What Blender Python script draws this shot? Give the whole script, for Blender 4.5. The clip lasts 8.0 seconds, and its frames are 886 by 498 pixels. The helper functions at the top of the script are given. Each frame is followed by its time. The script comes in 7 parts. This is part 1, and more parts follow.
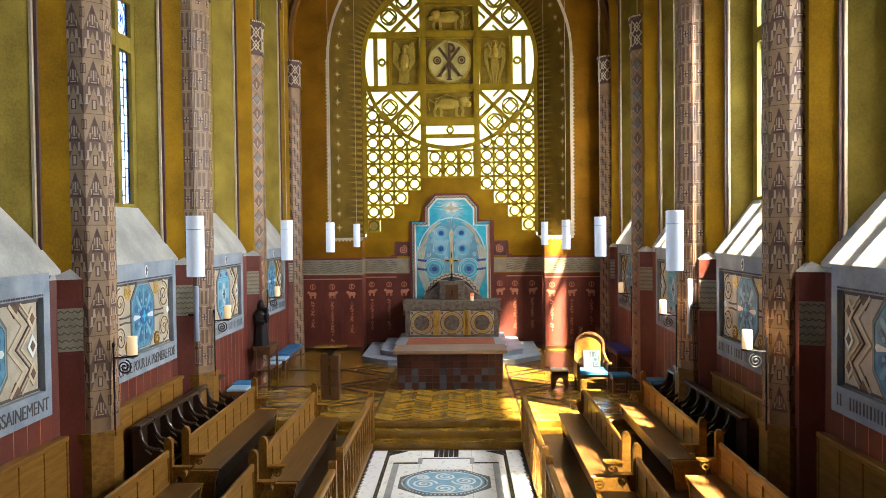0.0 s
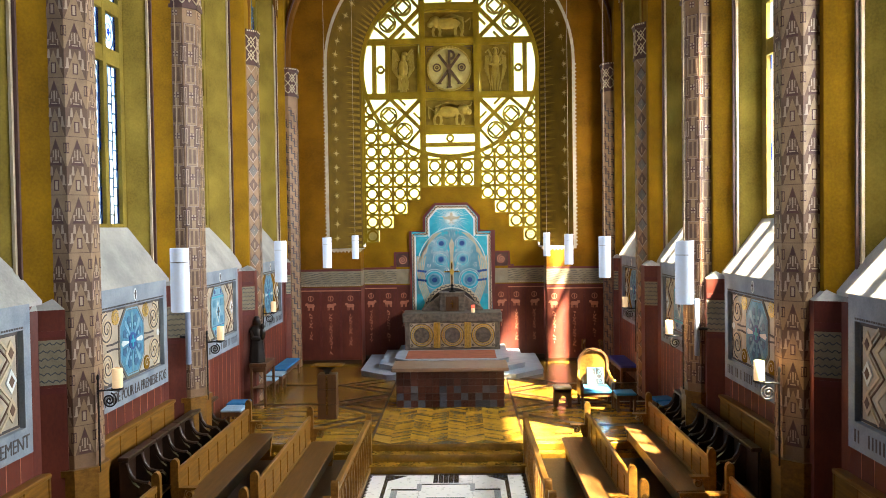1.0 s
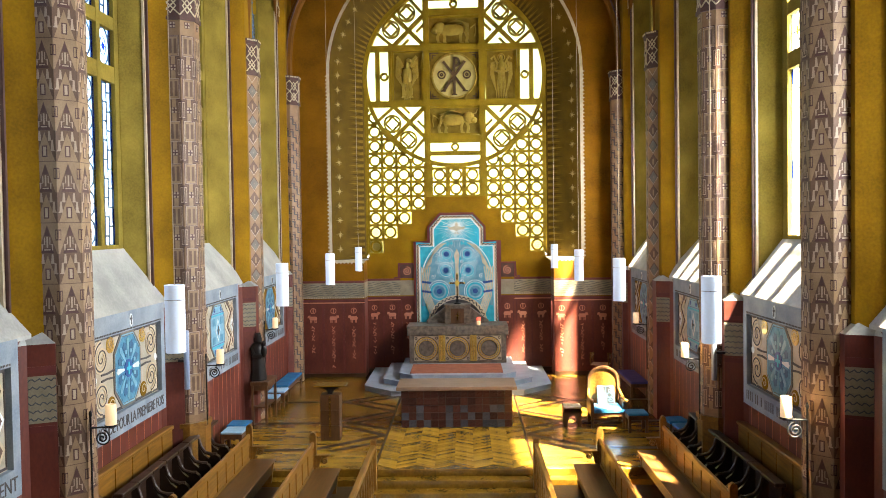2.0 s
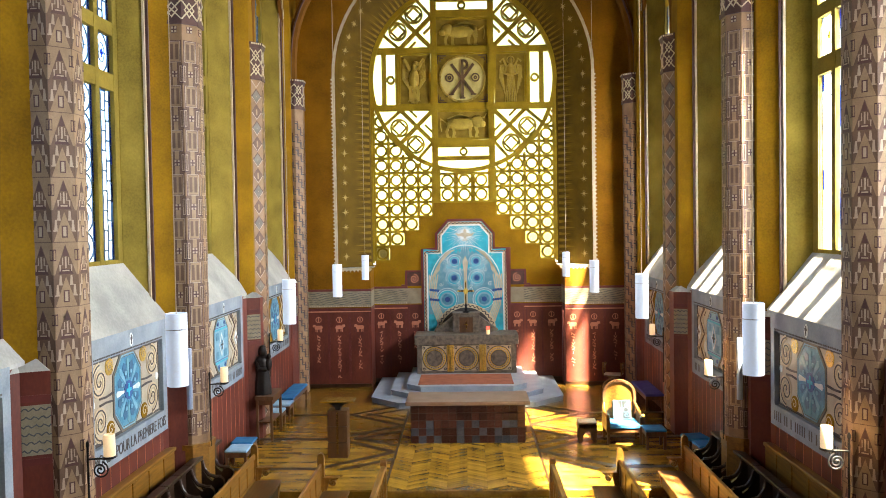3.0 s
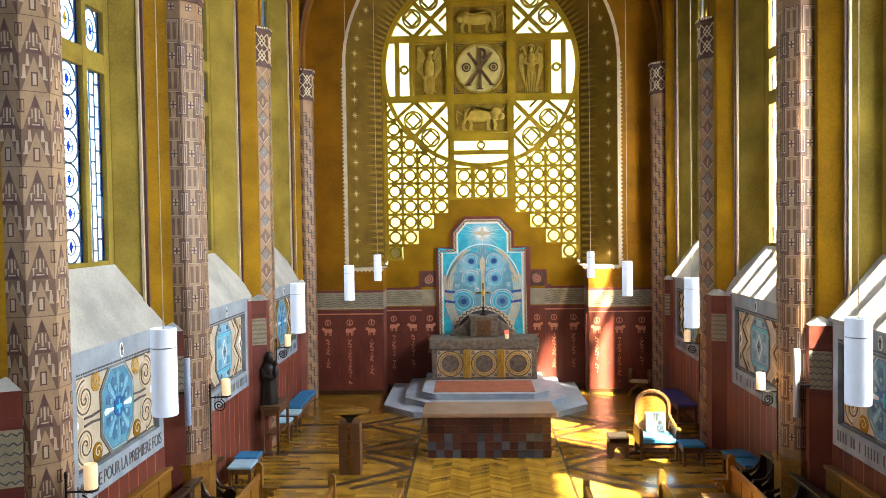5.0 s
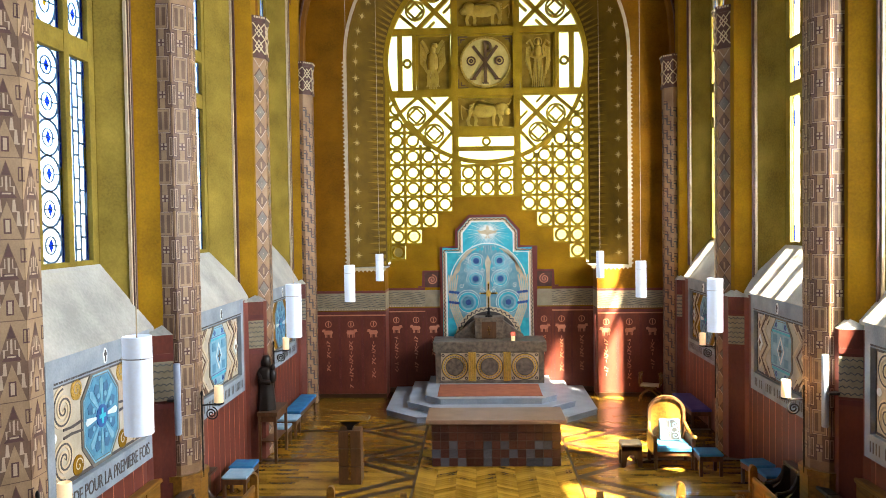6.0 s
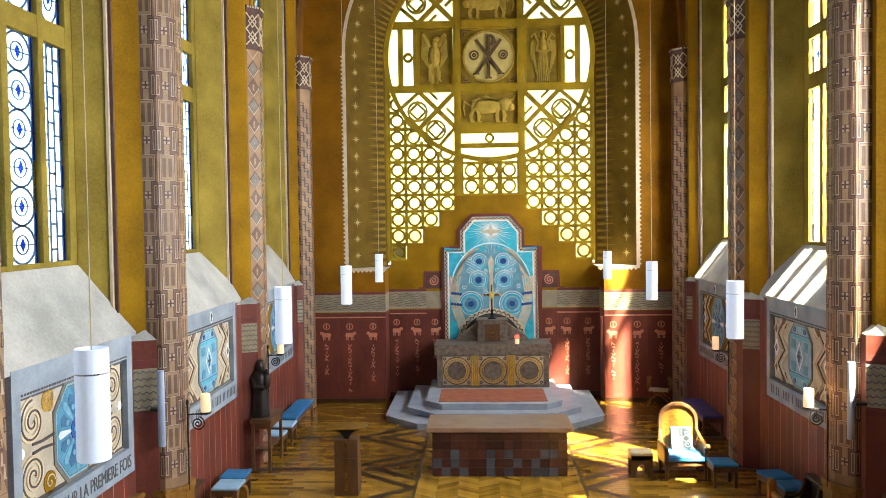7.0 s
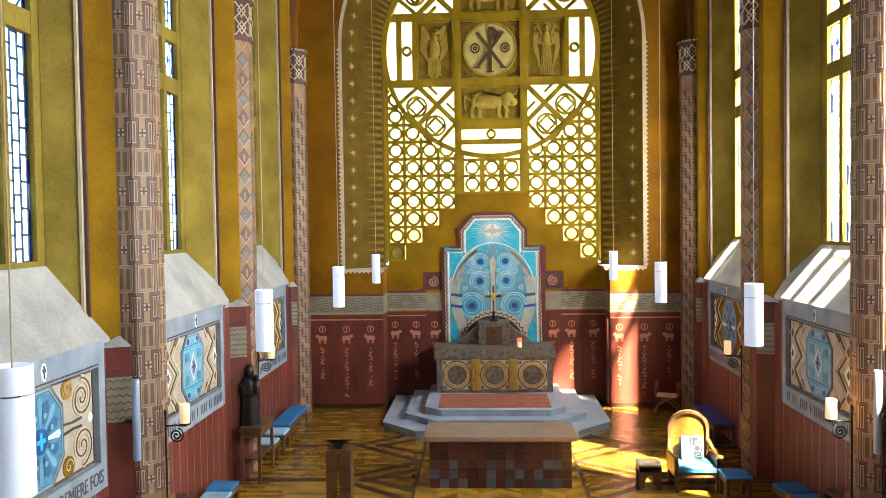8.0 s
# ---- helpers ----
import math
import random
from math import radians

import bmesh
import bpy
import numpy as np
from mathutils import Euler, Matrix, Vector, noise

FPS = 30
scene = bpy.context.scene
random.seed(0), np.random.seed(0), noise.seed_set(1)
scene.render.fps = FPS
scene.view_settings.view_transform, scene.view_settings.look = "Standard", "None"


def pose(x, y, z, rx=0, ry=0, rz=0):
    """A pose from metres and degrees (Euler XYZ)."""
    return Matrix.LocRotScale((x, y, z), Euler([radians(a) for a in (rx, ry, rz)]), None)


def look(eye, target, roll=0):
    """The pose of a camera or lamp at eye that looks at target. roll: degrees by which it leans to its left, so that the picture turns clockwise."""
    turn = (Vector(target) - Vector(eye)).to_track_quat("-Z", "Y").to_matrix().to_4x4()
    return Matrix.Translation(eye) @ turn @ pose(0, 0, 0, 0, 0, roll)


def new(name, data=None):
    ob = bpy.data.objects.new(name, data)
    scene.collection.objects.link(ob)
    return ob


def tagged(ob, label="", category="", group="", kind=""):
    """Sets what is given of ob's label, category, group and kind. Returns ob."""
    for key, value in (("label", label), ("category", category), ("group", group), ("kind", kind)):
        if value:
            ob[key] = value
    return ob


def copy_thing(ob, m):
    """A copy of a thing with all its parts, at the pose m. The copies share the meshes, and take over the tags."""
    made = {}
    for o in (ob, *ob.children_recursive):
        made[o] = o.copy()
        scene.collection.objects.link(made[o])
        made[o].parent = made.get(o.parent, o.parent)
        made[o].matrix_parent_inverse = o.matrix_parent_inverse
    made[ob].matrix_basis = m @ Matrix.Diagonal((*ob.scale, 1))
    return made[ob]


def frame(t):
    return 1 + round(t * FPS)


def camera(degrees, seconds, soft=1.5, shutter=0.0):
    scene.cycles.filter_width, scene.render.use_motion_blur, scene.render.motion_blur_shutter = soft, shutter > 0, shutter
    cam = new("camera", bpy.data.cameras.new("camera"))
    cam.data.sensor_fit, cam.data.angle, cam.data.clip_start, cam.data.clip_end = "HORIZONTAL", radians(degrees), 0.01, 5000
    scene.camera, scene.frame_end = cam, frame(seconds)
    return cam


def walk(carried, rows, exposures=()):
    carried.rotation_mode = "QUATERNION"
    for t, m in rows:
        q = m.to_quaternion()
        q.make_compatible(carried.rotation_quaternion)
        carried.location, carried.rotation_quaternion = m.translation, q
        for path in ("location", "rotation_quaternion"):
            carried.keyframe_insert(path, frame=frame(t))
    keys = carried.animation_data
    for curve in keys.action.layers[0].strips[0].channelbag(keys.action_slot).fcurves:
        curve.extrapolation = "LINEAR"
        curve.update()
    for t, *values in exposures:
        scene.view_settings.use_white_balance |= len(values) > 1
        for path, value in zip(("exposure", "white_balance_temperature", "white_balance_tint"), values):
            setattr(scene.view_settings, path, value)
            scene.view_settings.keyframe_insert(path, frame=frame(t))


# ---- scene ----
cam = camera(58.0, 8.0, 0.9)
PATH = [
    (0, (0.343, -0.744, 4.064), (0.297, 1.255, 4.014), -0.67),
    (0.5, (0.386, -0.509, 4.232), (0.339, 1.490, 4.182), -0.75),
    (1, (0.383, -0.256, 4.438), (0.333, 1.743, 4.386), -0.81),
    (1.5, (0.343, 0.013, 4.641), (0.291, 2.012, 4.587), -0.82),
    (3, (0.063, 0.896, 5.072), (0.003, 2.894, 5.015), -0.95),
    (3.5, (-0.058, 1.226, 5.102), (-0.120, 3.224, 5.043), -0.90),
    (4, (-0.137, 1.545, 5.111), (-0.204, 3.543, 5.050), -0.88),
    (4.5, (-0.200, 1.878, 5.099), (-0.273, 3.876, 5.037), -0.86),
    (6, (-0.331, 2.979, 5.045), (-0.415, 4.976, 4.982), -0.83),
    (6.5, (-0.343, 3.341, 5.036), (-0.430, 5.338, 4.972), -0.84),
    (7, (-0.322, 3.703, 5.023), (-0.414, 5.700, 4.960), -0.80),
    (7.5, (-0.291, 4.069, 5.005), (-0.388, 6.066, 4.942), -0.84),
    (8, (-0.234, 4.482, 4.996), (-0.337, 6.478, 4.933), -0.83),
]
walk(cam, [(t, look(eye, target, roll)) for t, eye, target, roll in PATH], [(0.0, 4.9), (1.5, 5.1), (3.0, 5.2), (6.0, 5.17), (8.0, 5.15)])

# ---------------------------------------------------------------- light
SUN_TO = Vector((1.0, -0.96, 2.4)).normalized()
world = bpy.data.worlds.new("sky")
scene.world = world
world.use_nodes = True
wn = world.node_tree
sky = wn.nodes.new("ShaderNodeTexSky")
sky.sky_type = "NISHITA"
sky.sun_disc = False
sky.sun_elevation = math.asin(SUN_TO.z)
sky.sun_rotation = math.atan2(SUN_TO.x, SUN_TO.y)
wn.links.new(sky.outputs[0], wn.nodes["Background"].inputs[0])
wn.nodes["Background"].inputs[1].default_value = 0.045

sun_data = bpy.data.lights.new("sun", "SUN")
sun_data.energy, sun_data.angle, sun_data.color = 9.5, radians(2.4), (1.0, 0.86, 0.60)
sun = new("sun", sun_data)
sun.matrix_world = look(SUN_TO * 60, (0, 0, 0))


def sky_lamp(name, x, y, z, w, h, towards, power, color):
    """Skylight standing in a window opening."""
    d = bpy.data.lights.new(name, "AREA")
    d.shape, d.size, d.size_y, d.energy, d.color = "RECTANGLE", w, h, power, color
    ob = new(name, d)
    ob.matrix_world = look((x, y, z), (x + towards[0], y + towards[1], z + towards[2]))
    return ob


# ---------------------------------------------------------------- materials
def pmat(name, c1, c2, rough=0.6, metal=0.0, scale=2.5, fine=45.0, bump=0.15, spread=0.5, per_object=0.0, per_island=0.0, stretch=None, emit=0.0, coat=0.0, spec=0.4):
    """Surface with two scales of colour variation and a fine relief."""
    m = bpy.data.materials.new(name)
    m.use_nodes = True
    nt = m.node_tree
    n, l = nt.nodes, nt.links
    b = n["Principled BSDF"]
    tc = n.new("ShaderNodeTexCoord")
    mp = n.new("ShaderNodeMapping")
    l.new(tc.outputs["Object"], mp.inputs[0])
    if stretch:
        mp.inputs["Scale"].default_value = stretch
    big, small = n.new("ShaderNodeTexNoise"), n.new("ShaderNodeTexNoise")
    big.inputs["Scale"].default_value, small.inputs["Scale"].default_value = scale, fine
    big.inputs["Detail"].default_value, small.inputs["Detail"].default_value = 5, 3
    l.new(mp.outputs[0], big.inputs["Vector"])
    l.new(mp.outputs[0], small.inputs["Vector"])
    add = n.new("ShaderNodeMath")
    add.operation = "MULTIPLY_ADD"
    l.new(small.outputs[0], add.inputs[0])
    add.inputs[1].default_value = 0.45
    l.new(big.outputs[0], add.inputs[2])
    ramp = n.new("ShaderNodeMapRange")
    ramp.inputs["From Min"].default_value = 0.72 - 0.5 * spread
    ramp.inputs["From Max"].default_value = 0.72 + 0.5 * spread
    last = add.outputs[0]
    if per_object or per_island:
        vary = n.new("ShaderNodeMath")
        vary.operation = "MULTIPLY_ADD"
        if per_object:
            src = n.new("ShaderNodeObjectInfo").outputs["Random"]
        else:
            src = n.new("ShaderNodeNewGeometry").outputs["Random Per Island"]
        l.new(src, vary.inputs[0])
        amount = per_object or per_island
        vary.inputs[1].default_value = amount
        sub = n.new("ShaderNodeMath")
        sub.operation = "SUBTRACT"
        l.new(last, sub.inputs[0])
        sub.inputs[1].default_value = amount * 0.5
        l.new(sub.outputs[0], vary.inputs[2])
        last = vary.outputs[0]
    l.new(last, ramp.inputs["Value"])
    mix = n.new("ShaderNodeMix")
    mix.data_type = "RGBA"
    mix.inputs["A"].default_value, mix.inputs["B"].default_value = (*c1, 1), (*c2, 1)
    l.new(ramp.outputs[0], mix.inputs["Factor"])
    l.new(mix.outputs["Result"], b.inputs["Base Color"])
    rr = n.new("ShaderNodeMapRange")
    rr.inputs["To Min"].default_value, rr.inputs["To Max"].default_value = max(0.04, rough - 0.12), min(1, rough + 0.12)
    l.new(small.outputs[0], rr.inputs["Value"])
    l.new(rr.outputs[0], b.inputs["Roughness"])
    b.inputs["Metallic"].default_value = metal
    b.inputs["Specular IOR Level"].default_value = spec
    if coat:
        b.inputs["Coat Weight"].default_value = coat
        b.inputs["Coat Roughness"].default_value = 0.2
    if bump:
        bp = n.new("ShaderNodeBump")
        bp.inputs["Strength"].default_value = bump
        bp.inputs["Distance"].default_value = 0.01
        l.new(add.outputs[0], bp.inputs["Height"])
        l.new(bp.outputs[0], b.inputs["Normal"])
    if emit:
        b.inputs["Emission Color"].default_value = (*c2, 1)
        b.inputs["Emission Strength"].default_value = emit
    return m


def glass_mat(name, tint, gloss=0.05):
    m = bpy.data.materials.new(name)
    m.use_nodes = True
    nt = m.node_tree
    nt.nodes.remove(nt.nodes["Principled BSDF"])
    out = nt.nodes["Material Output"]
    tr, gl, mx = nt.nodes.new("ShaderNodeBsdfTransparent"), nt.nodes.new("ShaderNodeBsdfGlossy"), nt.nodes.new("ShaderNodeMixShader")
    tr.inputs[0].default_value = (*tint, 1)
    gl.inputs["Roughness"].default_value = 0.15
    mx.inputs[0].default_value = gloss
    nt.links.new(tr.outputs[0], mx.inputs[1])
    nt.links.new(gl.outputs[0], mx.inputs[2])
    nt.links.new(mx.outputs[0], out.inputs[0])
    return m


OCHRE = pmat("ochre_plaster", (0.135, 0.069, 0.003), (0.295, 0.158, 0.005), 0.8, scale=1.1, fine=30, bump=0.25, spec=0.12)
BROWN_PLASTER = pmat("brown_plaster", (0.105, 0.042, 0.006), (0.185, 0.08, 0.012), 0.8, scale=1.2, fine=30, bump=0.25, spec=0.12)
ORANGE = pmat("orange_plaster", (0.12, 0.049, 0.002), (0.26, 0.115, 0.005), 0.8, scale=1.1, fine=30, bump=0.25, spec=0.12)
REVEAL = pmat("brown_olive_reveal", (0.07, 0.040, 0.003), (0.13, 0.076, 0.005), 0.75, scale=2, fine=35, bump=0.25, spec=0.15)
OLIVE = pmat("olive_plaster", (0.12, 0.086, 0.013), (0.26, 0.194, 0.032), 0.8, scale=1.3, fine=30, bump=0.25, spec=0.12)
STONE = pmat("grey_sill_stone", (0.24, 0.245, 0.225), (0.44, 0.435, 0.395), 0.7, scale=1.6, fine=25, bump=0.2)
FRAME_STONE = pmat("blue_grey_stone", (0.15, 0.19, 0.235), (0.29, 0.335, 0.375), 0.65, scale=2.5, fine=40, bump=0.25)
RED = pmat("red_dado", (0.075, 0.015, 0.010), (0.165, 0.038, 0.022), 0.5, scale=1.8, fine=28, bump=0.2, stretch=(1, 1, 0.5))
RED_DARK = pmat("dark_red_border", (0.09, 0.018, 0.016), (0.15, 0.032, 0.026), 0.55, scale=3, bump=0.2)
RED_LIGHT = pmat("pale_red_joint", (0.42, 0.15, 0.09), (0.55, 0.24, 0.15), 0.6, scale=5, bump=0.1)
WAVE = pmat("grey_wave_mosaic", (0.19, 0.165, 0.105), (0.32, 0.28, 0.19), 0.55, scale=4, fine=60, bump=0.4)
WAVE_DARK = pmat("dark_wave_line", (0.05, 0.055, 0.06), (0.1, 0.11, 0.11), 0.6, scale=6, bump=0.1)
CREAM = pmat("cream_inlay", (0.43, 0.345, 0.22), (0.61, 0.51, 0.35), 0.55, scale=5, fine=50, bump=0.2)
ROSE = pmat("rose_mosaic", (0.16, 0.088, 0.042), (0.29, 0.175, 0.09), 0.55, scale=3, fine=60, bump=0.35)
BEIGE = pmat("beige_mosaic", (0.32, 0.235, 0.14), (0.47, 0.36, 0.225), 0.55, scale=4, fine=60, bump=0.35)
BEIGE_DIM = pmat("dull_beige_mosaic", (0.20, 0.125, 0.065), (0.33, 0.22, 0.125), 0.55, scale=4, fine=60, bump=0.35)
PALE_ROSE = pmat("pale_rose_mosaic", (0.30, 0.215, 0.15), (0.44, 0.33, 0.24), 0.55, scale=4, fine=60, bump=0.3)
TAUPE = pmat("taupe_mosaic", (0.085, 0.044, 0.025), (0.155, 0.088, 0.052), 0.55, scale=4, fine=60, bump=0.35)
PLUM = pmat("plum_inlay", (0.05, 0.02, 0.017), (0.10, 0.042, 0.034), 0.55, scale=5, fine=50, bump=0.2)
SLATE = pmat("slate_inlay", (0.10, 0.085, 0.066), (0.175, 0.155, 0.125), 0.5, scale=5, fine=50, bump=0.2)
CHARCOAL = pmat("charcoal_line", (0.035, 0.03, 0.03), (0.075, 0.065, 0.06), 0.55, scale=6, bump=0.1)
BLUE = pmat("blue_mosaic", (0.03, 0.14, 0.25), (0.10, 0.31, 0.44), 0.4, scale=7, fine=60, bump=0.35)
BLUE_PALE = pmat("pale_blue_mosaic", (0.11, 0.28, 0.40), (0.25, 0.45, 0.56), 0.4, scale=7, fine=60, bump=0.35)
BLUE_DEEP = pmat("deep_blue_mosaic", (0.012, 0.04, 0.18), (0.025, 0.10, 0.33), 0.35, scale=7, fine=60, bump=0.3)
TILE_SEA = pmat("dull_blue_mosaic", (0.015, 0.07, 0.16), (0.05, 0.16, 0.28), 0.4, scale=7, fine=60, bump=0.35)
TURQUOISE = pmat("turquoise_mosaic", (0.01, 0.27, 0.40), (0.05, 0.50, 0.62), 0.4, scale=5, fine=60, bump=0.4, spread=0.6)
AQUA_GREY = pmat("grey_aqua_mosaic", (0.05, 0.21, 0.31), (0.20, 0.38, 0.45), 0.45, scale=4, fine=50, bump=0.4)
WHITE_MOSAIC = pmat("white_mosaic", (0.55, 0.60, 0.60), (0.76, 0.80, 0.78), 0.45, scale=6, fine=60, bump=0.3)
GOLD = pmat("gold_mosaic", (0.55, 0.36, 0.06), (0.80, 0.56, 0.14), 0.3, metal=0.7, scale=8, fine=60, bump=0.4)
OAK = pmat("oak_parquet", (0.18, 0.094, 0.008), (0.42, 0.235, 0.026), 0.22, scale=3, fine=22, bump=0.04, per_object=0.5, stretch=(1, 1, 1), coat=0.25)
OAK_FIELD = pmat("oak_boards", (0.12, 0.058, 0.005), (0.28, 0.148, 0.016), 0.22, scale=3, fine=22, bump=0.04, per_island=0.5, coat=0.25)
DARK_OAK = pmat("dark_oak_strip", (0.022, 0.010, 0.004), (0.05, 0.024, 0.010), 0.38, scale=4, fine=25, bump=0.12, coat=0.2)
PEW = pmat("varnished_oak", (0.12, 0.050, 0.006), (0.27, 0.128, 0.018), 0.42, scale=3, fine=16, bump=0.15, stretch=(6, 0.6, 6), coat=0.08)
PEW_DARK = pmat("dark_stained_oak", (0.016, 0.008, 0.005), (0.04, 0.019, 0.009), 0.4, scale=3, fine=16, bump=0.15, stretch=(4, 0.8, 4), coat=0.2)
WOOD = pmat("brown_furniture_wood", (0.06, 0.027, 0.011), (0.13, 0.06, 0.025), 0.4, scale=3, fine=18, bump=0.15, stretch=(4, 4, 0.8), coat=0.2)
MARBLE = pmat("white_marble", (0.74, 0.74, 0.70), (0.86, 0.85, 0.81), 0.3, scale=1.2, fine=9, bump=0.0, spread=1.2)
GREY_MARBLE = pmat("grey_marble", (0.20, 0.21, 0.22), (0.33, 0.34, 0.35), 0.3, scale=3, bump=0.05)
BLACK_MARBLE = pmat("black_marble", (0.012, 0.013, 0.018), (0.04, 0.042, 0.05), 0.25, scale=3, bump=0.03)
STEP_STONE = pmat("blue_step_stone", (0.22, 0.27, 0.33), (0.37, 0.42, 0.48), 0.4, scale=2, fine=30, bump=0.1)
ALTAR_TOP = pmat("altar_slab", (0.17, 0.105, 0.065), (0.28, 0.185, 0.125), 0.35, scale=2, fine=30, bump=0.1)
GRANITE = pmat("brown_granite", (0.07, 0.056, 0.045), (0.20, 0.165, 0.125), 0.45, scale=9, fine=70, bump=0.3, spread=0.4)
TILE_RED = pmat("oxblood_tile", (0.035, 0.011, 0.009), (0.08, 0.027, 0.02), 0.3, scale=3, fine=40, bump=0.15, per_object=0.6)
TILE_BLUE = pmat("grey_blue_tile", (0.04, 0.045, 0.06), (0.09, 0.10, 0.125), 0.3, scale=3, fine=40, bump=0.15, per_object=0.6)
RUG = pmat("rust_carpet", (0.24, 0.07, 0.035), (0.36, 0.12, 0.06), 0.9, scale=4, fine=90, bump=0.3)
CUSHION = pmat("blue_cushion", (0.012, 0.11, 0.30), (0.03, 0.22, 0.45), 0.75, scale=5, fine=90, bump=0.2)
CUSHION_PALE = pmat("pale_blue_cushion", (0.20, 0.40, 0.58), (0.36, 0.55, 0.70), 0.75, scale=5, fine=90, bump=0.2)
IRON = pmat("wrought_iron", (0.010, 0.010, 0.011), (0.03, 0.03, 0.033), 0.45, metal=0.6, scale=8, bump=0.2)
BRONZE = pmat("dark_bronze", (0.006, 0.005, 0.005), (0.02, 0.016, 0.014), 0.45, metal=0.3, scale=5, bump=0.3)
BRASS = pmat("brass", (0.42, 0.27, 0.06), (0.62, 0.43, 0.13), 0.25, metal=1.0, scale=8, bump=0.1)
STEEL = pmat("steel", (0.35, 0.36, 0.38), (0.5, 0.51, 0.53), 0.3, metal=1.0, scale=8, bump=0.05)
# warm orange candle glow put into the colour and a faint emission
WAX = pmat("glowing_cream_shade", (0.70, 0.47, 0.26), (0.84, 0.60, 0.34), 0.5, scale=4, bump=0.03, emit=0.02)
RED_GLASS = pmat("red_votive_glass", (0.5, 0.02, 0.015), (0.65, 0.05, 0.03), 0.15, scale=4, bump=0.0, emit=0.15)
LAMP_WHITE = pmat("lit_white_acrylic", (0.66, 0.71, 0.78), (0.70, 0.82, 1.0), 0.4, scale=2, bump=0.0, emit=0.012)
TUBE_BLUE = pmat("blue_grey_tube", (0.22, 0.28, 0.40), (0.32, 0.38, 0.50), 0.35, scale=3, bump=0.0)
# bluish bloom of the bright windows put into the colour of the leads
LEAD = pmat("lead_came_blue_bloom", (0.012, 0.04, 0.085), (0.03, 0.08, 0.15), 0.6, scale=6, bump=0.1)
CLAUSTRA = pmat("cast_stone_tracery", (0.20, 0.128, 0.005), (0.35, 0.23, 0.012), 0.75, scale=2, fine=35, bump=0.25, spec=0.15)
RELIEF_GROUND = pmat("relief_ground", (0.15, 0.095, 0.010), (0.25, 0.165, 0.02), 0.7, scale=5, fine=40, bump=0.3, spec=0.15)
MONOGRAM = pmat("dark_brown_inlay", (0.055, 0.03, 0.01), (0.11, 0.06, 0.02), 0.6, scale=5, fine=40, bump=0.2)
RELIEF_PALE = pmat("pale_relief_ground", (0.40, 0.32, 0.09), (0.56, 0.46, 0.16), 0.65, scale=4, fine=40, bump=0.3)
PANEL_GROUND = pmat("pale_panel_mosaic", (0.33, 0.28, 0.20), (0.50, 0.45, 0.36), 0.55, scale=4, fine=60, bump=0.35)
QUILL = pmat("golden_brown_quill", (0.14, 0.085, 0.008), (0.22, 0.14, 0.016), 0.75, scale=6, bump=0.1, spec=0.1)
STAR = pmat("dull_gold_star", (0.26, 0.18, 0.06), (0.40, 0.30, 0.12), 0.7, scale=6, bump=0.1, spec=0.1)
QUILL_DARK = pmat("dark_brown_quill", (0.055, 0.032, 0.005), (0.095, 0.056, 0.010), 0.75, scale=6, bump=0.1, spec=0.1)
FEATHER = pmat("beige_feather_mosaic", (0.38, 0.33, 0.22), (0.58, 0.51, 0.37), 0.5, scale=6, fine=60, bump=0.4)
RELIEF = pmat("carved_relief_stone", (0.27, 0.18, 0.018), (0.44, 0.31, 0.04), 0.65, scale=4, fine=40, bump=0.35)
GLASS = glass_mat("clear_window_glass", (0.93, 0.95, 0.97))
GLASS_BLUE = glass_mat("blue_window_glass", (0.025, 0.13, 0.55))
GLASS_YELLOW = glass_mat("yellow_window_glass", (0.6, 0.4, 0.03))
GLASS_WARM = glass_mat("straw_window_glass", (0.90, 0.82, 0.46))


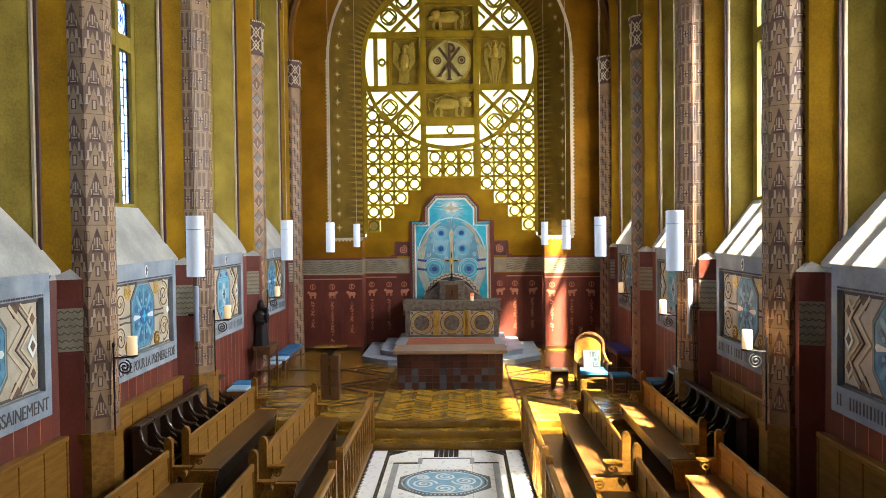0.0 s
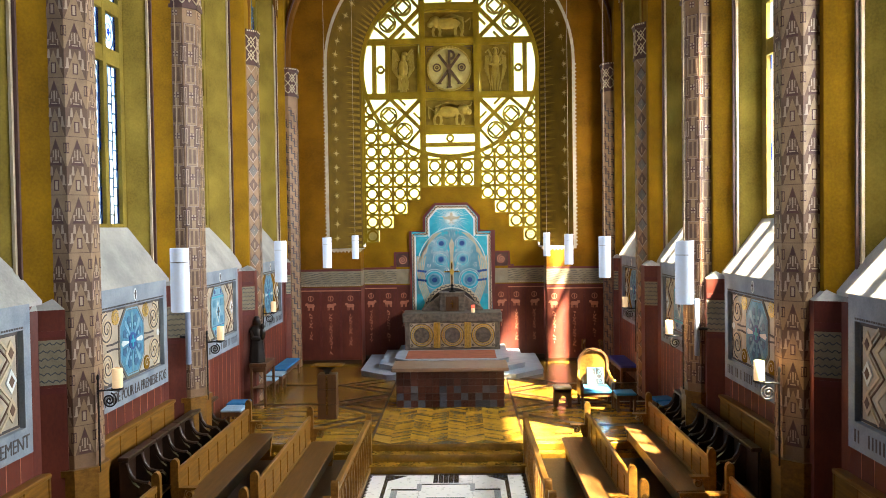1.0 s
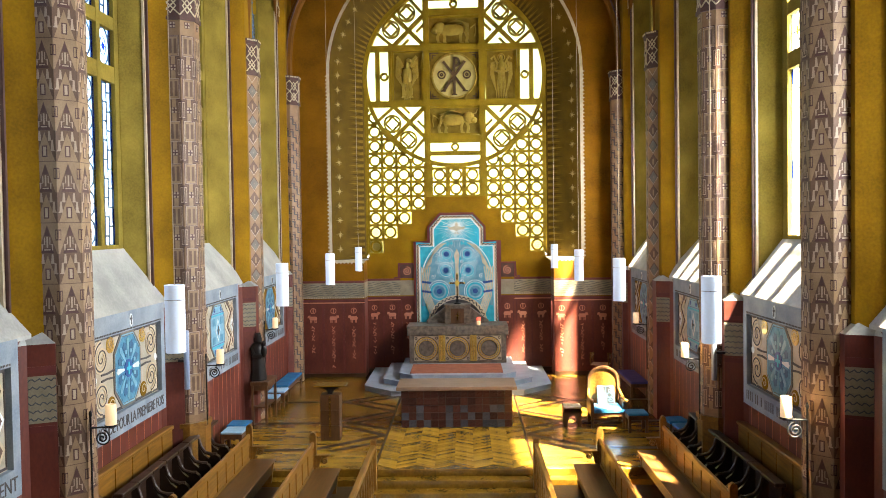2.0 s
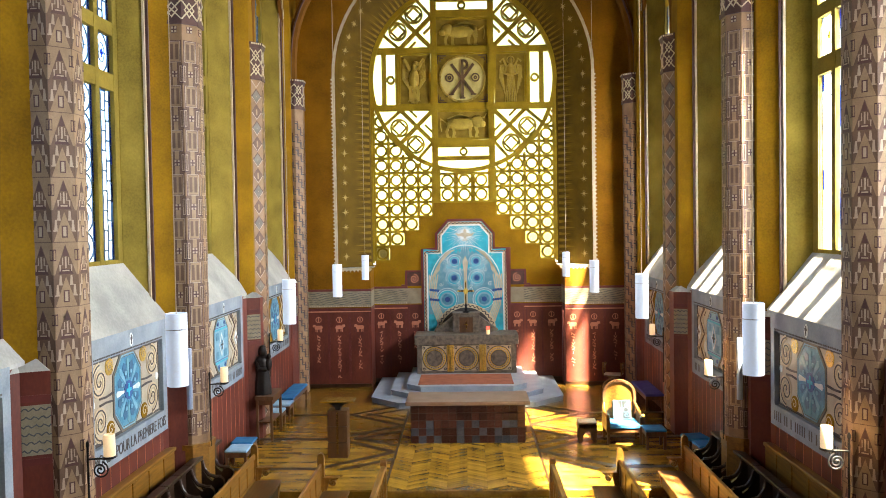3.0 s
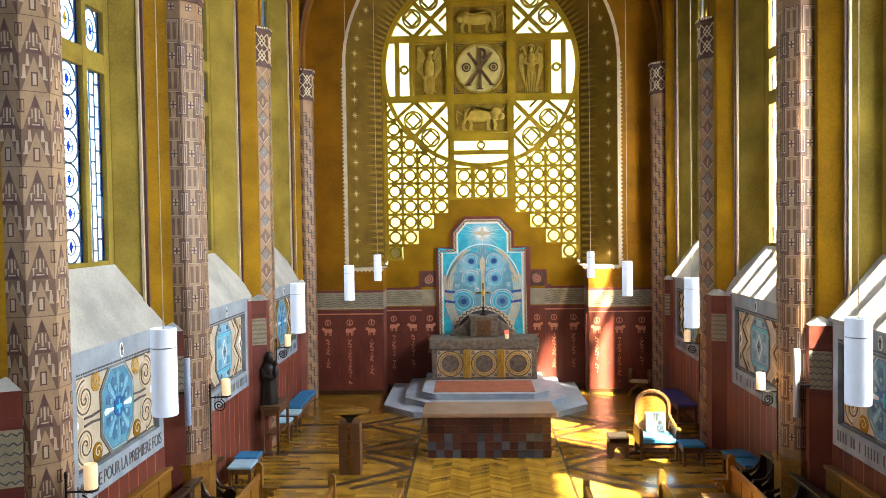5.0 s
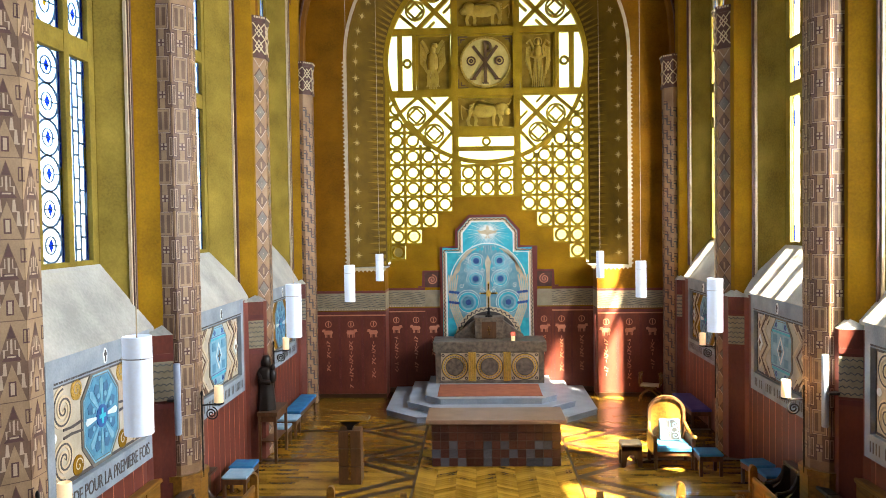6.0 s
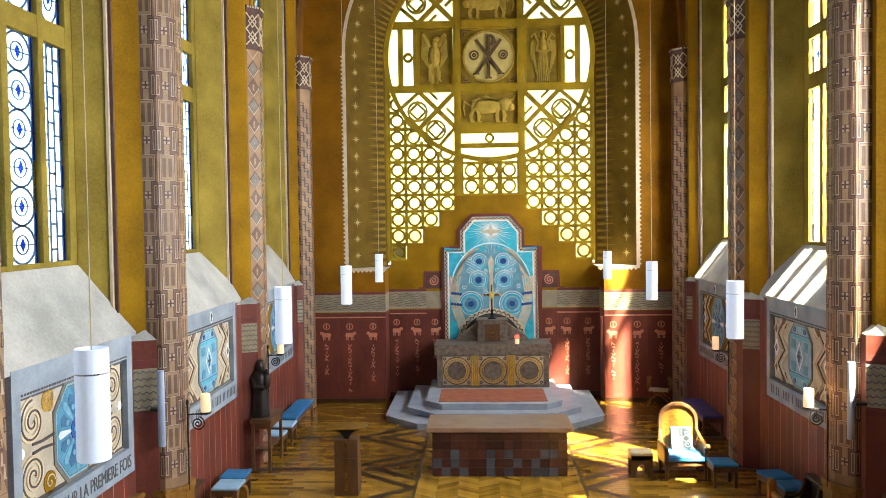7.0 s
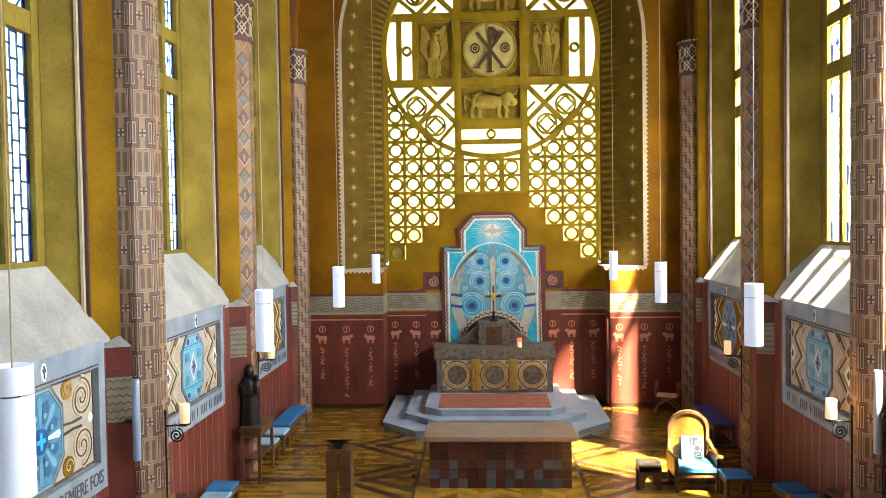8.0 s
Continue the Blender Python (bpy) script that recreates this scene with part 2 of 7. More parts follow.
# ---------------------------------------------------------------- mesh tools
class Build:
    """Collects the faces of one mesh."""

    def __init__(self):
        self.v, self.f, self.m = [], [], Matrix.Identity(4)

    def add(self, verts, faces):
        k = len(self.v)
        self.v += [tuple(self.m @ Vector(p)) for p in verts]
        self.f += [tuple(k + i for i in f) for f in faces]
        return self

    def box(self, x0, x1, y0, y1, z0, z1, c=0.0):
        """A box; c: the width of its chamfered edges."""
        if c <= 0:
            p = [(x, y, z) for z in (z0, z1) for y in (y0, y1) for x in (x0, x1)]
            return self.add(p, [(0, 2, 3, 1), (4, 5, 7, 6), (0, 1, 5, 4), (2, 6, 7, 3), (0, 4, 6, 2), (1, 3, 7, 5)])
        pts, idx = [], {}
        lo, hi = (x0, y0, z0), (x1, y1, z1)
        for s in [(a, b, d) for a in (0, 1) for b in (0, 1) for d in (0, 1)]:
            for ax in range(3):
                p = []
                for k in range(3):
                    edge = hi[k] if s[k] else lo[k]
                    p.append(edge if k == ax else edge + (-c if s[k] else c))
                idx[s, ax] = len(pts)
                pts.append(tuple(p))
        faces = []
        for ax in range(3):
            o = [k for k in range(3) if k != ax]
            for side in (0, 1):
                loop = []
                for a, b in ((0, 0), (1, 0), (1, 1), (0, 1)):
                    s = [0, 0, 0]
                    s[ax], s[o[0]], s[o[1]] = side, a, b
                    loop.append(idx[tuple(s), ax])
                flip = (side == 1) == (ax == 1)
                faces.append(tuple(reversed(loop)) if flip else tuple(loop))
        for ax in range(3):
            o = [k for k in range(3) if k != ax]
            for a in (0, 1):
                for b in (0, 1):
                    s0, s1 = [0, 0, 0], [0, 0, 0]
                    s0[o[0]] = s1[o[0]] = a
                    s0[o[1]] = s1[o[1]] = b
                    s1[ax] = 1
                    s0, s1 = tuple(s0), tuple(s1)
                    faces.append((idx[s0, o[0]], idx[s1, o[0]], idx[s1, o[1]], idx[s0, o[1]]))
        for s in [(a, b, d) for a in (0, 1) for b in (0, 1) for d in (0, 1)]:
            faces.append((idx[s, 0], idx[s, 1], idx[s, 2]))
        return self.add(pts, faces)

    def prism(self, poly, place, d0, d1):
        """A flat outline poly[(u, v)] made thick from depth d0 to d1; place(u, v, d) gives the point."""
        n = len(poly)
        pts = [place(u, v, d0) for u, v in poly] + [place(u, v, d1) for u, v in poly]
        faces = [tuple(range(n - 1, -1, -1)), tuple(range(n, 2 * n))]
        faces += [(i, (i + 1) % n, n + (i + 1) % n, n + i) for i in range(n)]
        return self.add(pts, faces)

    def ring(self, cu, cv, r0, r1, place, d0, d1, a0=0.0, a1=360.0, n=24, keep=None):
        """A flat ring or arc; keep(u, v): the part that stays."""
        full = abs(a1 - a0) >= 359.9
        if not keep:
            if r0 <= 0:
                return self.prism(arc(cu, cv, r1, a0, a1, n)[:-1] if full else arc(cu, cv, r1, a0, a1, n), place, d0, d1)
            mid = arc(cu, cv, (r0 + r1) / 2, a0, a1, n)
            return self.strip(mid[:-1] if full else mid, r1 - r0, place, d0, d1, closed=full)
        run, runs = [], []
        for i in range(n + 1):
            b = radians(a0 + (a1 - a0) * i / n)
            if keep(cu + r1 * math.cos(b), cv + r1 * math.sin(b)):
                run.append((cu + (r0 + r1) / 2 * math.cos(b), cv + (r0 + r1) / 2 * math.sin(b)))
            else:
                runs.append(run)
                run = []
        runs.append(run)
        if len(runs) == 1:
            return self.strip(run[:-1], r1 - r0, place, d0, d1, closed=full)
        for run in runs:
            if len(run) > 1:
                self.strip(run, r1 - r0, place, d0, d1)
        return self

    def strip(self, line, w, place, d0, d1, closed=False):
        """A flat band of width w along a line of (u, v)."""
        n = len(line)
        left, right = [], []
        for i in range(n):
            a = line[(i - 1) % n] if (closed or i > 0) else line[i]
            b = line[(i + 1) % n] if (closed or i < n - 1) else line[i]
            t = Vector((b[0] - a[0], b[1] - a[1]))
            if t.length < 1e-9:
                t = Vector((1, 0))
            t.normalize()
            scale = 1.0
            if closed or 0 < i < n - 1:
                e = Vector((line[i][0] - a[0], line[i][1] - a[1])).normalized()
                scale = min(2.0, 1.0 / max(0.3, e.dot(t)))
            nx, ny = -t.y * w / 2 * scale, t.x * w / 2 * scale
            left.append((line[i][0] + nx, line[i][1] + ny))
            right.append((line[i][0] - nx, line[i][1] - ny))
        pts = []
        for i in range(n):
            pts += [place(*left[i], d0), place(*right[i], d0), place(*right[i], d1), place(*left[i], d1)]
        faces = []
        for i in range(n if closed else n - 1):
            j = (i + 1) % n
            faces += [(4 * i + k, 4 * j + k, 4 * j + (k + 1) % 4, 4 * i + (k + 1) % 4) for k in range(4)]
        if not closed:
            faces += [(0, 1, 2, 3), (4 * n - 1, 4 * n - 2, 4 * n - 3, 4 * n - 4)]
        return self.add(pts, faces)

    def lathe(self, cx, cy, profile, n=16, cap=True):
        """Turned form: profile of (radius, z)."""
        pts, faces = [], []
        for r, z in profile:
            pts += [(cx + r * math.cos(2 * math.pi * k / n), cy + r * math.sin(2 * math.pi * k / n), z) for k in range(n)]
        for i in range(len(profile) - 1):
            for k in range(n):
                j = (k + 1) % n
                faces.append((i * n + k, i * n + j, (i + 1) * n + j, (i + 1) * n + k))
        if cap:
            faces.append(tuple(range(n - 1, -1, -1)))
            faces.append(tuple((len(profile) - 1) * n + k for k in range(n)))
        return self.add(pts, faces)

    def tube(self, line, r, n=8):
        """A round bar along points; r: a radius or one for each point."""
        line = [Vector(p) for p in line]
        radii = r if isinstance(r, (list, tuple)) else [r] * len(line)
        pts, faces = [], []
        side = None
        for i, p in enumerate(line):
            t = (line[min(i + 1, len(line) - 1)] - line[max(i - 1, 0)]).normalized()
            if side is None:
                side = t.orthogonal().normalized()
            side = (side - t * side.dot(t)).normalized()
            up = t.cross(side)
            pts += [tuple(p + (side * math.cos(2 * math.pi * k / n) + up * math.sin(2 * math.pi * k / n)) * radii[i]) for k in range(n)]
        for i in range(len(line) - 1):
            for k in range(n):
                j = (k + 1) % n
                faces.append((i * n + k, i * n + j, (i + 1) * n + j, (i + 1) * n + k))
        faces.append(tuple(range(n - 1, -1, -1)))
        faces.append(tuple((len(line) - 1) * n + k for k in range(n)))
        return self.add(pts, faces)

    def blob(self, c, r, n=10, m=7):
        """A rounded lump with radii r."""
        pts, faces = [], []
        for i in range(1, m):
            a = math.pi * i / m
            pts += [(c[0] + r[0] * math.sin(a) * math.cos(2 * math.pi * k / n), c[1] + r[1] * math.sin(a) * math.sin(2 * math.pi * k / n), c[2] - r[2] * math.cos(a)) for k in range(n)]
        b, t = len(pts), len(pts) + 1
        pts += [(c[0], c[1], c[2] - r[2]), (c[0], c[1], c[2] + r[2])]
        for i in range(m - 2):
            for k in range(n):
                j = (k + 1) % n
                faces.append((i * n + k, i * n + j, (i + 1) * n + j, (i + 1) * n + k))
        for k in range(n):
            j = (k + 1) % n
            faces.append((b, j, k))
            faces.append((t, (m - 2) * n + k, (m - 2) * n + j))
        return self.add(pts, faces)

    def mesh(self, name, material, smooth=False):
        me = bpy.data.meshes.new(name)
        me.from_pydata(self.v, [], self.f)
        me.materials.append(material)
        bm = bmesh.new()
        bm.from_mesh(me)
        bmesh.ops.recalc_face_normals(bm, faces=bm.faces)
        bm.to_mesh(me)
        bm.free()
        if smooth:
            me.polygons.foreach_set("use_smooth", [True] * len(me.polygons))
            me.set_sharp_from_angle(angle=radians(40))
        return me


def thing(name, x=0, y=0, z=0, turn=0, label="", category="", group="", kind=""):
    ob = new(name)
    ob.empty_display_size = 0.1
    ob.matrix_basis = pose(x, y, z, 0, 0, turn)
    return tagged(ob, label, category, group, kind)


def part(name, b, material, parent, label="", smooth=False, kind=""):
    ob = new(name, b.mesh(name, material, smooth))
    ob.parent = parent
    return tagged(ob, label, kind=kind)


def solid(name, b, material, label="", category="", group="", kind="structure", smooth=False):
    """A top-level mesh."""
    return tagged(new(name, b.mesh(name, material, smooth)), label, category, group, kind)


def placed(name, mesh, parent, m):
    """A piece that shares its mesh with others."""
    ob = new(name, mesh)
    ob.parent = parent
    ob.matrix_basis = m
    return ob


def facing_y(y):
    """Depth grows towards the viewer, who looks along +y."""
    return lambda u, v, d: (u, y - d, v)


def flat_z(z):
    return lambda u, v, d: (u, v, z + d)


def facing_x(s, x):
    """On a side wall (s = -1 or 1) at |x|: u runs along y, v up; depth grows inwards."""
    return lambda u, v, d: (s * (x - d), u, v)


def plane_at(p0, p1):
    """On an upright plane from plan point p0 to p1: u along it, v up, depth to the right-hand side of p0 -> p1."""
    a, b = Vector((p0[0], p0[1], 0)), Vector((p1[0], p1[1], 0))
    t = (b - a).normalized()
    nrm = Vector((t.y, -t.x, 0))
    return lambda u, v, d: tuple(a + t * u + nrm * d + Vector((0, 0, v)))


def spiral(cu, cv, r, turns, start, n=30, sign=1):
    out = []
    for i in range(n + 1):
        k = i / n
        a = radians(start) + sign * turns * 2 * math.pi * k
        out.append((cu + r * (1 - 0.9 * k) * math.cos(a), cv + r * (1 - 0.9 * k) * math.sin(a)))
    return out


def arc(cu, cv, r, a0, a1, n=16, rv=None):
    rv = rv or r
    return [(cu + r * math.cos(radians(a0 + (a1 - a0) * i / n)), cv + rv * math.sin(radians(a0 + (a1 - a0) * i / n))) for i in range(n + 1)]


# ---------------------------------------------------------------- setting
COLS = [6.05, 10.65, 15.25, 20.4]
CORNER = 25.45
BAYS = [(8.45, 0), (13.2, 1), (17.97, 2), (22.8, 3)]
HALF = 1.16
NAVE, TOP = -0.46, 15.0

# floors and steps
b = Build()
b.box(-5.6, 5.6, -6, 15.58, NAVE - 0.2, NAVE)
floor_nave = solid("floor_nave", b, DARK_OAK, "dark oak boarded nave floor below the choir stalls", "floor")
b = Build().box(-5.6, 5.6, 15.86, 28, NAVE - 0.2, -0.155).box(-5.6, 5.6, 15.58, 15.86, NAVE - 0.2, -0.31, 0.01)
b.box(-1.52, 1.52, 15.6, 15.9, -0.315, -0.305, 0.004)
sanctuary_steps = solid("sanctuary_steps", b, OAK_FIELD, "polished oak steps up to the sanctuary", "steps")
b = Build().box(-5.6, 5.6, 16.13, 27.4, -0.155, -0.012, 0.01)
floor = solid("floor", b, OAK_FIELD, "polished golden oak parquet sanctuary floor with dark strips", "floor")
b = Build()
for s in (-1, 1):
    b.box(min(s * 1.75, s * 5.3), max(s * 1.75, s * 5.3), -6, 15.56, NAVE, -0.16, 0.01)
solid("stall_platform", b, DARK_OAK, "dark oak platform under the choir pews", "platform")

# side walls
for s, side in ((-1, "west"), (1, "east")):
    w = tagged(new("wall_" + side), "side wall with ochre plaster, grey sloping sills and red dado", "wall", kind="structure")

    def bx(bb, xa, xb, *r):
        bb.box(min(s * xa, s * xb), max(s * xa, s * xb), *r)

    def plan(bb, pts, z0, z1):
        poly = [(s * x, y) for x, y in pts]
        bb.prism(poly, flat_z(0), z0, z1)

    lower = Build()
    bx(lower, 5.3, 6.4, -6, 27.4, NAVE - 0.2, 3.5)
    part("dado", lower, RED, w)
    upper, jambs = Build(), Build()
    for y0, y1 in [(-6, 6.05 - 0.95)]:
        bx(upper, 5.6, 6.4, y0, y1, 3.5, TOP)
    for yc in COLS:
        plan(upper, [(5.97, yc - 0.62), (5.45, yc - 0.62), (5.10, yc - 0.34), (5.10, yc + 0.34), (5.45, yc + 0.62), (5.97, yc + 0.62)], 3.5, TOP)
    for (yb, k), near, far in zip(BAYS, COLS, COLS[1:] + [CORNER]):
        for sg, yc in ((-1, near), (1, far)):
            yb += 0.25 if k == 3 and sg < 0 else 0.0
            plan(jambs, [(5.97, yb + sg * HALF), (5.8, yb + sg * HALF), (5.45, yc - sg * 0.62), (5.97, yc - sg * 0.62)], 3.5, TOP)
    plan(upper, [(5.97, CORNER - 0.62), (5.45, CORNER - 0.62), (5.2, CORNER - 0.40), (5.2, 27.4), (5.97, 27.4)], 3.5, TOP)
    for yb, k in BAYS:
        # arched head over each window
        head = [(yb - HALF, 11.2)] + [(u, v) for u, v in arc(yb, 11.2, HALF, 180, 0, 14, 1.5)] + [(yb + HALF, TOP), (yb - HALF, TOP)]
        for i in range(1, 15):
            (u0, v0), (u1, v1) = head[i], head[i + 1]
            upper.prism([(u0, v0), (u1, v1), (u1, TOP), (u0, TOP)], facing_x(s, 5.8), -0.17, 0)
    part("plaster", upper, OCHRE, w)
    part("window_jamb", jambs, OLIVE, w)
    sill = Build()
    for yb, k in BAYS:
        prof = [(5.22, 3.5), (5.22, 3.55), (5.8, 4.53), (5.97, 4.56), (5.97, 3.5)]
        ya, yz = yb - 1.85, yb + 1.85
        p = [(s * x, ya, z) for x, z in prof] + [(s * x, yz, z) for x, z in prof]
        n = len(prof)
        sill.add(p, [tuple(range(n)), tuple(range(2 * n - 1, n - 1, -1))] + [(i, n + i, n + (i + 1) % n, (i + 1) % n) for i in range(n)])
    part("sill", sill, STONE, w)
    # red blocks with a wave band beside the columns
    for yc in COLS + [CORNER]:
        blk, cap = Build(), Build()
        pts = [(5.3, yc - 0.62), (5.25, yc - 0.5), (4.96, yc - 0.36), (4.96, yc + 0.36), (5.25, yc + 0.5), (5.3, yc + 0.62)]
        if yc == CORNER:
            pts = [(5.3, yc - 0.62), (5.25, yc - 0.5), (5.12, yc - 0.42), (5.12, yc + 0.5), (5.3, yc + 0.5)]
        plan(blk, pts, NAVE, 3.42)
        part("dado_block", blk, RED, w)
        q = [(s * x, y, 3.42) for x, y in pts]
        r = [(s * 5.46, y, 3.86) for x, y in pts]
        n = len(pts)
        cap.add(q + r, [tuple(range(n)), tuple(range(2 * n - 1, n - 1, -1))] + [(i, (i + 1) % n, n + (i + 1) % n, n + i) for i in range(n)])
        part("block_cap", cap, STONE, w)
        for v0, v1, mt, d in ((2.42, 3.02, WAVE, 0.006), (3.06, 3.14, RED_DARK, 0.008), (2.30, 2.38, RED_DARK, 0.008)):
            for pa, pb in ((pts[1], pts[2]), (pts[3], pts[4])):
                bd = Build()
                pl = plane_at((s * pa[0], pa[1]), (s * pb[0], pb[1]))
                ln = math.hypot(pb[0] - pa[0], pb[1] - pa[1])
                sg = 1 if s > 0 else -1
                bd.prism([(0.0, v0), (ln, v0), (ln, v1), (0.0, v1)], pl, -sg * 0.002, -sg * d)
                part("band", bd, mt, w)
                if mt is WAVE:
                    wv = Build()
                    for r in range(6):
                        wv.strip([(ln * i / 12, v0 + 0.05 + r * 0.1 + 0.018 * math.sin(i * 1.9 + r)) for i in range(13)], 0.014, pl, -sg * 0.004, -sg * 0.011)
                    part("wave_lines", wv, WAVE_DARK, w)

# apse wall with a deep arched recess
apse = tagged(new("wall_north"), "apse wall with ochre plaster, red dado and a deep arched window recess", "wall", kind="structure")
CZ, CR, AR = 9.85, 2.97, 4.0
for s in (-1, 1):
    def bx(bb, xa, xb, *r):
        bb.box(min(s * xa, s * xb), max(s * xa, s * xb), *r)
    d, o = Build(), Build()
    edge = 3.0 if s < 0 else 3.12
    bx(d, edge, 5.6, 26.05, 27.4, -0.012, 2.5)
    part("dado", d, RED, apse)
    bx(o, edge, 5.6, 26.05, 27.4, 2.5, 3.8)
    bx(o, 4.0, 5.6, 26.05, 27.4, 3.8, CZ)
    part("plaster", o, ORANGE, apse)
up = Build()
for p0, p1 in zip(arc(0, CZ, AR, 180, 0, 24), arc(0, CZ, AR, 180, 0, 24)[1:]):
    up.prism([p0, p1, (p1[0], 17), (p0[0], 17)], facing_y(26.05), -1.3, 0)
up.box(-5.6, -4.0, 26.05, 27.35, CZ, 17).box(4.0, 5.6, 26.05, 27.35, CZ, 17)
part("plaster", up, ORANGE, apse)
# splayed reveal of the recess
outer = [(-4.0, 3.8)] + arc(0, CZ, AR, 180, 0, 32) + [(4.0, 3.8)]
inner = [(-3.0, 3.8)] + arc(0, CZ, 3.0, 180, 0, 32) + [(3.0, 3.8)]
rv = Build()
pts = [(u, 26.05, v) for u, v in outer] + [(u, 26.94, v) for u, v in inner]
n = len(outer)
rv.add(pts, [(i, i + 1, n + i + 1, n + i) for i in range(n - 1)])
part("reveal", rv, REVEAL, apse)
lg = Build()
for s in (-1, 1):
    lg.prism([(s * 2.95, 26.06), (s * 3.999, 26.06), (s * 3.0, 26.93), (s * 2.95, 26.93)], flat_z(3.8), -0.02, 0.004)
part("ledge", lg, STONE, apse)
# wall of the recess below the stepped foot of the window
back, dado = Build(), Build()
CELL = 0.4785
xs = [-2.93 + CELL * i for i in range(5)]
steps = [3.96, 4.44, 4.92, 5.40]
for i in range(4):
    for s in (-1, 1):
        back.box(min(s * xs[i], s * xs[i + 1]), max(s * xs[i], s * xs[i + 1]), 26.94, 27.3, 2.5, steps[i])
back.box(-1.016, 1.016, 26.94, 27.3, 2.5, 5.83)
for s in (-1, 1):
    back.box(min(s * 2.93, s * 3.05), max(s * 2.93, s * 3.2), 26.94, 27.3, 2.5, 3.84)
dado.box(-3.1, 3.2, 26.94, 27.3, -0.012, 2.5)
part("plaster", back, OCHRE, apse)
part("dado", dado, RED, apse)

# back wall and ceiling
solid("wall_south", Build().box(-6.4, 6.4, -6.4, -6, NAVE - 0.2, TOP + 3), OCHRE, "plain ochre plaster wall closing the nave", "wall")
ce = Build()
sec = arc(0, 12.9, 6.1, 180, 0, 24, 3.6)
for (u0, v0), (u1, v1) in zip(sec, sec[1:]):
    ce.add([(u0, -6.4, v0), (u1, -6.4, v1), (u1, 27.6, v1), (u0, 27.6, v0), (u0, -6.4, v0 + 0.3), (u1, -6.4, v1 + 0.3), (u1, 27.6, v1 + 0.3), (u0, 27.6, v0 + 0.3)],
           [(0, 1, 2, 3), (7, 6, 5, 4), (0, 4, 5, 1), (2, 6, 7, 3)])
solid("ceiling", ce, BROWN_PLASTER, "brown plastered vaulted ceiling", "ceiling")


# columns: half-octagon shafts
def column_plan(a, back):
    """Corner points of the shaft, from its wall side round the front; local x points into the room."""
    h = a * math.tan(math.pi / 8)
    return [(-back, -a), (-a + (a - h), -a), (h, -a), (a, -h), (a, h), (h, a), (-back, a)]


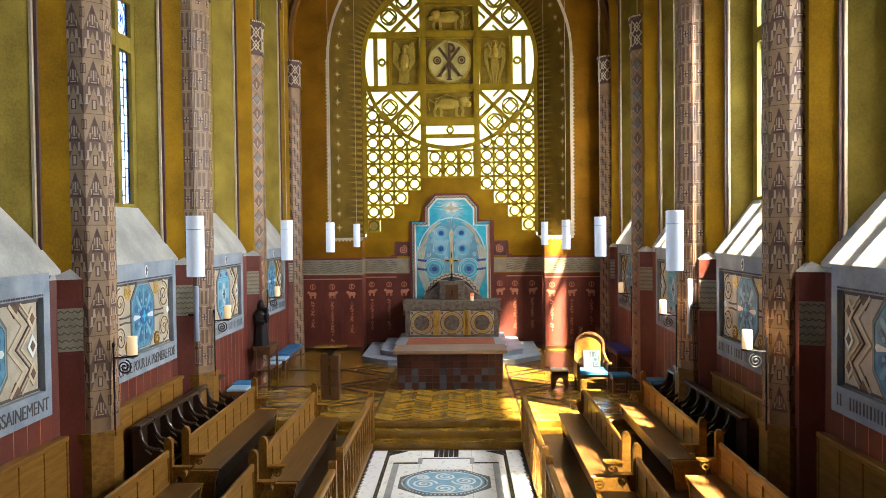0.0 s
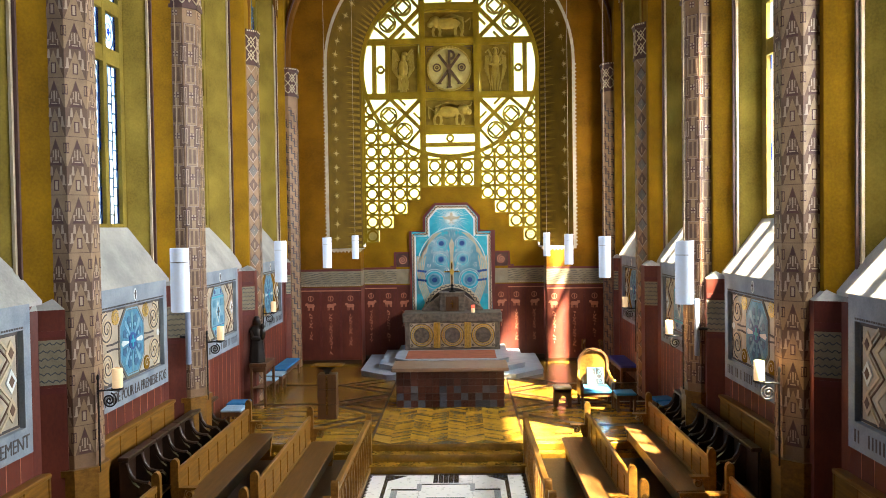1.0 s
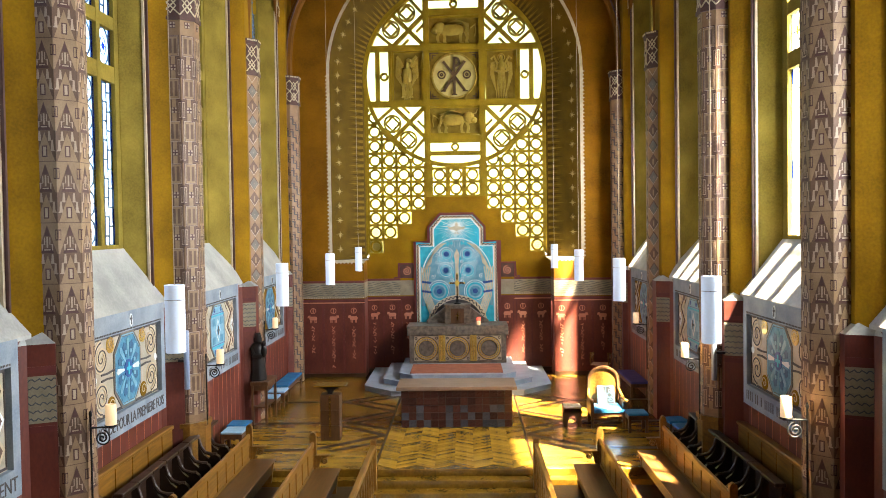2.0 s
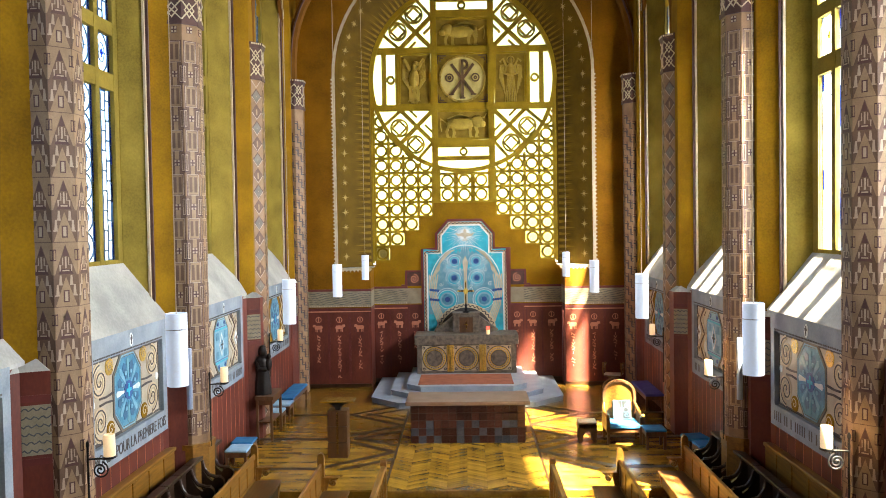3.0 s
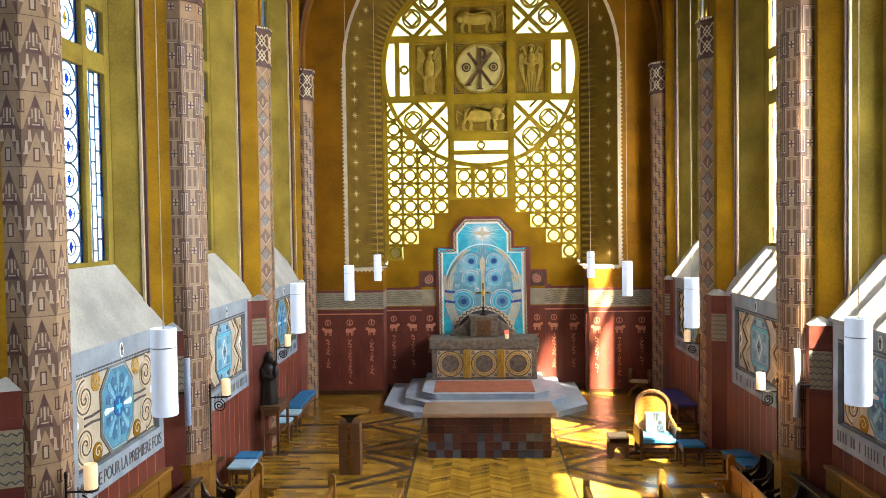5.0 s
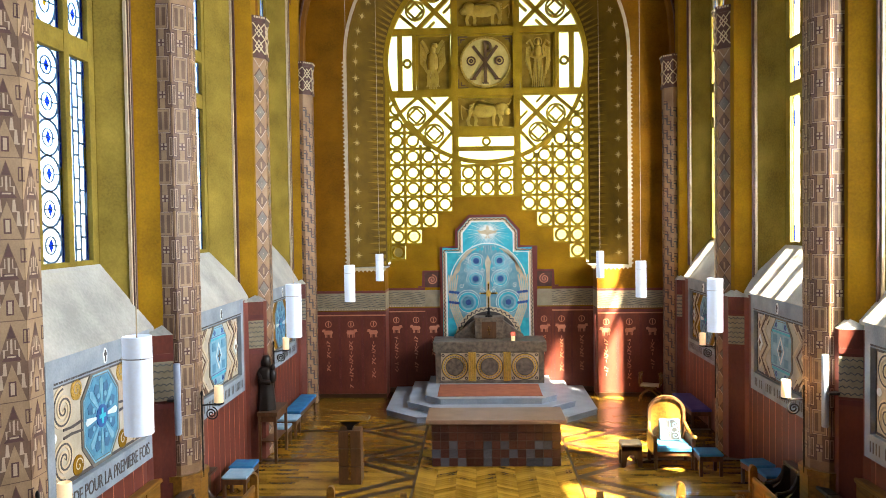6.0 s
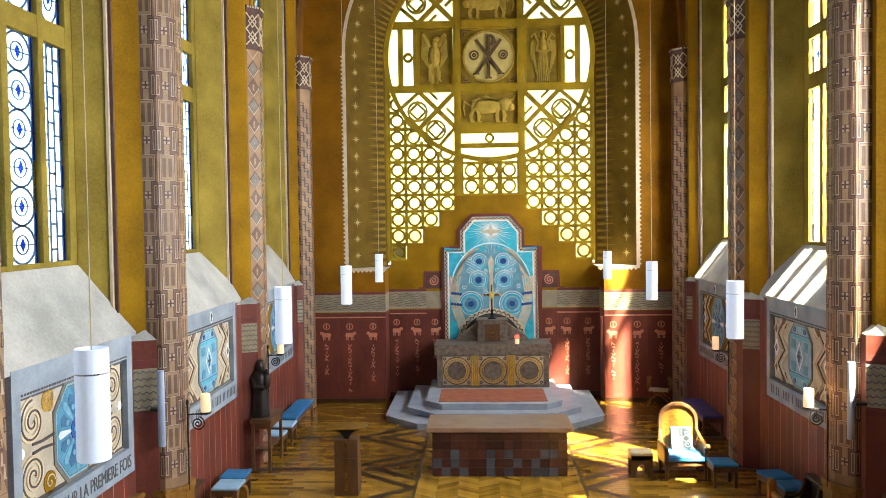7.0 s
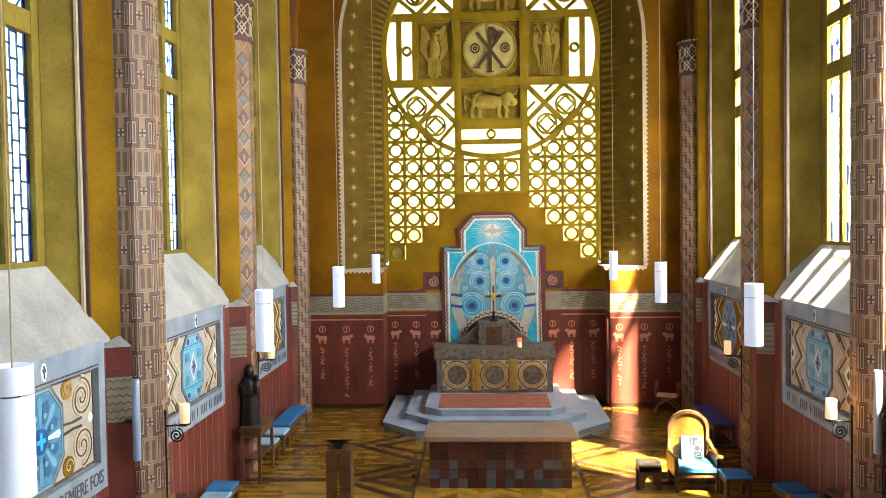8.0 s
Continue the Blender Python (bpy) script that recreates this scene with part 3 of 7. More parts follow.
def column(s, yc, style, corner=False):
    a = 0.34
    x0 = 5.24 if yc > 19 else 5.03
    col = thing("column", s * x0, yc, 0, 0 if s < 0 else 180, label={0: "octagonal column with stepped plum and cream mosaic chevrons", 1: "octagonal column with beige mosaic rectangles and small crosses",
                2: "octagonal column with mosaic diamonds in taupe and slate", 3: "corner column with zigzag grey and cream mosaic"}[style], category="column", group="wall columns")
    h = a * math.tan(math.pi / 8)
    prof = [(-0.2, -a), (h, -a), (a, -h), (a, h), (h, a), (-0.2, a)]
    z0 = 1.25 if not corner and yc < 18 else 0.02
    part("shaft", Build().prism(prof, flat_z(0), z0, 8.74), {0: ROSE, 1: ROSE, 2: ROSE, 3: ROSE}[style], col)
    if z0 > 1:
        k = 1.12
        pp = [(u * k if u > 0 else u, v * k) for u, v in prof]
        part("plinth", Build().prism(pp, flat_z(0), NAVE + 0.3, 1.22).prism([(u * 1.06 if u > 0 else u, v * 1.06) for u, v in pp], flat_z(0), 1.16, 1.25), PEW, col, "oak plinth casing")
    # straight capital between two mouldings, with interlaced carving
    cap = Build().prism([(u * 1.03 if u > 0 else u, v * 1.03) for u, v in prof], flat_z(0), 8.74, 9.5)
    for k, v0, v1 in ((1.10, 9.47, 9.54), (1.15, 9.54, 9.60), (1.09, 8.70, 8.77)):
        cap.prism([(u * k if u > 0 else u, v * k) for u, v in prof], flat_z(0), v0, v1)
    part("capital", cap, PLUM, col, "straight capital with interlaced carving")
    # mosaic on the five outer faces
    lines = {"dark": Build(), "mid": Build(), "pale": Build(), "soft": Build(), "slate": Build()}
    faces = [(prof[i], prof[i + 1]) for i in range(5)]
    for fi, (pa, pb) in enumerate(faces):
        ln = math.hypot(pb[0] - pa[0], pb[1] - pa[1])
        flip = fi == 0 or fi == 4
        w = 0.28
        off = ln - w if fi == 0 else 0.0
        pl0 = plane_at(pa, pb)
        pl = (lambda q, o: (lambda u, v, d: q(u + o, v, d)))(pl0, off)
        mosaic(lines, pl, w, z0, 8.70, style, fi)
    names = {0: (PLUM, TAUPE, PALE_ROSE), 1: (PLUM, TAUPE, PALE_ROSE), 2: (PLUM, TAUPE, PALE_ROSE), 3: (CHARCOAL, PLUM, CREAM)}[style]
    for key, mt in zip(("dark", "mid", "pale", "soft", "slate"), (*names, BEIGE_DIM, SLATE)):
        if lines[key].v:
            part("inlay", lines[key], mt, col, kind="stuff")
    cl, dots = Build(), Build()
    ring = [(u * 1.03 if u > 0 else u, v * 1.03) for u, v in prof]
    for pa, pb in zip(ring, ring[1:]):
        pl, ln = plane_at(pa, pb), math.hypot(pb[0] - pa[0], pb[1] - pa[1])
        n = max(1, round(ln / 0.28))
        w = ln / n
        for i in range(n):
            u = i * w
            for v0, v1 in ((8.79, 9.12), (9.12, 9.45)):
                vm = (v0 + v1) / 2
                cl.strip([(u, v0), (u + w / 2, vm), (u + w, v0)], 0.022, pl, -0.002, 0.014)
                cl.strip([(u, v1), (u + w / 2, vm), (u + w, v1)], 0.022, pl, -0.002, 0.0135)
                cl.strip([(u + w * 0.2, vm), (u + w / 2, v0 + 0.04), (u + w * 0.8, vm), (u + w / 2, v1 - 0.04)], 0.018, pl, -0.002, 0.012, closed=True)
            for k in range(5):
                q = u + w * (k + 0.5) / 5
                dots.prism([(q - 0.018, 9.548), (q + 0.018, 9.548), (q + 0.018, 9.588), (q - 0.018, 9.588)], (lambda p: (lambda a, b, d: p(a, b, d + 0.04)))(pl), -0.03, 0.008)
    part("bead_row", dots, CREAM, col, kind="stuff")
    part("carving", cl, CREAM, col, kind="stuff")
    return col


def mosaic(L, pl, w, z0, z1, style, fi):
    """Inlay of one face of a column: raised a few millimetres."""
    e0, e1 = -0.002, 0.004

    def rect(key, u0, u1, v0, v1, lift=0.0):
        if v0 < z0 or v1 > z1:
            return
        L[key].prism([(u0, v0), (u1, v0), (u1, v1), (u0, v1)], pl, e0, e1 + lift)

    def poly(key, pts, lift=0.0):
        if min(v for u, v in pts) < z0 or max(v for u, v in pts) > z1:
            return
        L[key].prism(pts, pl, e0, e1 + lift)

    m = w / 2

    def line(key, pts, t, lift=0.004):
        if min(v for u, v in pts) > z0 and max(v for u, v in pts) < z1:
            L[key].strip(pts, t, pl, e0, e1 + lift)

    if style == 0:
        per = 0.78
        v = z0 - 0.2
        while v < z1:
            # dark band: pale triangle with a framed slot between stepped legs
            rect("mid", 0.0, w, v, v + 0.39)
            poly("soft", [(m - 0.125, v + 0.01), (m + 0.125, v + 0.01), (m, v + 0.37)], 0.002)
            rect("dark", m - 0.034, m + 0.034, v + 0.06, v + 0.205, 0.004)
            rect("pale", m - 0.018, m + 0.018, v + 0.075, v + 0.19, 0.006)
            for sg in (-1, 1):
                line("pale", [(m + sg * 0.128, v + 0.14), (m + sg * 0.098, v + 0.14), (m + sg * 0.098, v + 0.27), (m + sg * 0.062, v + 0.27), (m + sg * 0.062, v + 0.385)], 0.02, 0.003)
            # pale band: dark pointed form with a stepped base and slots at the edges
            rect("soft", 0.0, w, v + 0.39, v + 0.78)
            poly("mid", [(m - 0.125, v + 0.39), (m + 0.125, v + 0.39), (m, v + 0.76)], 0.002)
            poly("dark", [(m - 0.038, v + 0.62), (m + 0.038, v + 0.62), (m, v + 0.745)], 0.004)
            poly("dark", [(m - 0.09, v + 0.40), (m + 0.09, v + 0.40), (m + 0.05, v + 0.46), (m - 0.05, v + 0.46)], 0.004)
            rect("pale", m - 0.009, m + 0.009, v + 0.47, v + 0.61, 0.006)
            rect("pale", m - 0.04, m + 0.04, v + 0.435, v + 0.45, 0.006)
            for sg in (-1, 1):
                line("pale", [(m + sg * 0.034, v + 0.60), (m + sg * 0.034, v + 0.51), (m + sg * 0.066, v + 0.51), (m + sg * 0.066, v + 0.435)], 0.01, 0.005)
                u = m + sg * (m - 0.017)
                rect("dark", u - 0.017, u + 0.017, v + 0.56, v + 0.70, 0.003)
                rect("soft", u - 0.009, u + 0.009, v + 0.575, v + 0.685, 0.005)
            v += per
    elif style == 1:
        per = 0.78
        v = z0 - 0.25
        while v < z1:
            # square field with two tall slots
            rect("dark", 0.022, w - 0.022, v + 0.0, v + 0.40)
            rect("pale", 0.034, w - 0.034, v + 0.012, v + 0.388, 0.002)
            rect("dark", 0.046, w - 0.046, v + 0.024, v + 0.376, 0.003)
            rect("soft", 0.052, w - 0.052, v + 0.030, v + 0.370, 0.004)
            for sg in (-1, 1):
                rect("mid", m + sg * 0.045 - 0.026, m + sg * 0.045 + 0.026, v + 0.065, v + 0.335, 0.006)
            # neck with a small cross between half fields
            rect("mid", 0.0, w, v + 0.40, v + 0.78)
            rect("dark", m - 0.052, m + 0.052, v + 0.40, v + 0.78, 0.001)
            rect("soft", m - 0.040, m + 0.040, v + 0.388, v + 0.792, 0.003)
            for sg in (-1, 1):
                u = m + sg * (m - 0.032)
                rect("dark", u - 0.032, u + 0.032, v + 0.43, v + 0.75, 0.002)
                rect("pale", u - 0.024, u + 0.024, v + 0.445, v + 0.735, 0.004)
                rect("mid", u - 0.014, u + 0.014, v + 0.46, v + 0.72, 0.005)
            c = v + 0.59
            rect("dark", m - 0.05, m + 0.05, c - 0.055, c + 0.055, 0.005)
            for du, dv in ((-0.028, -0.03), (0.028, -0.03), (-0.028, 0.03), (0.028, 0.03)):
                rect("pale", m + du - 0.016, m + du + 0.016, c + dv - 0.018, c + dv + 0.018, 0.007)
            v += per
    elif style == 2:
        per = 0.385
        v, k = z0, fi
        while v < z1:
            c = v + per / 2
            poly("dark", [(m, c - 0.192), (w, c), (m, c + 0.192), (0.0, c)])
            poly("mid", [(m, c - 0.165), (w - 0.018, c + 0.005), (m, c + 0.18), (0.018, c + 0.005)], 0.003)
            line("pale", [(0.012, c + 0.004), (m, c - 0.172), (w - 0.012, c + 0.004)], 0.016)
            if k % 2:
                rect("soft", m - 0.018, m + 0.018, c - 0.07, c + 0.075, 0.006)
            else:
                poly("slate", [(m, c - 0.145), (w - 0.036, c + 0.005), (m, c + 0.155), (0.036, c + 0.005)], 0.005)
                rect("pale", m - 0.008, m + 0.008, c - 0.008, c + 0.012, 0.007)
            v += per
            k += 1
    else:
        per = 0.40
        v = z0 + 0.1 - 0.2 * (fi % 2)
        while v < z1 - 0.6:
            for j, key in enumerate(("dark", "mid")):
                o = (0.0, 0.075, 0.21)[j]
                path = [(0.0, v + o + 0.34), (w * 0.33, v + o + 0.34), (w * 0.33, v + o + 0.17), (w * 0.72, v + o + 0.17), (w * 0.72, v + o), (w, v + o)]
                if v + o > z0 + 0.02 and v + o + 0.4 < z1:
                    L[key].strip(path, (0.036, 0.018, 0.05)[j], pl, e0, e1 + 0.0005 * j)
            v += per


for s in (-1, 1):
    for yc, style in zip(COLS, (1, 0, 1, 2)):
        column(s, yc + (0.12 if s > 0 else 0.0) + (0.12 if yc > 19 else 0.0), style)
    column(s, CORNER + (0.12 if s > 0 else 0.0), 3, True)


# ---------------------------------------------------------------- windows
def side_window(s, yb, k):
    win = tagged(new("window_%d" % (k + 1 + (4 if s > 0 else 0))), "tall leaded window of three lights with stone mullions and transoms", "window", group="side windows", kind="structure")
    fx = facing_x(s, 5.84)
    y0, y1, z0 = yb - HALF, yb + HALF, 4.53
    fr = Build()
    far = 0.94 if s > 0 and k < 3 else 1.0
    lights = [(yb - 1.0, yb - 0.46), (yb - 0.33, yb + 0.33), (yb + 0.46, yb + far)]
    for u0, u1 in ((y0, yb - 1.0), (yb - 0.46, yb - 0.33), (yb + 0.33, yb + 0.46), (yb + far, y1)):
        fr.prism([(u0, z0), (u1, z0), (u1, 12.6), (u0, 12.6)], fx, -0.08, 0.03)
    rows = [(4.6, 7.42), (7.70, 8.34), (8.56, 12.5)]
    for v0, v1 in ((4.53, 4.6), (7.42, 7.70), (8.34, 8.56), (12.5, 12.7)):
        fr.prism([(y0, v0), (y1, v0), (y1, v1), (y0, v1)], fx, -0.08, 0.025)
    part("tracery", fr, OLIVE, win)
    lead, blue, yellow = Build(), Build(), Build()
    rnd = random.Random(k * 7 + (s > 0))
    # glare on the sunny side put into the shape: thinner leads in the east
    th = 1.7 if s < 0 else 0.8
    for li, (a, c) in enumerate(lights):
        for ri, (v0, v1) in enumerate(rows):
            pane = Build().prism([(a, v0), (c, v0), (c, v1), (a, v1)], fx, -0.052, -0.048)
            ob = part("pane", pane, GLASS, win)
            ob.visible_shadow = False
            bw = 0.055
            for u0, u1 in ((a, a + bw), (c - bw, c)):
                v = v0
                while v < v1 - 0.02:
                    vv = min(v1, v + 0.32)
                    if rnd.random() < (0.85 if s < 0 else 0.3):
                        (blue if rnd.random() < 0.8 else yellow).prism([(u0, v), (u1, v), (u1, vv), (u0, vv)], fx, -0.046, -0.042)
                    lead.prism([(u0, vv - 0.007), (u1, vv - 0.007), (u1, vv + 0.007), (u0, vv + 0.007)], fx, -0.056, -0.042)
                    v = vv
            for u in (a + 0.006, a + bw, c - bw, c - 0.006):
                lead.prism([(u - 0.006 * th, v0), (u + 0.006 * th, v0), (u + 0.006 * th, v1), (u - 0.006 * th, v1)], fx, -0.056, -0.042)
            m = (a + c) / 2
            if li == 1 or ri == 1:
                # ovals on the middle light, tied with small diamonds
                cnt = max(1, round((v1 - v0) / 0.47))
                hh = (v1 - v0) / cnt
                for i in range(cnt):
                    cv = v0 + hh * (i + 0.5)
                    ov = arc(m, cv, (c - a) / 2 - bw, 0, 360, 18, hh / 2)[:-1]
                    lead.strip(ov, 0.016 * th, fx, -0.056, -0.042, closed=True)
                    lead.strip(arc(m, cv, (c - a) / 5, 0, 360, 12, hh / 4)[:-1], 0.014, fx, -0.056, -0.042, closed=True)
                    lead.strip([(a + bw, cv), (c - bw, cv)], 0.014, fx, -0.056, -0.042)
                    if s < 0 or i % 3 == 1 or ri == 1:
                        g = blue if rnd.random() < 0.6 else yellow
                        g.prism([(m - 0.06, cv), (m, cv - 0.09), (m + 0.06, cv), (m, cv + 0.09)], fx, -0.046, -0.042)
            else:
                for t in (0.36, 0.64):
                    u = a + (c - a) * t
                    lead.prism([(u - 0.008 * th, v0), (u + 0.008 * th, v0), (u + 0.008 * th, v1), (u - 0.008 * th, v1)], fx, -0.056, -0.042)
                v, j = v0, 0
                while v < v1:
                    for q, (f0, f1) in enumerate(((0.1, 0.36), (0.36, 0.64), (0.64, 0.9))):
                        vv = v + (0.16 if q % 2 else 0.0)
                        if vv < v1:
                            lead.prism([(a + (c - a) * f0, vv - 0.009 * th), (a + (c - a) * f1, vv - 0.009 * th), (a + (c - a) * f1, vv + 0.009 * th), (a + (c - a) * f0, vv + 0.009 * th)], fx, -0.056, -0.042)
                    v += 0.33
    part("leading", lead, LEAD, win)
    for nm, bb, mt in (("blue_glass", blue, GLASS_BLUE), ("yellow_glass", yellow, GLASS_YELLOW)):
        if bb.v:
            part(nm, bb, mt, win).visible_shadow = False
    return win


for s in (-1, 1):
    for yb, k in BAYS:
        side_window(s, yb + (0.25 if k == 3 else 0.0), k)
        sky_lamp("skylight", s * 6.5, yb, 6.5, 2.2, 4.0, (-s, 0.45, 0), 54 if s > 0 else 2.0, (0.96, 0.96, 0.95) if s > 0 else (0.80, 0.90, 1.0))
sky_lamp("skylight", 0, 27.9, 8.6, 6.0, 8.0, (0, -1, 0), 6, (1.0, 0.90, 0.52))

# great claustra window of the apse
gw = tagged(new("window_9"), "great pierced stone window with a wheel cross, rings and carved reliefs", "window", kind="structure")
fy = facing_y(27.1)


def inside(u, v, r=CR):
    return math.hypot(u, v - CZ) < r


rows_z = [4.2 + CELL * i for i in range(18)]


def bar(bb, p, q, w, d0=0.0, d1=0.14, clip=None):
    """A straight bar; clip(u, v): the part that stays."""
    if clip is None:
        bb.strip([p, q], w, fy, d0, d1)
        return
    n = 24
    run = []
    for i in range(n + 1):
        t = i / n
        pt = (p[0] + (q[0] - p[0]) * t, p[1] + (q[1] - p[1]) * t)
        if clip(*pt):
            run.append(pt)
        else:
            if len(run) > 1:
                bb.strip([run[0], run[-1]], w, fy, d0, d1)
            run = []
    if len(run) > 1:
        bb.strip([run[0], run[-1]], w, fy, d0, d1)


def outside(u, v):
    return not inside(u, v, CR + 0.02)


for s in (-1, 1):
    for i in range(4):
        cx = s * (2.69 - CELL * i)
        for r, cz in enumerate(rows_z):
            if r < i or cz > 12.5:
                continue
            if cz > CZ - 0.4 or (inside(cx, cz, CR + 0.10) and inside(cx, cz - 0.2, CR + 0.02)):
                continue
            cell = Build().ring(cx, cz, 0.142, 0.205, fy, 0.01, 0.13, n=20, keep=outside)
            if cell.v:
                part("claustra_ring", cell, CLAUSTRA, gw)
for s in (-1, 1):
    for i in range(5):
        u = s * (2.93 - CELL * i)
        vb = Build()
        bar(vb, (u, steps[min(i, 3)]), (u, CZ - 0.3), 0.085, 0.0, 0.14, outside)
        part("claustra_post", vb, CLAUSTRA, gw)
    for r in range(12):
        v = 3.96 + CELL * r
        n = min(r + 1, 4)
        if v > CZ - 0.5 or not (outside(s * 2.93, v) or outside(s * (2.93 - CELL * n), v)):
            continue
        hb_ = Build()
        bar(hb_, (s * 2.93, v), (s * (2.93 - CELL * n), v), 0.085, 0.004, 0.137, outside)
        if hb_.v:
            part("claustra_bar", hb_, CLAUSTRA, gw)
for cx in (-0.54, 0.01, 0.56):
    for cz in (6.10, 6.56):
        part("claustra_ring", Build().ring(cx, cz, 0.142, 0.205, fy, 0.01, 0.13, n=20, keep=outside), CLAUSTRA, gw)
for u, w in ((-0.86, 0.19), (-0.265, 0.15), (0.285, 0.15), (0.88, 0.19)):
    g = Build()
    bar(g, (u, 5.83), (u, 7.1), w, 0.0, 0.14, outside)
    part("claustra_post", g, CLAUSTRA, gw)
for v in (5.86, 6.33, 6.78):
    g = Build()
    bar(g, (-0.95, v), (0.97, v), 0.075, 0.004, 0.137, outside)
    if g.v:
        part("claustra_bar", g, CLAUSTRA, gw)
# blind cell at the foot of the window; pale colour stands for light through it
for cx, cz in ((-2.69, 4.20),):
    part("blind_cell", Build().prism([(cx - 0.2, cz - 0.2), (cx + 0.2, cz - 0.2), (cx + 0.2, cz + 0.2), (cx - 0.2, cz + 0.2)], fy, -0.02, 0.02), RELIEF_PALE, gw, "pale closed cell, light through a translucent cell put into its colour")
# frame, wheel and cross
wheel = Build().ring(0, CZ, CR - 0.06, CR + 0.07, fy, 0.0, 0.2, n=72)
wheel.ring(0, CZ, CR + 0.04, 3.12, fy, -0.02, 0.15, -12, 192, n=56)
part("wheel_rim", wheel, CLAUSTRA, gw)
fr = Build()
for s in (-1, 1):
    bar(fr, (s * 3.0, 3.9), (s * 3.0, 11.0), 0.09, 0, 0.17)
    bar(fr, (s * 0.925, 5.83), (s * 0.925, CZ + 2.75), 0.20, 0, 0.16)
    bar(fr, (s * 0.925, 5.83), (s * 0.925, CZ + 2.75), 0.07, 0.1, 0.175)
for v in (CZ - 0.91, CZ + 0.93):
    bar(fr, (-2.8, v), (2.8, v), 0.20, 0.003, 0.163)
for v in (7.75, 11.95):
    bar(fr, (-1.0, v), (1.0, v), 0.235, 0.003, 0.157)
for v in (7.28, 12.42):
    bar(fr, (-1.0, v), (1.0, v), 0.136, 0.003, 0.15)
for s in (-1, 1):
    bar(fr, (s * 2.13, CZ - 0.9), (s * 2.13, CZ + 0.9), 0.11, 0, 0.158)
    bar(fr, (s * 2.553, CZ - 0.9), (s * 2.553, CZ + 0.9), 0.15, 0, 0.15)
    fr.ring(s * 2.335, CZ, 0.075, 0.14, fy, 0, 0.15, n=20)
fr.ring(0, 7.49, 0.075, 0.14, fy, 0, 0.15, n=20)
fr.ring(0, 12.21, 0.075, 0.14, fy, 0, 0.15, n=20)
part("cross_frame", fr, CLAUSTRA, gw)
inner_r = lambda u, v: inside(u, v, CR - 0.02)
for sx in (-1, 1):
    for sz in (-1, 1):
        q = Build()
        quad = lambda u, v: inner_r(u, v) and abs(u) > 0.98 and abs(v - CZ) > 0.95
        U = lambda a, c: (sx * a, CZ + sz * c)
        # lattice of bars along both diagonals with rings between them
        bar(q, U(0.95, 0.97), U(2.2, 2.22), 0.13, 0.0, 0.15, quad)
        bar(q, U(2.1, 0.92), U(0.95, 2.07), 0.13, 0.002, 0.146, quad)
        bar(q, U(1.80, 0.92), U(1.50, 1.22), 0.07, 0.004, 0.14, quad)
        bar(q, U(0.95, 1.76), U(1.24, 1.47), 0.07, 0.004, 0.139, quad)
        bar(q, U(2.0, 0.97), U(2.75, 1.62), 0.09, 0.005, 0.142, quad)
        bar(q, U(0.98, 2.02), U(1.60, 2.72), 0.09, 0.005, 0.142, quad)
        bar(q, U(1.72, 2.35), U(2.36, 1.72), 0.09, 0.007, 0.141, quad)
        for cu, cv in ((1.555, 2.10), (2.08, 1.56)):
            cu, cv = sx * cu, CZ + sz * cv
            q.ring(cu, cv, 0.245, 0.30, fy, 0.003, 0.153, n=24)
            q.strip([(cu - 0.235, cv), (cu, cv - 0.235), (cu + 0.235, cv), (cu, cv + 0.235)], 0.06, fy, 0.004, 0.133, closed=True)
        part("lattice", q, CLAUSTRA, gw)
pn = Build().prism([(u, v) for u, v in arc(0, CZ, CR, 0, 360, 64)[:-1]], fy, -0.03, -0.026)
for s in (-1, 1):
    for i in range(4):
        cx = s * (2.69 - CELL * i)
        zb = steps[i]
        low = lambda u: CZ - math.sqrt(max(0.0, CR * CR - u * u))
        pn.prism([(cx - 0.239, zb), (cx + 0.239, zb), (cx + 0.239, low(cx + 0.239)), (cx - 0.239, low(cx - 0.239))], fy, -0.04, -0.036)
pn.prism([(-1.0, 5.83), (1.0, 5.83), (1.0, 7.1), (0.6, 6.97), (0.0, 6.9), (-0.6, 6.97), (-1.0, 7.1)], fy, -0.04, -0.036)
ob = part("pane", pn, GLASS_WARM, gw)
ob.visible_shadow = False


# carved reliefs in the wheel
def relief(name, u0, u1, v0, v1, label):
    pnl = Build().prism([(u0, v0), (u1, v0), (u1, v1), (u0, v1)], fy, -0.02, 0.05)
    f = part(name, pnl, RELIEF_GROUND, gw, label)
    e = Build()
    e.strip([(u0 + 0.02, v0 + 0.02), (u1 - 0.02, v0 + 0.02), (u1 - 0.02, v1 - 0.02), (u0 + 0.02, v1 - 0.02)], 0.05, fy, 0.04, 0.11, closed=True)
    part("moulding", e, CLAUSTRA, f)
    return f


def lump(bb, u, v, ru, rv, d=0.09):
    bb.blob((u, 27.05, v), (ru, d * 1.3, rv), 12, 8)


rl = relief("chi_rho_relief", -0.86, 0.86, CZ - 0.82, CZ + 0.82, "carved monogram in a beaded roundel")
g = Build().ring(0, CZ, 0.70, 0.76, fy, 0.05, 0.085, n=48)
for k in range(44):
    a = 2 * math.pi * k / 44
    lump(g, 0.73 * math.cos(a), CZ + 0.73 * math.sin(a), 0.028, 0.028, 0.06)
part("roundel", g, RELIEF, rl)
g = Build()
bar(g, (-0.36, CZ - 0.5), (0.36, CZ + 0.48), 0.085, 0.05, 0.11)
bar(g, (0.36, CZ - 0.5), (-0.36, CZ + 0.48), 0.085, 0.05, 0.108)
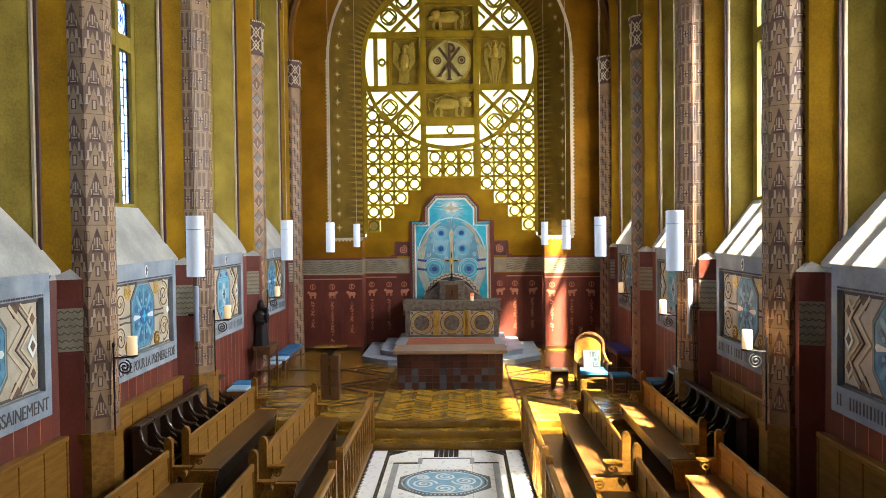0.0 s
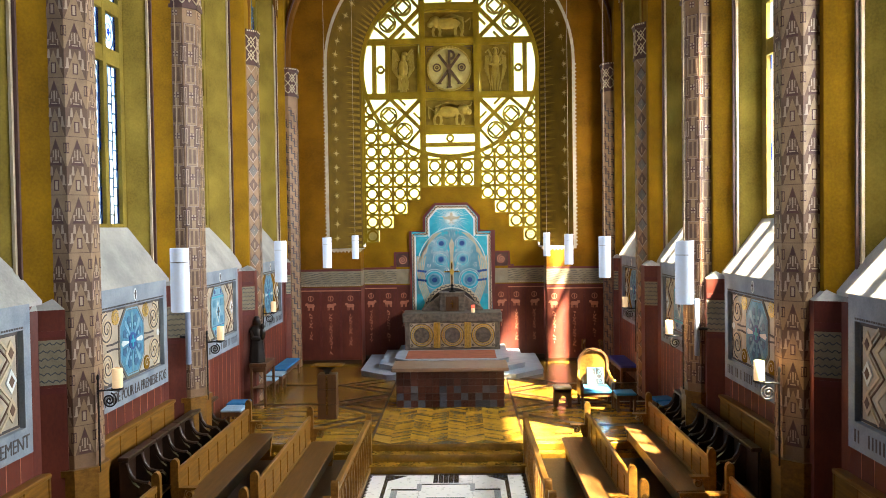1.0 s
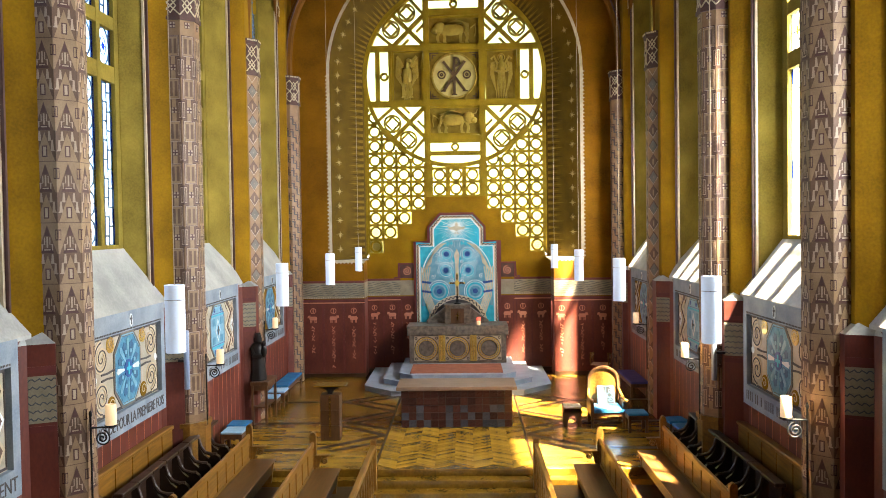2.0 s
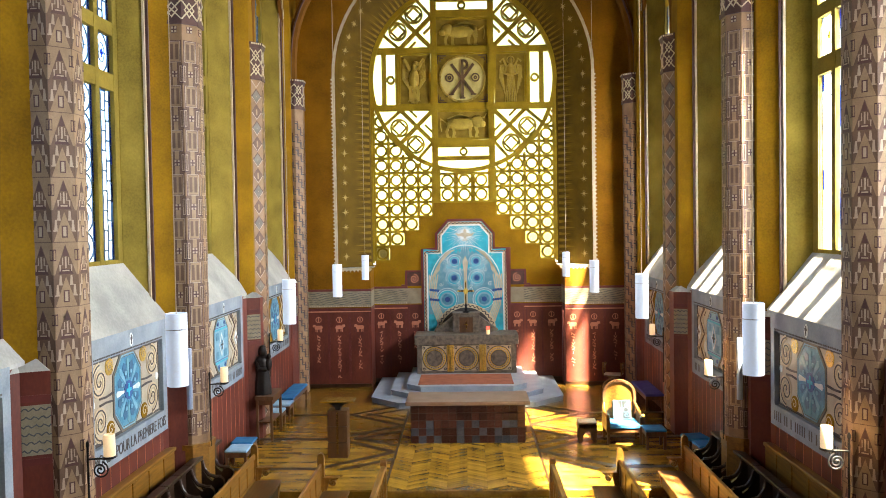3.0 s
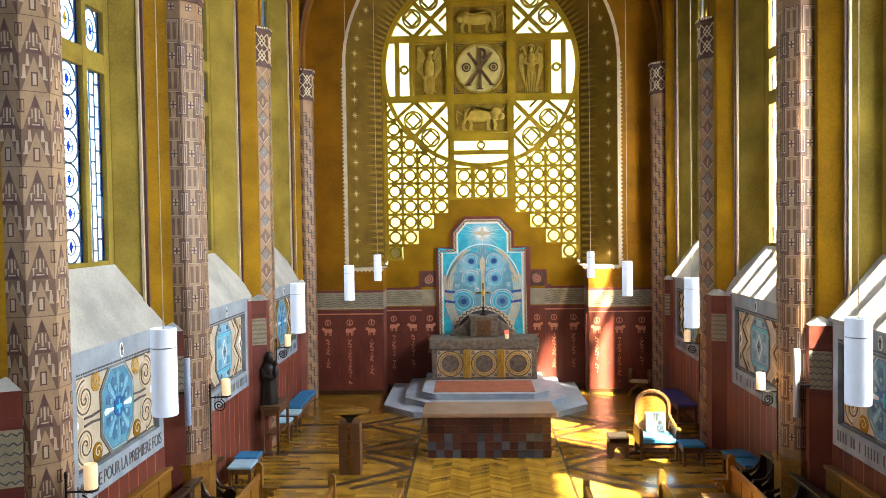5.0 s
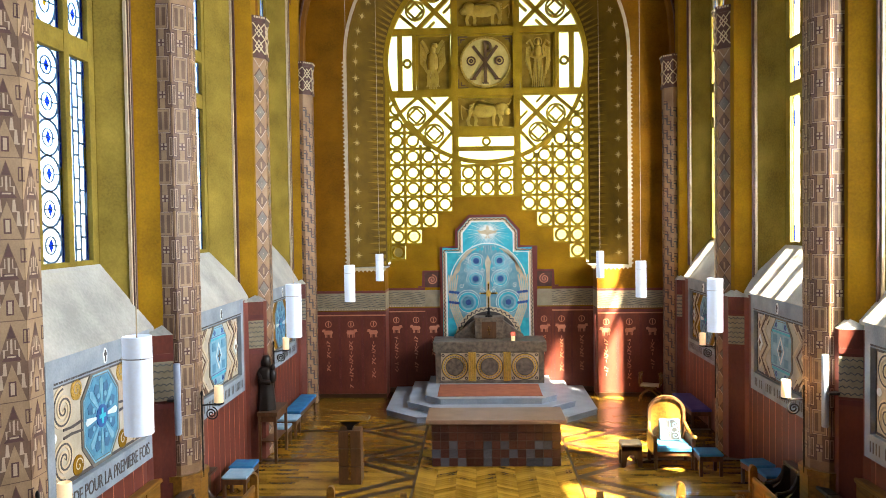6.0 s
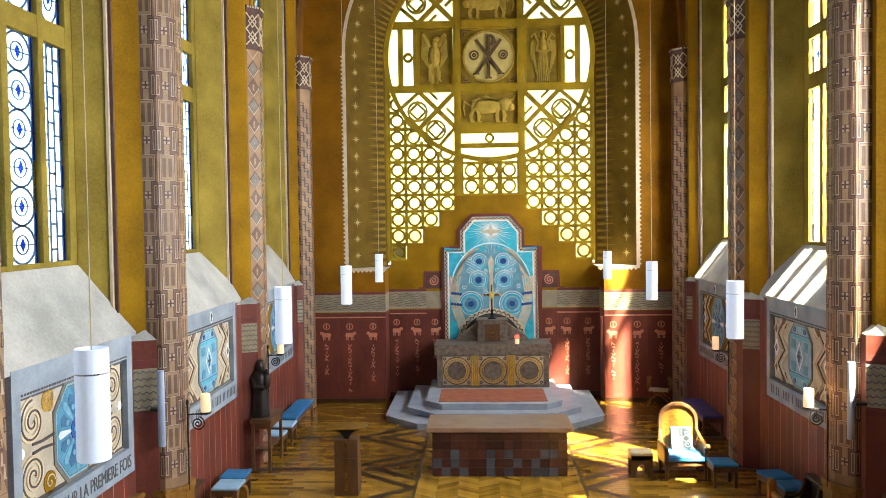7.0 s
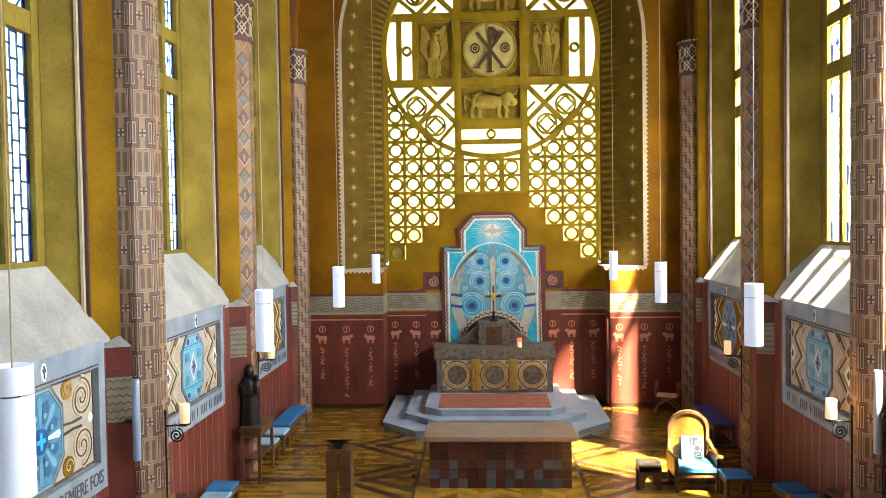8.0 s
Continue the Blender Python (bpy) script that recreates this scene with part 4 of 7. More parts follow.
bar(g, (0, CZ - 0.62), (0, CZ + 0.62), 0.09, 0.05, 0.114)
g.ring(0.03, CZ + 0.46, 0.09, 0.17, fy, 0.05, 0.092, -90, 90, 12)
for u, v in ((-0.36, -0.5), (0.36, -0.5), (0, -0.62)):
    bar(g, (u - 0.09, CZ + v), (u + 0.09, CZ + v), 0.04, 0.05, 0.09)
for u in (-0.42, 0.42):
    g.ring(u, CZ + 0.04, 0.10, 0.14, fy, 0.05, 0.09, n=20)
    g.ring(u, CZ + 0.04, 0.02, 0.06, fy, 0.05, 0.08, n=12)
for su in (-1, 1):
    for sv in (-1, 1):
        g.strip([(su * 0.8, CZ + sv * 0.5), (su * 0.8, CZ + sv * 0.76), (su * 0.52, CZ + sv * 0.76)], 0.04, fy, 0.05, 0.08)
        g.strip([(su * 0.72, CZ + sv * 0.58), (su * 0.72, CZ + sv * 0.68), (su * 0.6, CZ + sv * 0.68)], 0.035, fy, 0.05, 0.08)
part("monogram", g, MONOGRAM, rl, "dark brown monogram")
part("pale_ground", Build().prism(arc(0, CZ, 0.70, 0, 360, 40)[:-1], fy, 0.03, 0.054), RELIEF_PALE, rl)

# a standing bird with spread wings: body, head and beak, feathered wings, tail and claws
rl = relief("eagle_relief", -2.06, -1.04, CZ - 0.82, CZ + 0.82, "carved relief of a standing bird with spread wings")
g = Build()
ex = -1.57
lump(g, ex, CZ + 0.02, 0.17, 0.33)
lump(g, ex + 0.01, CZ + 0.36, 0.09, 0.17)
lump(g, ex + 0.06, CZ + 0.52, 0.11, 0.085)
g.strip([(ex + 0.12, CZ + 0.54), (ex + 0.22, CZ + 0.52), (ex + 0.23, CZ + 0.46)], 0.035, fy, 0.06, 0.13)
for s in (-1, 1):
    g.strip([(ex + s * 0.12, CZ + 0.3), (ex + s * 0.24, CZ + 0.56), (ex + s * 0.33, CZ + 0.66)], 0.09, fy, 0.05, 0.13)
    for k in range(7):
        g.strip([(ex + s * (0.15 + 0.032 * k), CZ + 0.36 + 0.045 * k), (ex + s * (0.21 + 0.028 * k), CZ + 0.05), (ex + s * (0.15 + 0.034 * k), CZ - 0.34 + 0.05 * k)], 0.024, fy, 0.05, 0.085 + 0.007 * (k % 2))
    g.strip([(ex + s * 0.08, CZ - 0.2), (ex + s * 0.13, CZ - 0.42), (ex + s * 0.12, CZ - 0.6)], 0.1, fy, 0.05, 0.12)
    for q in (-0.07, 0.0, 0.07):
        g.strip([(ex + s * 0.12, CZ - 0.58), (ex + s * 0.12 + q, CZ - 0.7)], 0.03, fy, 0.05, 0.11)
for k in range(5):
    g.strip([(ex - 0.02 + 0.01 * k, CZ - 0.28), (ex - 0.10 + 0.05 * k, CZ - 0.76)], 0.034, fy, 0.05, 0.085 + 0.01 * (k % 2))
part("figure", g, RELIEF, rl)
# a robed winged form: halo, long folds, wings hanging in tiers
rl = relief("winged_relief", 1.04, 2.06, CZ - 0.82, CZ + 0.82, "carved relief of a winged form in a long pleated robe")
g = Build()
wx = 1.57
g.ring(wx, CZ + 0.58, 0.10, 0.13, fy, 0.05, 0.08, n=20)
lump(g, wx, CZ + 0.57, 0.065, 0.10)
lump(g, wx, CZ + 0.26, 0.14, 0.22)
for k in range(7):
    g.strip([(wx - 0.09 + 0.03 * k, CZ + 0.16), (wx - 0.13 + 0.043 * k, CZ - 0.3), (wx - 0.18 + 0.06 * k, CZ - 0.76)], 0.03, fy, 0.05, 0.10 + 0.02 * (k % 2))
for s in (-1, 1):
    g.strip([(wx + s * 0.13, CZ + 0.36), (wx + s * 0.2, CZ + 0.14), (wx + s * 0.02, CZ + 0.08)], 0.06, fy, 0.06, 0.14)
    g.strip([(wx + s * 0.13, CZ + 0.38), (wx + s * 0.25, CZ + 0.62), (wx + s * 0.34, CZ + 0.52)], 0.06, fy, 0.05, 0.11)
    for k in range(6):
        g.strip([(wx + s * (0.2 + 0.028 * k), CZ + 0.46 - 0.01 * k), (wx + s * (0.25 + 0.022 * k), CZ + 0.05), (wx + s * (0.17 + 0.04 * k), CZ - 0.62 + 0.12 * k)], 0.022, fy, 0.05, 0.08 + 0.008 * (k % 2))
part("figure", g, RELIEF, rl)
for nm, c, label, horn in (("bull_relief", 8.36, "carved relief of a winged bull", 1), ("lion_relief", 11.34, "carved relief of a winged lion", 0)):
    rl = relief(nm, -0.86, 0.86, c - 0.47, c + 0.47, label)
    g = Build()
    lump(g, -0.08, c + 0.03, 0.48, 0.19, 0.07)
    sg = 1 if horn else -1
    lump(g, sg * 0.46, c + 0.1, 0.2, 0.2, 0.08)
    lump(g, sg * 0.62, c + 0.02, 0.13, 0.11, 0.08)
    for u, lean in ((-0.46, -0.08), (-0.34, 0.05), (0.26, -0.04), (0.38, 0.08)):
        g.strip([(u, c - 0.02), (u + lean, c - 0.22), (u + lean * 0.5, c - 0.4)], 0.09, fy, 0.05, 0.10)
        g.strip([(u + lean * 0.5 - 0.04, c - 0.4), (u + lean * 0.5 + 0.09, c - 0.4)], 0.05, fy, 0.05, 0.10)
    g.strip([(-sg * 0.55, c + 0.08), (-sg * 0.72, c + 0.2), (-sg * 0.74, c + 0.0), (-sg * 0.7, c - 0.2)], 0.035, fy, 0.05, 0.09)
    for k in range(6):
        g.strip([(sg * 0.28, c + 0.2), (sg * (-0.1 - 0.04 * k), c + 0.34 - 0.02 * k), (sg * (-0.5), c + 0.2 - 0.07 * k)], 0.035, fy, 0.06, 0.14)
    if horn:
        g.strip([(0.55, c + 0.2), (0.7, c + 0.24), (0.76, c + 0.36)], 0.035, fy, 0.05, 0.1)
    part("figure", g, RELIEF, rl)


# unseen buttresses added outside the sunny wall, between the windows, to block sun
for yc, reach in ((3.7, 1.0), (6.05, 1.0), (10.65, 0.8), (15.25, 0.8), (20.4, 2.36), (25.2, 1.3)):
    bt = tagged(new("buttress"), "unseen plain stone buttress added outside the window wall to block sun", "buttress", group="buttresses", kind="structure")
    part("shaft", Build().box(6.25, 6.25 + reach, yc - 0.35, yc + 0.35, -0.6, 15.0, 0.02), STONE, bt)
    part("cap", Build().prism([(6.2, 15.0), (6.35 + reach, 15.0), (6.2, 15.5)], lambda u, v, d: (u, d, v), yc - 0.4, yc + 0.4), STONE, bt)
# unseen eaves, added to stop the high sun at the window heads
ev = tagged(new("roof_eaves"), "unseen plain eaves added above the sunny windows to block high sun", "eaves", kind="structure")
part("soffit", Build().box(6.22, 7.2, 3.0, 26.5, 13.6, 13.75, 0.01), STONE, ev)


# ---------------------------------------------------------------- sanctuary things
# stepped stone platform of the high altar
def octo(hw, yf, c, yb=26.9):
    return [(-hw, yb), (-hw, yf + c), (-hw + c, yf), (hw - c, yf), (hw, yf + c), (hw, yb)]


plat = thing("altar_platform", 0, 0, 0, label="three blue-grey stone steps with cut corners under the high altar", category="platform")
for hw, yf, c, z0, z1 in ((2.78, 23.03, 0.86, 0.0, 0.155), (2.24, 23.38, 0.75, 0.155, 0.31), (1.76, 23.74, 0.42, 0.31, 0.47)):
    st = Build().prism(octo(hw - 0.02, yf + 0.02, c), flat_z(0), z0 - 0.012, z1 - 0.035)
    st.prism(octo(hw, yf, c), flat_z(0), z1 - 0.035, z1)
    part("step", st, STEP_STONE, plat)
rug = Build().box(-1.42, 1.36, 23.98, 25.55, 0.472, 0.484, 0.004)
solid("carpet", rug, RUG, "rust coloured carpet lying on the altar platform", "carpet", kind="")

# high altar with three ring panels
high = thing("high_altar", 0, 25.7, 0.47, label="brown granite high altar with three ring mosaic panels and gold strips", category="altar")
part("body", Build().box(-1.55, 1.55, 0.03, 1.1, 0, 0.9, 0.01), GRANITE, high)
part("shelf", Build().box(-1.62, 1.62, 0.0, 1.15, 0.9, 1.20, 0.02), GRANITE, high)
for cx in (-1.0, 0.0, 1.0):
    fp = facing_y(0.03)
    pnl = part("ring_panel", Build().prism([(cx - 0.39, 0.09), (cx + 0.39, 0.09), (cx + 0.39, 0.87), (cx - 0.39, 0.87)], fp, -0.01, 0.012), CREAM, high, "square panel with a ring of small tesserae")
    part("ring", Build().ring(cx, 0.48, 0.325, 0.36, fp, 0.01, 0.022, n=40).ring(cx, 0.48, 0.255, 0.28, fp, 0.01, 0.022, n=40), GOLD, pnl)
    dk = Build().ring(cx, 0.48, 0.24, 0.254, fp, 0.012, 0.026, n=40).ring(cx, 0.48, 0.362, 0.385, fp, 0.012, 0.026, n=40)
    for k in range(26):
        a = 2 * math.pi * k / 26
        dk.prism([(cx + r * math.cos(a + t), 0.48 + r * math.sin(a + t)) for r, t in ((0.288, -0.035), (0.318, -0.015), (0.318, 0.045), (0.292, 0.055))], fp, 0.012, 0.027)
    part("tesserae", dk, CHARCOAL, pnl, kind="stuff")
    part("disc", Build().prism(arc(cx, 0.48, 0.24, 0, 360, 32)[:-1], fp, 0.005, 0.016), GRANITE, pnl)
    for su in (-1, 1):
        for sv in (-1, 1):
            part("corner_ring", Build().ring(cx + su * 0.33, 0.48 + sv * 0.33, 0.02, 0.045, fp, 0.01, 0.02, n=12), CHARCOAL, pnl)
for cx in (-0.5, 0.5):
    g = Build()
    for k in range(4):
        g.tube([(cx - 0.08 + 0.053 * k, 0.0, 0.07), (cx - 0.08 + 0.053 * k, 0.0, 0.89)], 0.024, 8)
    for k in range(17):
        g.box(cx - 0.11, cx + 0.11, -0.018, 0.02, 0.09 + 0.05 * k, 0.10 + 0.05 * k)
    part("gold_strip", g, GOLD, high)

# tabernacle
tab = thing("tabernacle", 0, 26.25, 1.67, label="grey stone tabernacle with a brown metal door and sloping shoulders", category="tabernacle")
part("case", Build().box(-0.41, 0.41, 0, 0.55, 0, 0.62, 0.012).box(-0.44, 0.44, -0.03, 0.57, 0.56, 0.63, 0.01), GRANITE, tab)
part("frame", Build().strip([(-0.24, 0.0), (-0.24, 0.52), (0.24, 0.52), (0.24, 0.0)], 0.05, facing_y(0), -0.01, 0.03), GRANITE, tab)
part("door", Build().box(-0.215, 0.215, -0.012, 0.02, 0.01, 0.495, 0.006), WOOD, tab, "brown door with a small cross")
part("door_cross", Build().box(-0.012, 0.012, -0.02, -0.01, 0.12, 0.36).box(-0.06, 0.06, -0.02, -0.01, 0.25, 0.275), BRASS, tab)
for s in (-1, 1):
    part("shoulder", Build().prism([(s * 0.41, 0), (s * 1.02, 0), (s * 1.02, 0.07), (s * 0.41, 0.52)], facing_y(0.3), -0.2, 0.1), GRANITE, tab)
cr = thing("altar_cross", 0, 26.45, 2.30, label="gilt standing cross on a dark knobbed foot", category="cross")
part("foot", Build().lathe(0, 0, [(0.12, 0), (0.12, 0.03), (0.05, 0.07), (0.07, 0.12), (0.03, 0.17), (0.045, 0.22), (0.02, 0.28)], 14), IRON, cr, smooth=True)
part("shaft", Build().box(-0.022, 0.022, -0.015, 0.015, 0.26, 0.98, 0.004).box(-0.24, 0.24, -0.015, 0.015, 0.66, 0.71, 0.004), BRASS, cr)
for c, r in (((0, -0.01, 0.68), (0.075, 0.03, 0.1)), ((0, 0, 0.99), (0.03, 0.02, 0.035)), ((-0.24, 0, 0.685), (0.03, 0.02, 0.03)), ((0.24, 0, 0.685), (0.03, 0.02, 0.03))):
    part("knob", Build().blob(c, r), GOLD, cr, smooth=True)
vc = thing("votive_candle", 0.68, 25.85, 1.67, label="small white candle in a red glass on the altar shelf", category="candle")
part("wax", Build().lathe(0, 0, [(0.055, 0), (0.06, 0.01), (0.06, 0.13), (0.05, 0.14)], 16), WAX, vc, smooth=True)
part("glass", Build().lathe(0, 0, [(0.05, 0.14), (0.062, 0.15), (0.062, 0.24), (0.056, 0.24), (0.05, 0.16)], 16), RED_GLASS, vc, "red glass rim", smooth=True)

# painted and mosaic altarpiece on the recess wall
rer = thing("altarpiece_mosaic", 0, 26.94, 0, label="stepped turquoise mosaic with a white dove, rays, wings and blue discs", category="mosaic")
fr0 = facing_y(0)
right = [(1.44, 1.6), (1.44, 4.38), (0.97, 4.38), (0.97, 4.84), (0.56, 5.30)]
shape = [(-u, v) for u, v in right] + list(reversed(right))


def inset(d):
    r = [(1.44 - d, 1.6), (1.44 - d, 4.38 - d), (0.97 - d, 4.38 - d), (0.97 - d, 4.84 - 0.4 * d), (0.56 - 0.4 * d, 5.30 - d)]
    return [(-u, v) for u, v in r] + list(reversed(r))


part("ground", Build().prism(inset(0.03), fr0, 0.0, 0.02), TURQUOISE, rer)
part("border", Build().strip(inset(0.04), 0.08, fr0, 0.002, 0.05), RED_DARK, rer, "dark red stepped border")
part("inner_border", Build().strip(inset(0.135), 0.08, fr0, 0.002, 0.035), CREAM, rer)
zz = Build()
ln = inset(0.135)
for (a, c) in zip(ln, ln[1:]):
    L = math.hypot(c[0] - a[0], c[1] - a[1])
    n = max(2, int(L / 0.06))
    t = ((c[0] - a[0]) / L, (c[1] - a[1]) / L)
    zz.strip([(a[0] + t[0] * L * i / n - t[1] * 0.022 * (1 if i % 2 else -1), a[1] + t[1] * L * i / n + t[0] * 0.022 * (1 if i % 2 else -1)) for i in range(n + 1)], 0.026, fr0, 0.03, 0.04)
part("zigzag", zz, CHARCOAL, rer)
part("white_line", Build().strip(inset(0.20), 0.045, fr0, 0.002, 0.028), WHITE_MOSAIC, rer)
ry = Build()
for k in range(44):
    a = 2 * math.pi * k / 44 + 0.03
    r1 = 0.55 + 0.3 * ((k * 7) % 5) / 4
    r1 = min(r1, 0.72 / max(0.35, abs(math.cos(a))), 0.34 / max(0.3, abs(math.sin(a))) if math.sin(a) > 0 else 0.72)
    w = 0.02 + 0.012 * (k % 2)
    ry.prism([(0.12 * math.cos(a - w * 4), 4.80 + 0.12 * math.sin(a - w * 4)), (r1 * math.cos(a), 4.80 + r1 * math.sin(a)), (0.12 * math.cos(a + w * 4), 4.80 + 0.12 * math.sin(a + w * 4))], fr0, 0.015, 0.026)
part("rays", ry, WHITE_MOSAIC, rer)
dv = Build().prism(arc(0, 4.80, 0.17, 0, 360, 20)[:-1], fr0, 0.015, 0.029)
part("halo", dv, WHITE_MOSAIC, rer)
dv = Build().prism([(-0.04, 4.68), (0.04, 4.68), (0.05, 4.92), (0.0, 4.99), (-0.05, 4.92)], fr0, 0.02, 0.036)
for s in (-1, 1):
    dv.prism([(s * 0.03, 4.86), (s * 0.20, 4.81), (s * 0.32, 4.87), (s * 0.24, 4.74), (s * 0.03, 4.72)], fr0, 0.02, 0.035)
    dv.prism([(s * 0.0, 4.70), (s * 0.09, 4.58), (s * 0.02, 4.60)], fr0, 0.02, 0.034)
part("dove", dv, FEATHER, rer)
gr = Build()
gr.prism([(1.16 * math.cos(radians(a)), 2.95 + 1.45 * math.sin(radians(a))) for a in range(0, 181, 10)] + [(-1.2, 2.2), (1.2, 2.2)], fr0, 0.015, 0.024)
part("grey_field", gr, AQUA_GREY, rer)
gl = Build()
gl.strip([(1.2 * math.cos(radians(a)), 2.95 + 1.5 * math.sin(radians(a))) for a in range(10, 171, 8)], 0.03, fr0, 0.018, 0.032)
part("arc_line", gl, WHITE_MOSAIC, rer)


class Pieces:
    """Makes each piece drawn into it a part of its own."""

    def __init__(self, name, material):
        self.name, self.material = name, material

    def ring(self, *a, **k):
        part(self.name, Build().ring(*a, **k), self.material, rer)

    def strip(self, *a, **k):
        part(self.name, Build().strip(*a, **k), self.material, rer)

    def prism(self, *a, **k):
        part(self.name, Build().prism(*a, **k), self.material, rer)


wl, cd, tq, db = Pieces("line", WHITE_MOSAIC), Pieces("feather", FEATHER), Pieces("disc", TURQUOISE), Pieces("bead", BLUE_DEEP)
for s in (-1, 1):
    for cu, cv, r in ((0.35, 3.92, 0.16), (0.37, 3.38, 0.20), (0.60, 2.68, 0.30)):
        tq.ring(s * cu, cv, 0.0, r, fr0, 0.018, 0.030, n=24)
        wl.ring(s * cu, cv, r, r + 0.012, fr0, 0.018, 0.034, n=24)
        part("pale_disc", Build().ring(s * cu, cv, 0.0, r * 0.78, fr0, 0.018, 0.0315, n=24), BLUE_PALE, rer)
        part("inner_disc", Build().ring(s * cu, cv, 0.0, r * 0.6, fr0, 0.018, 0.033, n=20), BLUE, rer)
        part("outer_ring", Build().ring(s * cu, cv, r + 0.045, r + 0.075, fr0, 0.018, 0.031, n=28), BLUE_PALE, rer)
        wl.strip(arc(s * cu, cv, r + 0.07, 20, 200, 14), 0.014, fr0, 0.02, 0.032)
        db.ring(s * cu, cv, 0.0, 0.085, fr0, 0.026, 0.04, n=16)
    for k in range(9):
        wl.strip([(s * (0.08 + 0.03 * k), 3.0 + 0.1 * k), (s * (0.25 + 0.08 * k), 3.15 + 0.12 * k)], 0.012, fr0, 0.02, 0.031)
    # folded wings with feathers
    for k in range(10):
        cd.strip([(s * (0.34 + 0.022 * k), 4.30 - 0.012 * k), (s * (0.62 + 0.035 * k), 4.22 - 0.055 * k), (s * (0.80 + 0.042 * k), 3.98 - 0.085 * k), (s * (0.86 + 0.04 * k), 3.62 - 0.05 * k)], 0.03, fr0, 0.02, 0.034 + 0.003 * (k % 2))
    for k in range(5):
        cd.strip([(s * (0.90 + 0.07 * k), 3.5), (s * (0.98 + 0.05 * k), 3.0), (s * (0.90 + 0.055 * k), 2.5), (s * (0.72 + 0.06 * k), 2.05), (s * (0.62 + 0.06 * k), 1.75)], 0.042, fr0, 0.018, 0.034)
        tq.strip([(s * (0.935 + 0.07 * k), 3.5), (s * (1.005 + 0.05 * k), 3.0), (s * (0.928 + 0.055 * k), 2.5), (s * (0.75 + 0.06 * k), 2.05)], 0.016, fr0, 0.018, 0.032)
    # scrolls and drops between the discs
    for cu, cv, r, a in ((0.16, 3.66, 0.07, 0), (0.66, 3.66, 0.09, 90), (0.17, 3.02, 0.08, 180), (0.80, 3.18, 0.08, 45), (0.24, 2.38, 0.08, 270), (0.62, 4.02, 0.07, 120)):
        wl.strip(spiral(s * cu, cv, r, 1.3, a, 18, s), 0.014, fr0, 0.02, 0.0345)
    for k in range(6):
        tq.prism([(s * (0.16 + 0.13 * k), 4.36 - 0.03 * k), (s * (0.22 + 0.13 * k), 4.30 - 0.035 * k), (s * (0.18 + 0.13 * k), 4.20 - 0.04 * k), (s * (0.12 + 0.13 * k), 4.28 - 0.03 * k)], fr0, 0.02, 0.0305)
    for v in (2.97, 2.66):
        for k in range(4):
            db.ring(s * (0.90 + 0.08 * k), v + 0.01 * k, 0.0, 0.045, fr0, 0.026, 0.046, n=10)
    for k in range(5):
        tq.prism([(s * (0.12 + 0.1 * k), 3.1), (s * (0.18 + 0.1 * k), 3.25), (s * (0.14 + 0.1 * k), 3.42), (s * (0.09 + 0.1 * k), 3.25)], fr0, 0.02, 0.029)
        tq.prism([(s * (0.1 + 0.12 * k), 3.62), (s * (0.17 + 0.12 * k), 3.72), (s * (0.12 + 0.12 * k), 3.86), (s * (0.06 + 0.12 * k), 3.72)], fr0, 0.02, 0.0285)
    tq.prism([(s * 0.5, 4.2), (s * 0.62, 4.32), (s * 0.3, 4.36), (s * 0.2, 4.26)], fr0, 0.02, 0.0282)
cd.prism([(-0.07, 2.5), (0.07, 2.5), (0.05, 3.5), (0.09, 3.9), (0.0, 4.1), (-0.09, 3.9), (-0.05, 3.5)], fr0, 0.02, 0.037)
# flat charcoal sheet: the opening's inner shade put into the colour
part("arch_opening_shade", Build().prism(arc(0, 1.55, 0.86, 0, 180, 24), fr0, 0.02, 0.044), CHARCOAL, rer, "flat dark arch behind the tabernacle, an opening's shade put into its colour")
part("arch_border", Build().ring(0, 1.55, 0.86, 1.0, fr0, 0.01, 0.056, 0, 180, 30), CREAM, rer)
az = Build().strip([((0.93 + (0.035 if k % 2 else -0.035)) * math.cos(math.pi * k / 40), 1.55 + (0.93 + (0.035 if k % 2 else -0.035)) * math.sin(math.pi * k / 40)) for k in range(41)], 0.028, fr0, 0.05, 0.062)
part("arch_zigzag", az, CHARCOAL, rer)

# main altar, clad in small tiles
al = thing("altar", 0.02, 19.43, 0, label="freestanding altar clad in dark red and blue-grey tiles", category="altar")
part("core", Build().box(-1.33, 1.33, 0.012, 0.95, 0, 0.9), CHARCOAL, al)
part("top", Build().box(-1.45, 1.45, -0.1, 1.06, 0.9, 0.99, 0.015), ALTAR_TOP, al, "thick polished brown stone slab")
TW = 2.66 / 15
tile_r = Build().box(-TW / 2 + 0.003, TW / 2 - 0.003, -0.012, 0.012, -0.086, 0.086, 0.004).mesh("tile", TILE_RED)
tile_b = Build().box(-TW / 2 + 0.003, TW / 2 - 0.003, -0.012, 0.012, -0.086, 0.086, 0.004).mesh("tile", TILE_BLUE)
blue_at = {(0, 1), (0, 3), (0, 6), (0, 8), (0, 11), (0, 13), (1, 0), (1, 2), (1, 9), (1, 11), (2, 6), (2, 8), (2, 12), (1, 6), (0, 12), (2, 13), (2, 2)}
